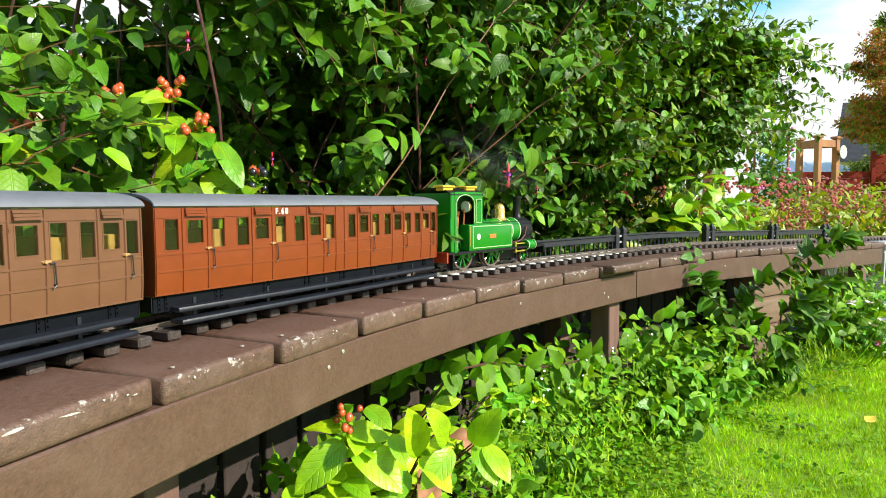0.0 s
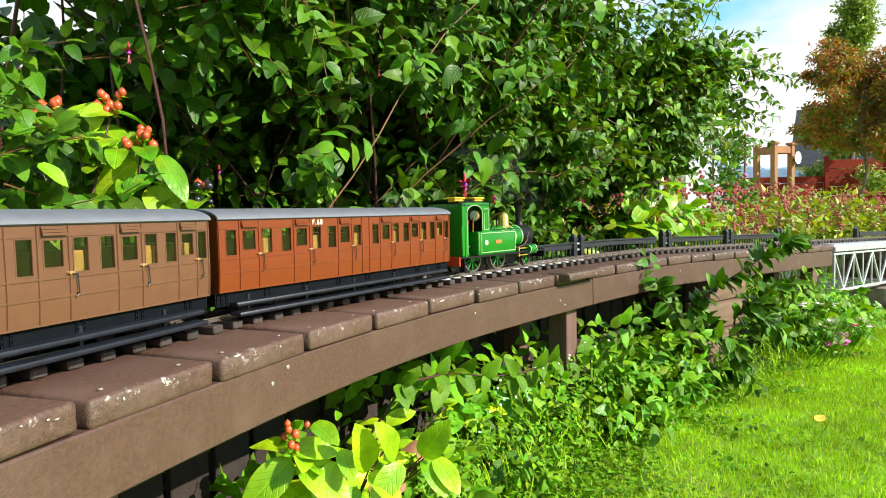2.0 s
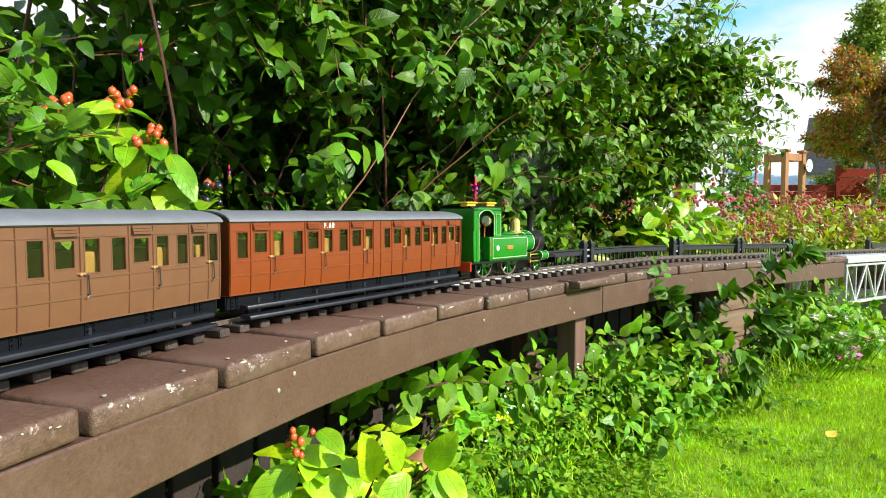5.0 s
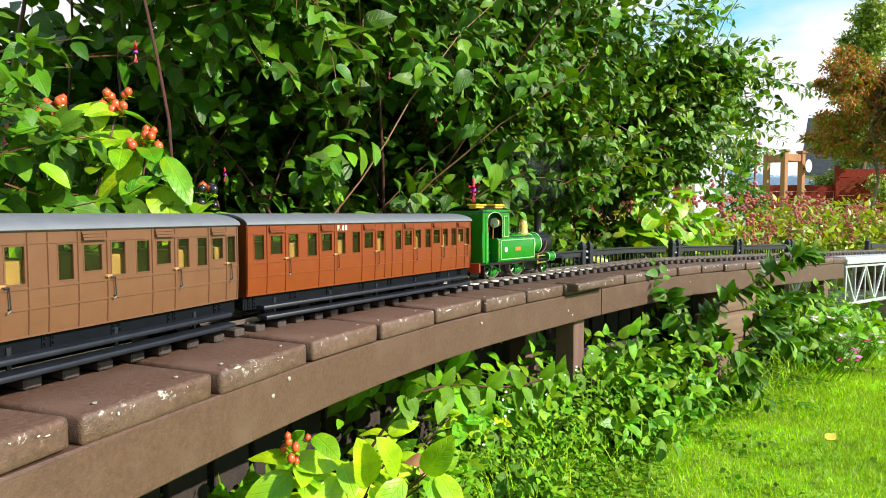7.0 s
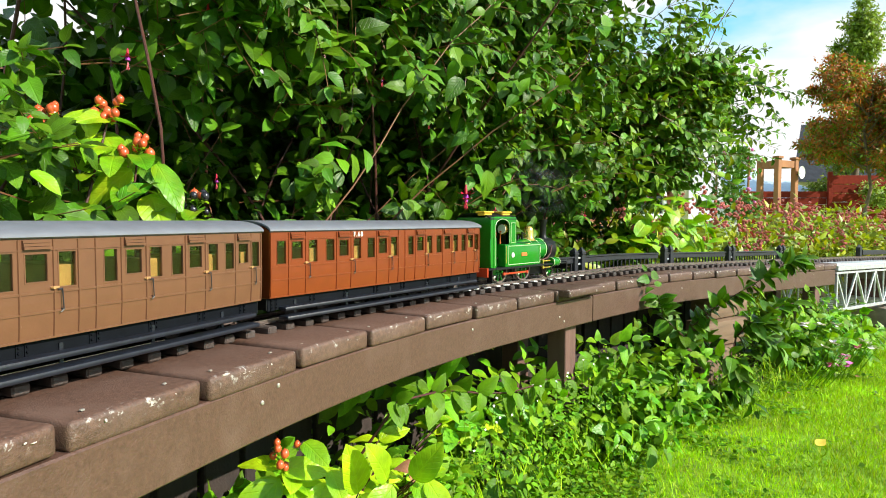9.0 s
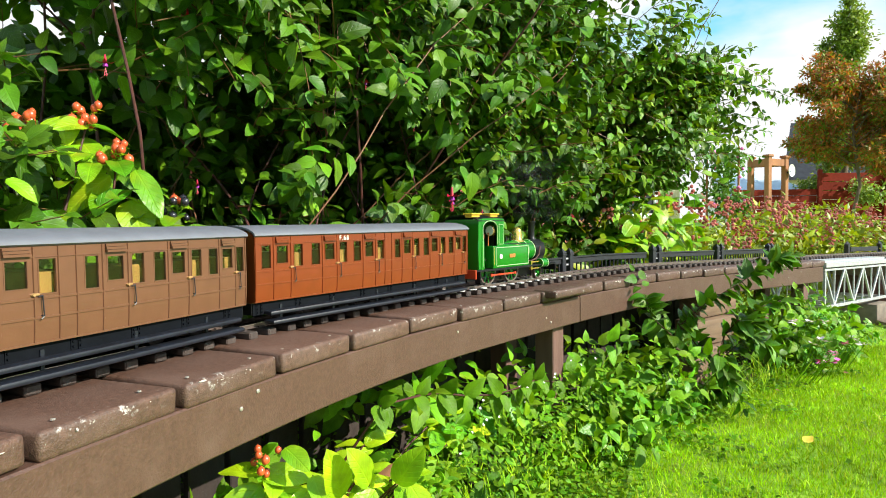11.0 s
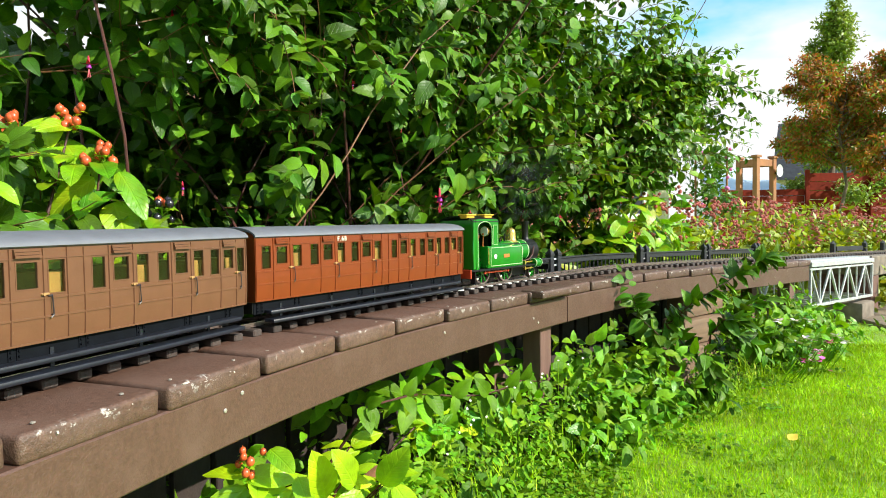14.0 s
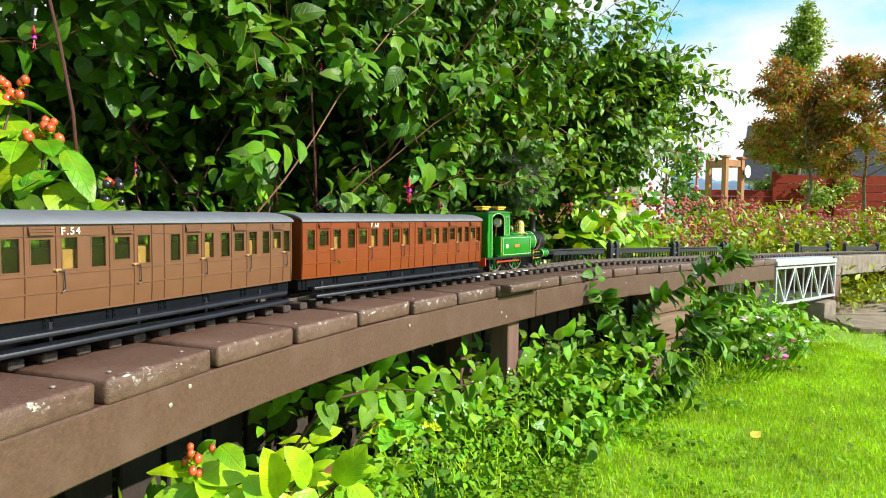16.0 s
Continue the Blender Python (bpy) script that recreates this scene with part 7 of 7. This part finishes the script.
# ---- what moves ----
RUN = [(0, -0.057), (0.5, 0.0395), (1, 0.1026), (1.5, 0.1176), (2, 0.1177), (2.5, 0.1177), (3, 0.1177), (3.5, 0.1178), (4, 0.1183), (4.5, 0.1187), (7, 0.1591), (7.5, 0.1653), (8, 0.1869), (8.5, 0.2144), (9, 0.2166), (9.5, 0.2177), (10, 0.2192), (12.5, 0.2326), (13, 0.2332), (13.5, 0.2384), (14, 0.2529), (14.5, 0.2766), (15, 0.3175), (15.5, 0.3715), (16, 0.4293)]


def run_at(t):
    """How far along the line the front coach's near end is."""
    ts, ss = [r[0] for r in RUN], [r[1] for r in RUN]
    sl = [(ss[i + 1] - ss[i]) / (ts[i + 1] - ts[i]) for i in range(len(ts) - 1)]
    m = [sl[0]] + [0.0 if a * b <= 0 else 2 * a * b / (a + b) for a, b in zip(sl, sl[1:])] + [sl[-1]]
    i = max(k for k in range(len(ts) - 1) if ts[k] <= t)
    h = ts[i + 1] - ts[i]
    u = (t - ts[i]) / h
    return (2 * u ** 3 - 3 * u * u + 1) * ss[i] + (u ** 3 - 2 * u * u + u) * h * m[i] + (3 * u * u - 2 * u ** 3) * ss[i + 1] + (u ** 3 - u * u) * h * m[i + 1]


def on_rails(s, a, b):
    """The pose of a vehicle whose near end is s along, riding on points a and b from that end."""
    p, q = along(s + a, track_off(s + a), RAIL), along(s + b, track_off(s + b), RAIL)
    d = (q - p).normalized()
    o = p - d * a
    return pose(o.x, o.y, o.z, 0, 0, math.degrees(math.atan2(d.y, d.x)))


def motions():
    times = [i / 10 for i in range(161)]
    walk(coach_front, [(t, on_rails(run_at(t), 0.095, LONG - 0.095)) for t in times])
    walk(coach_rear, [(t, on_rails(run_at(t) - LONG - 0.0035, 0.095, LONG - 0.095)) for t in times])
    walk(engine, [(t, on_rails(run_at(t) + LONG - 0.002, 0.075, 0.290) @ pose(0.178, 0, 0)) for t in times])
    for k, ob in enumerate(steam):
        rows = []
        for t in times:
            m = on_rails(run_at(t) + LONG - 0.002, 0.075, 0.290) @ pose(0.178, 0, 0)
            drift = 0.2 + 0.8 * max(0.0, 1 - t / 6)
            c = m @ Vector((0.125 - (0.015 + 0.065 * k) * drift + 0.010 * math.sin(1.3 * t + k), 0.0, 0.175 + (0.055 - 0.025 * drift) * k + 0.006 * math.sin(2.1 * t + 2 * k)))
            rows.append((t, pose(c.x, c.y, c.z, 90, 14 * math.sin(0.7 * t + k), -12)))
        walk(ob, rows)
    for rod in RODS:
        rows = []
        for t in times:
            a = (run_at(t) - run_at(0)) / 0.0295 - 1.336
            rows.append((t, pose(0.0085 * math.cos(a), 0, -0.0085 * math.sin(a))))
        walk(rod, rows)
    for axle, x, r in engine_wheels:
        walk(axle, [(t, pose(x, 0, r, 0, math.degrees((run_at(t) - run_at(0)) / r), 0)) for t in times])


motions()
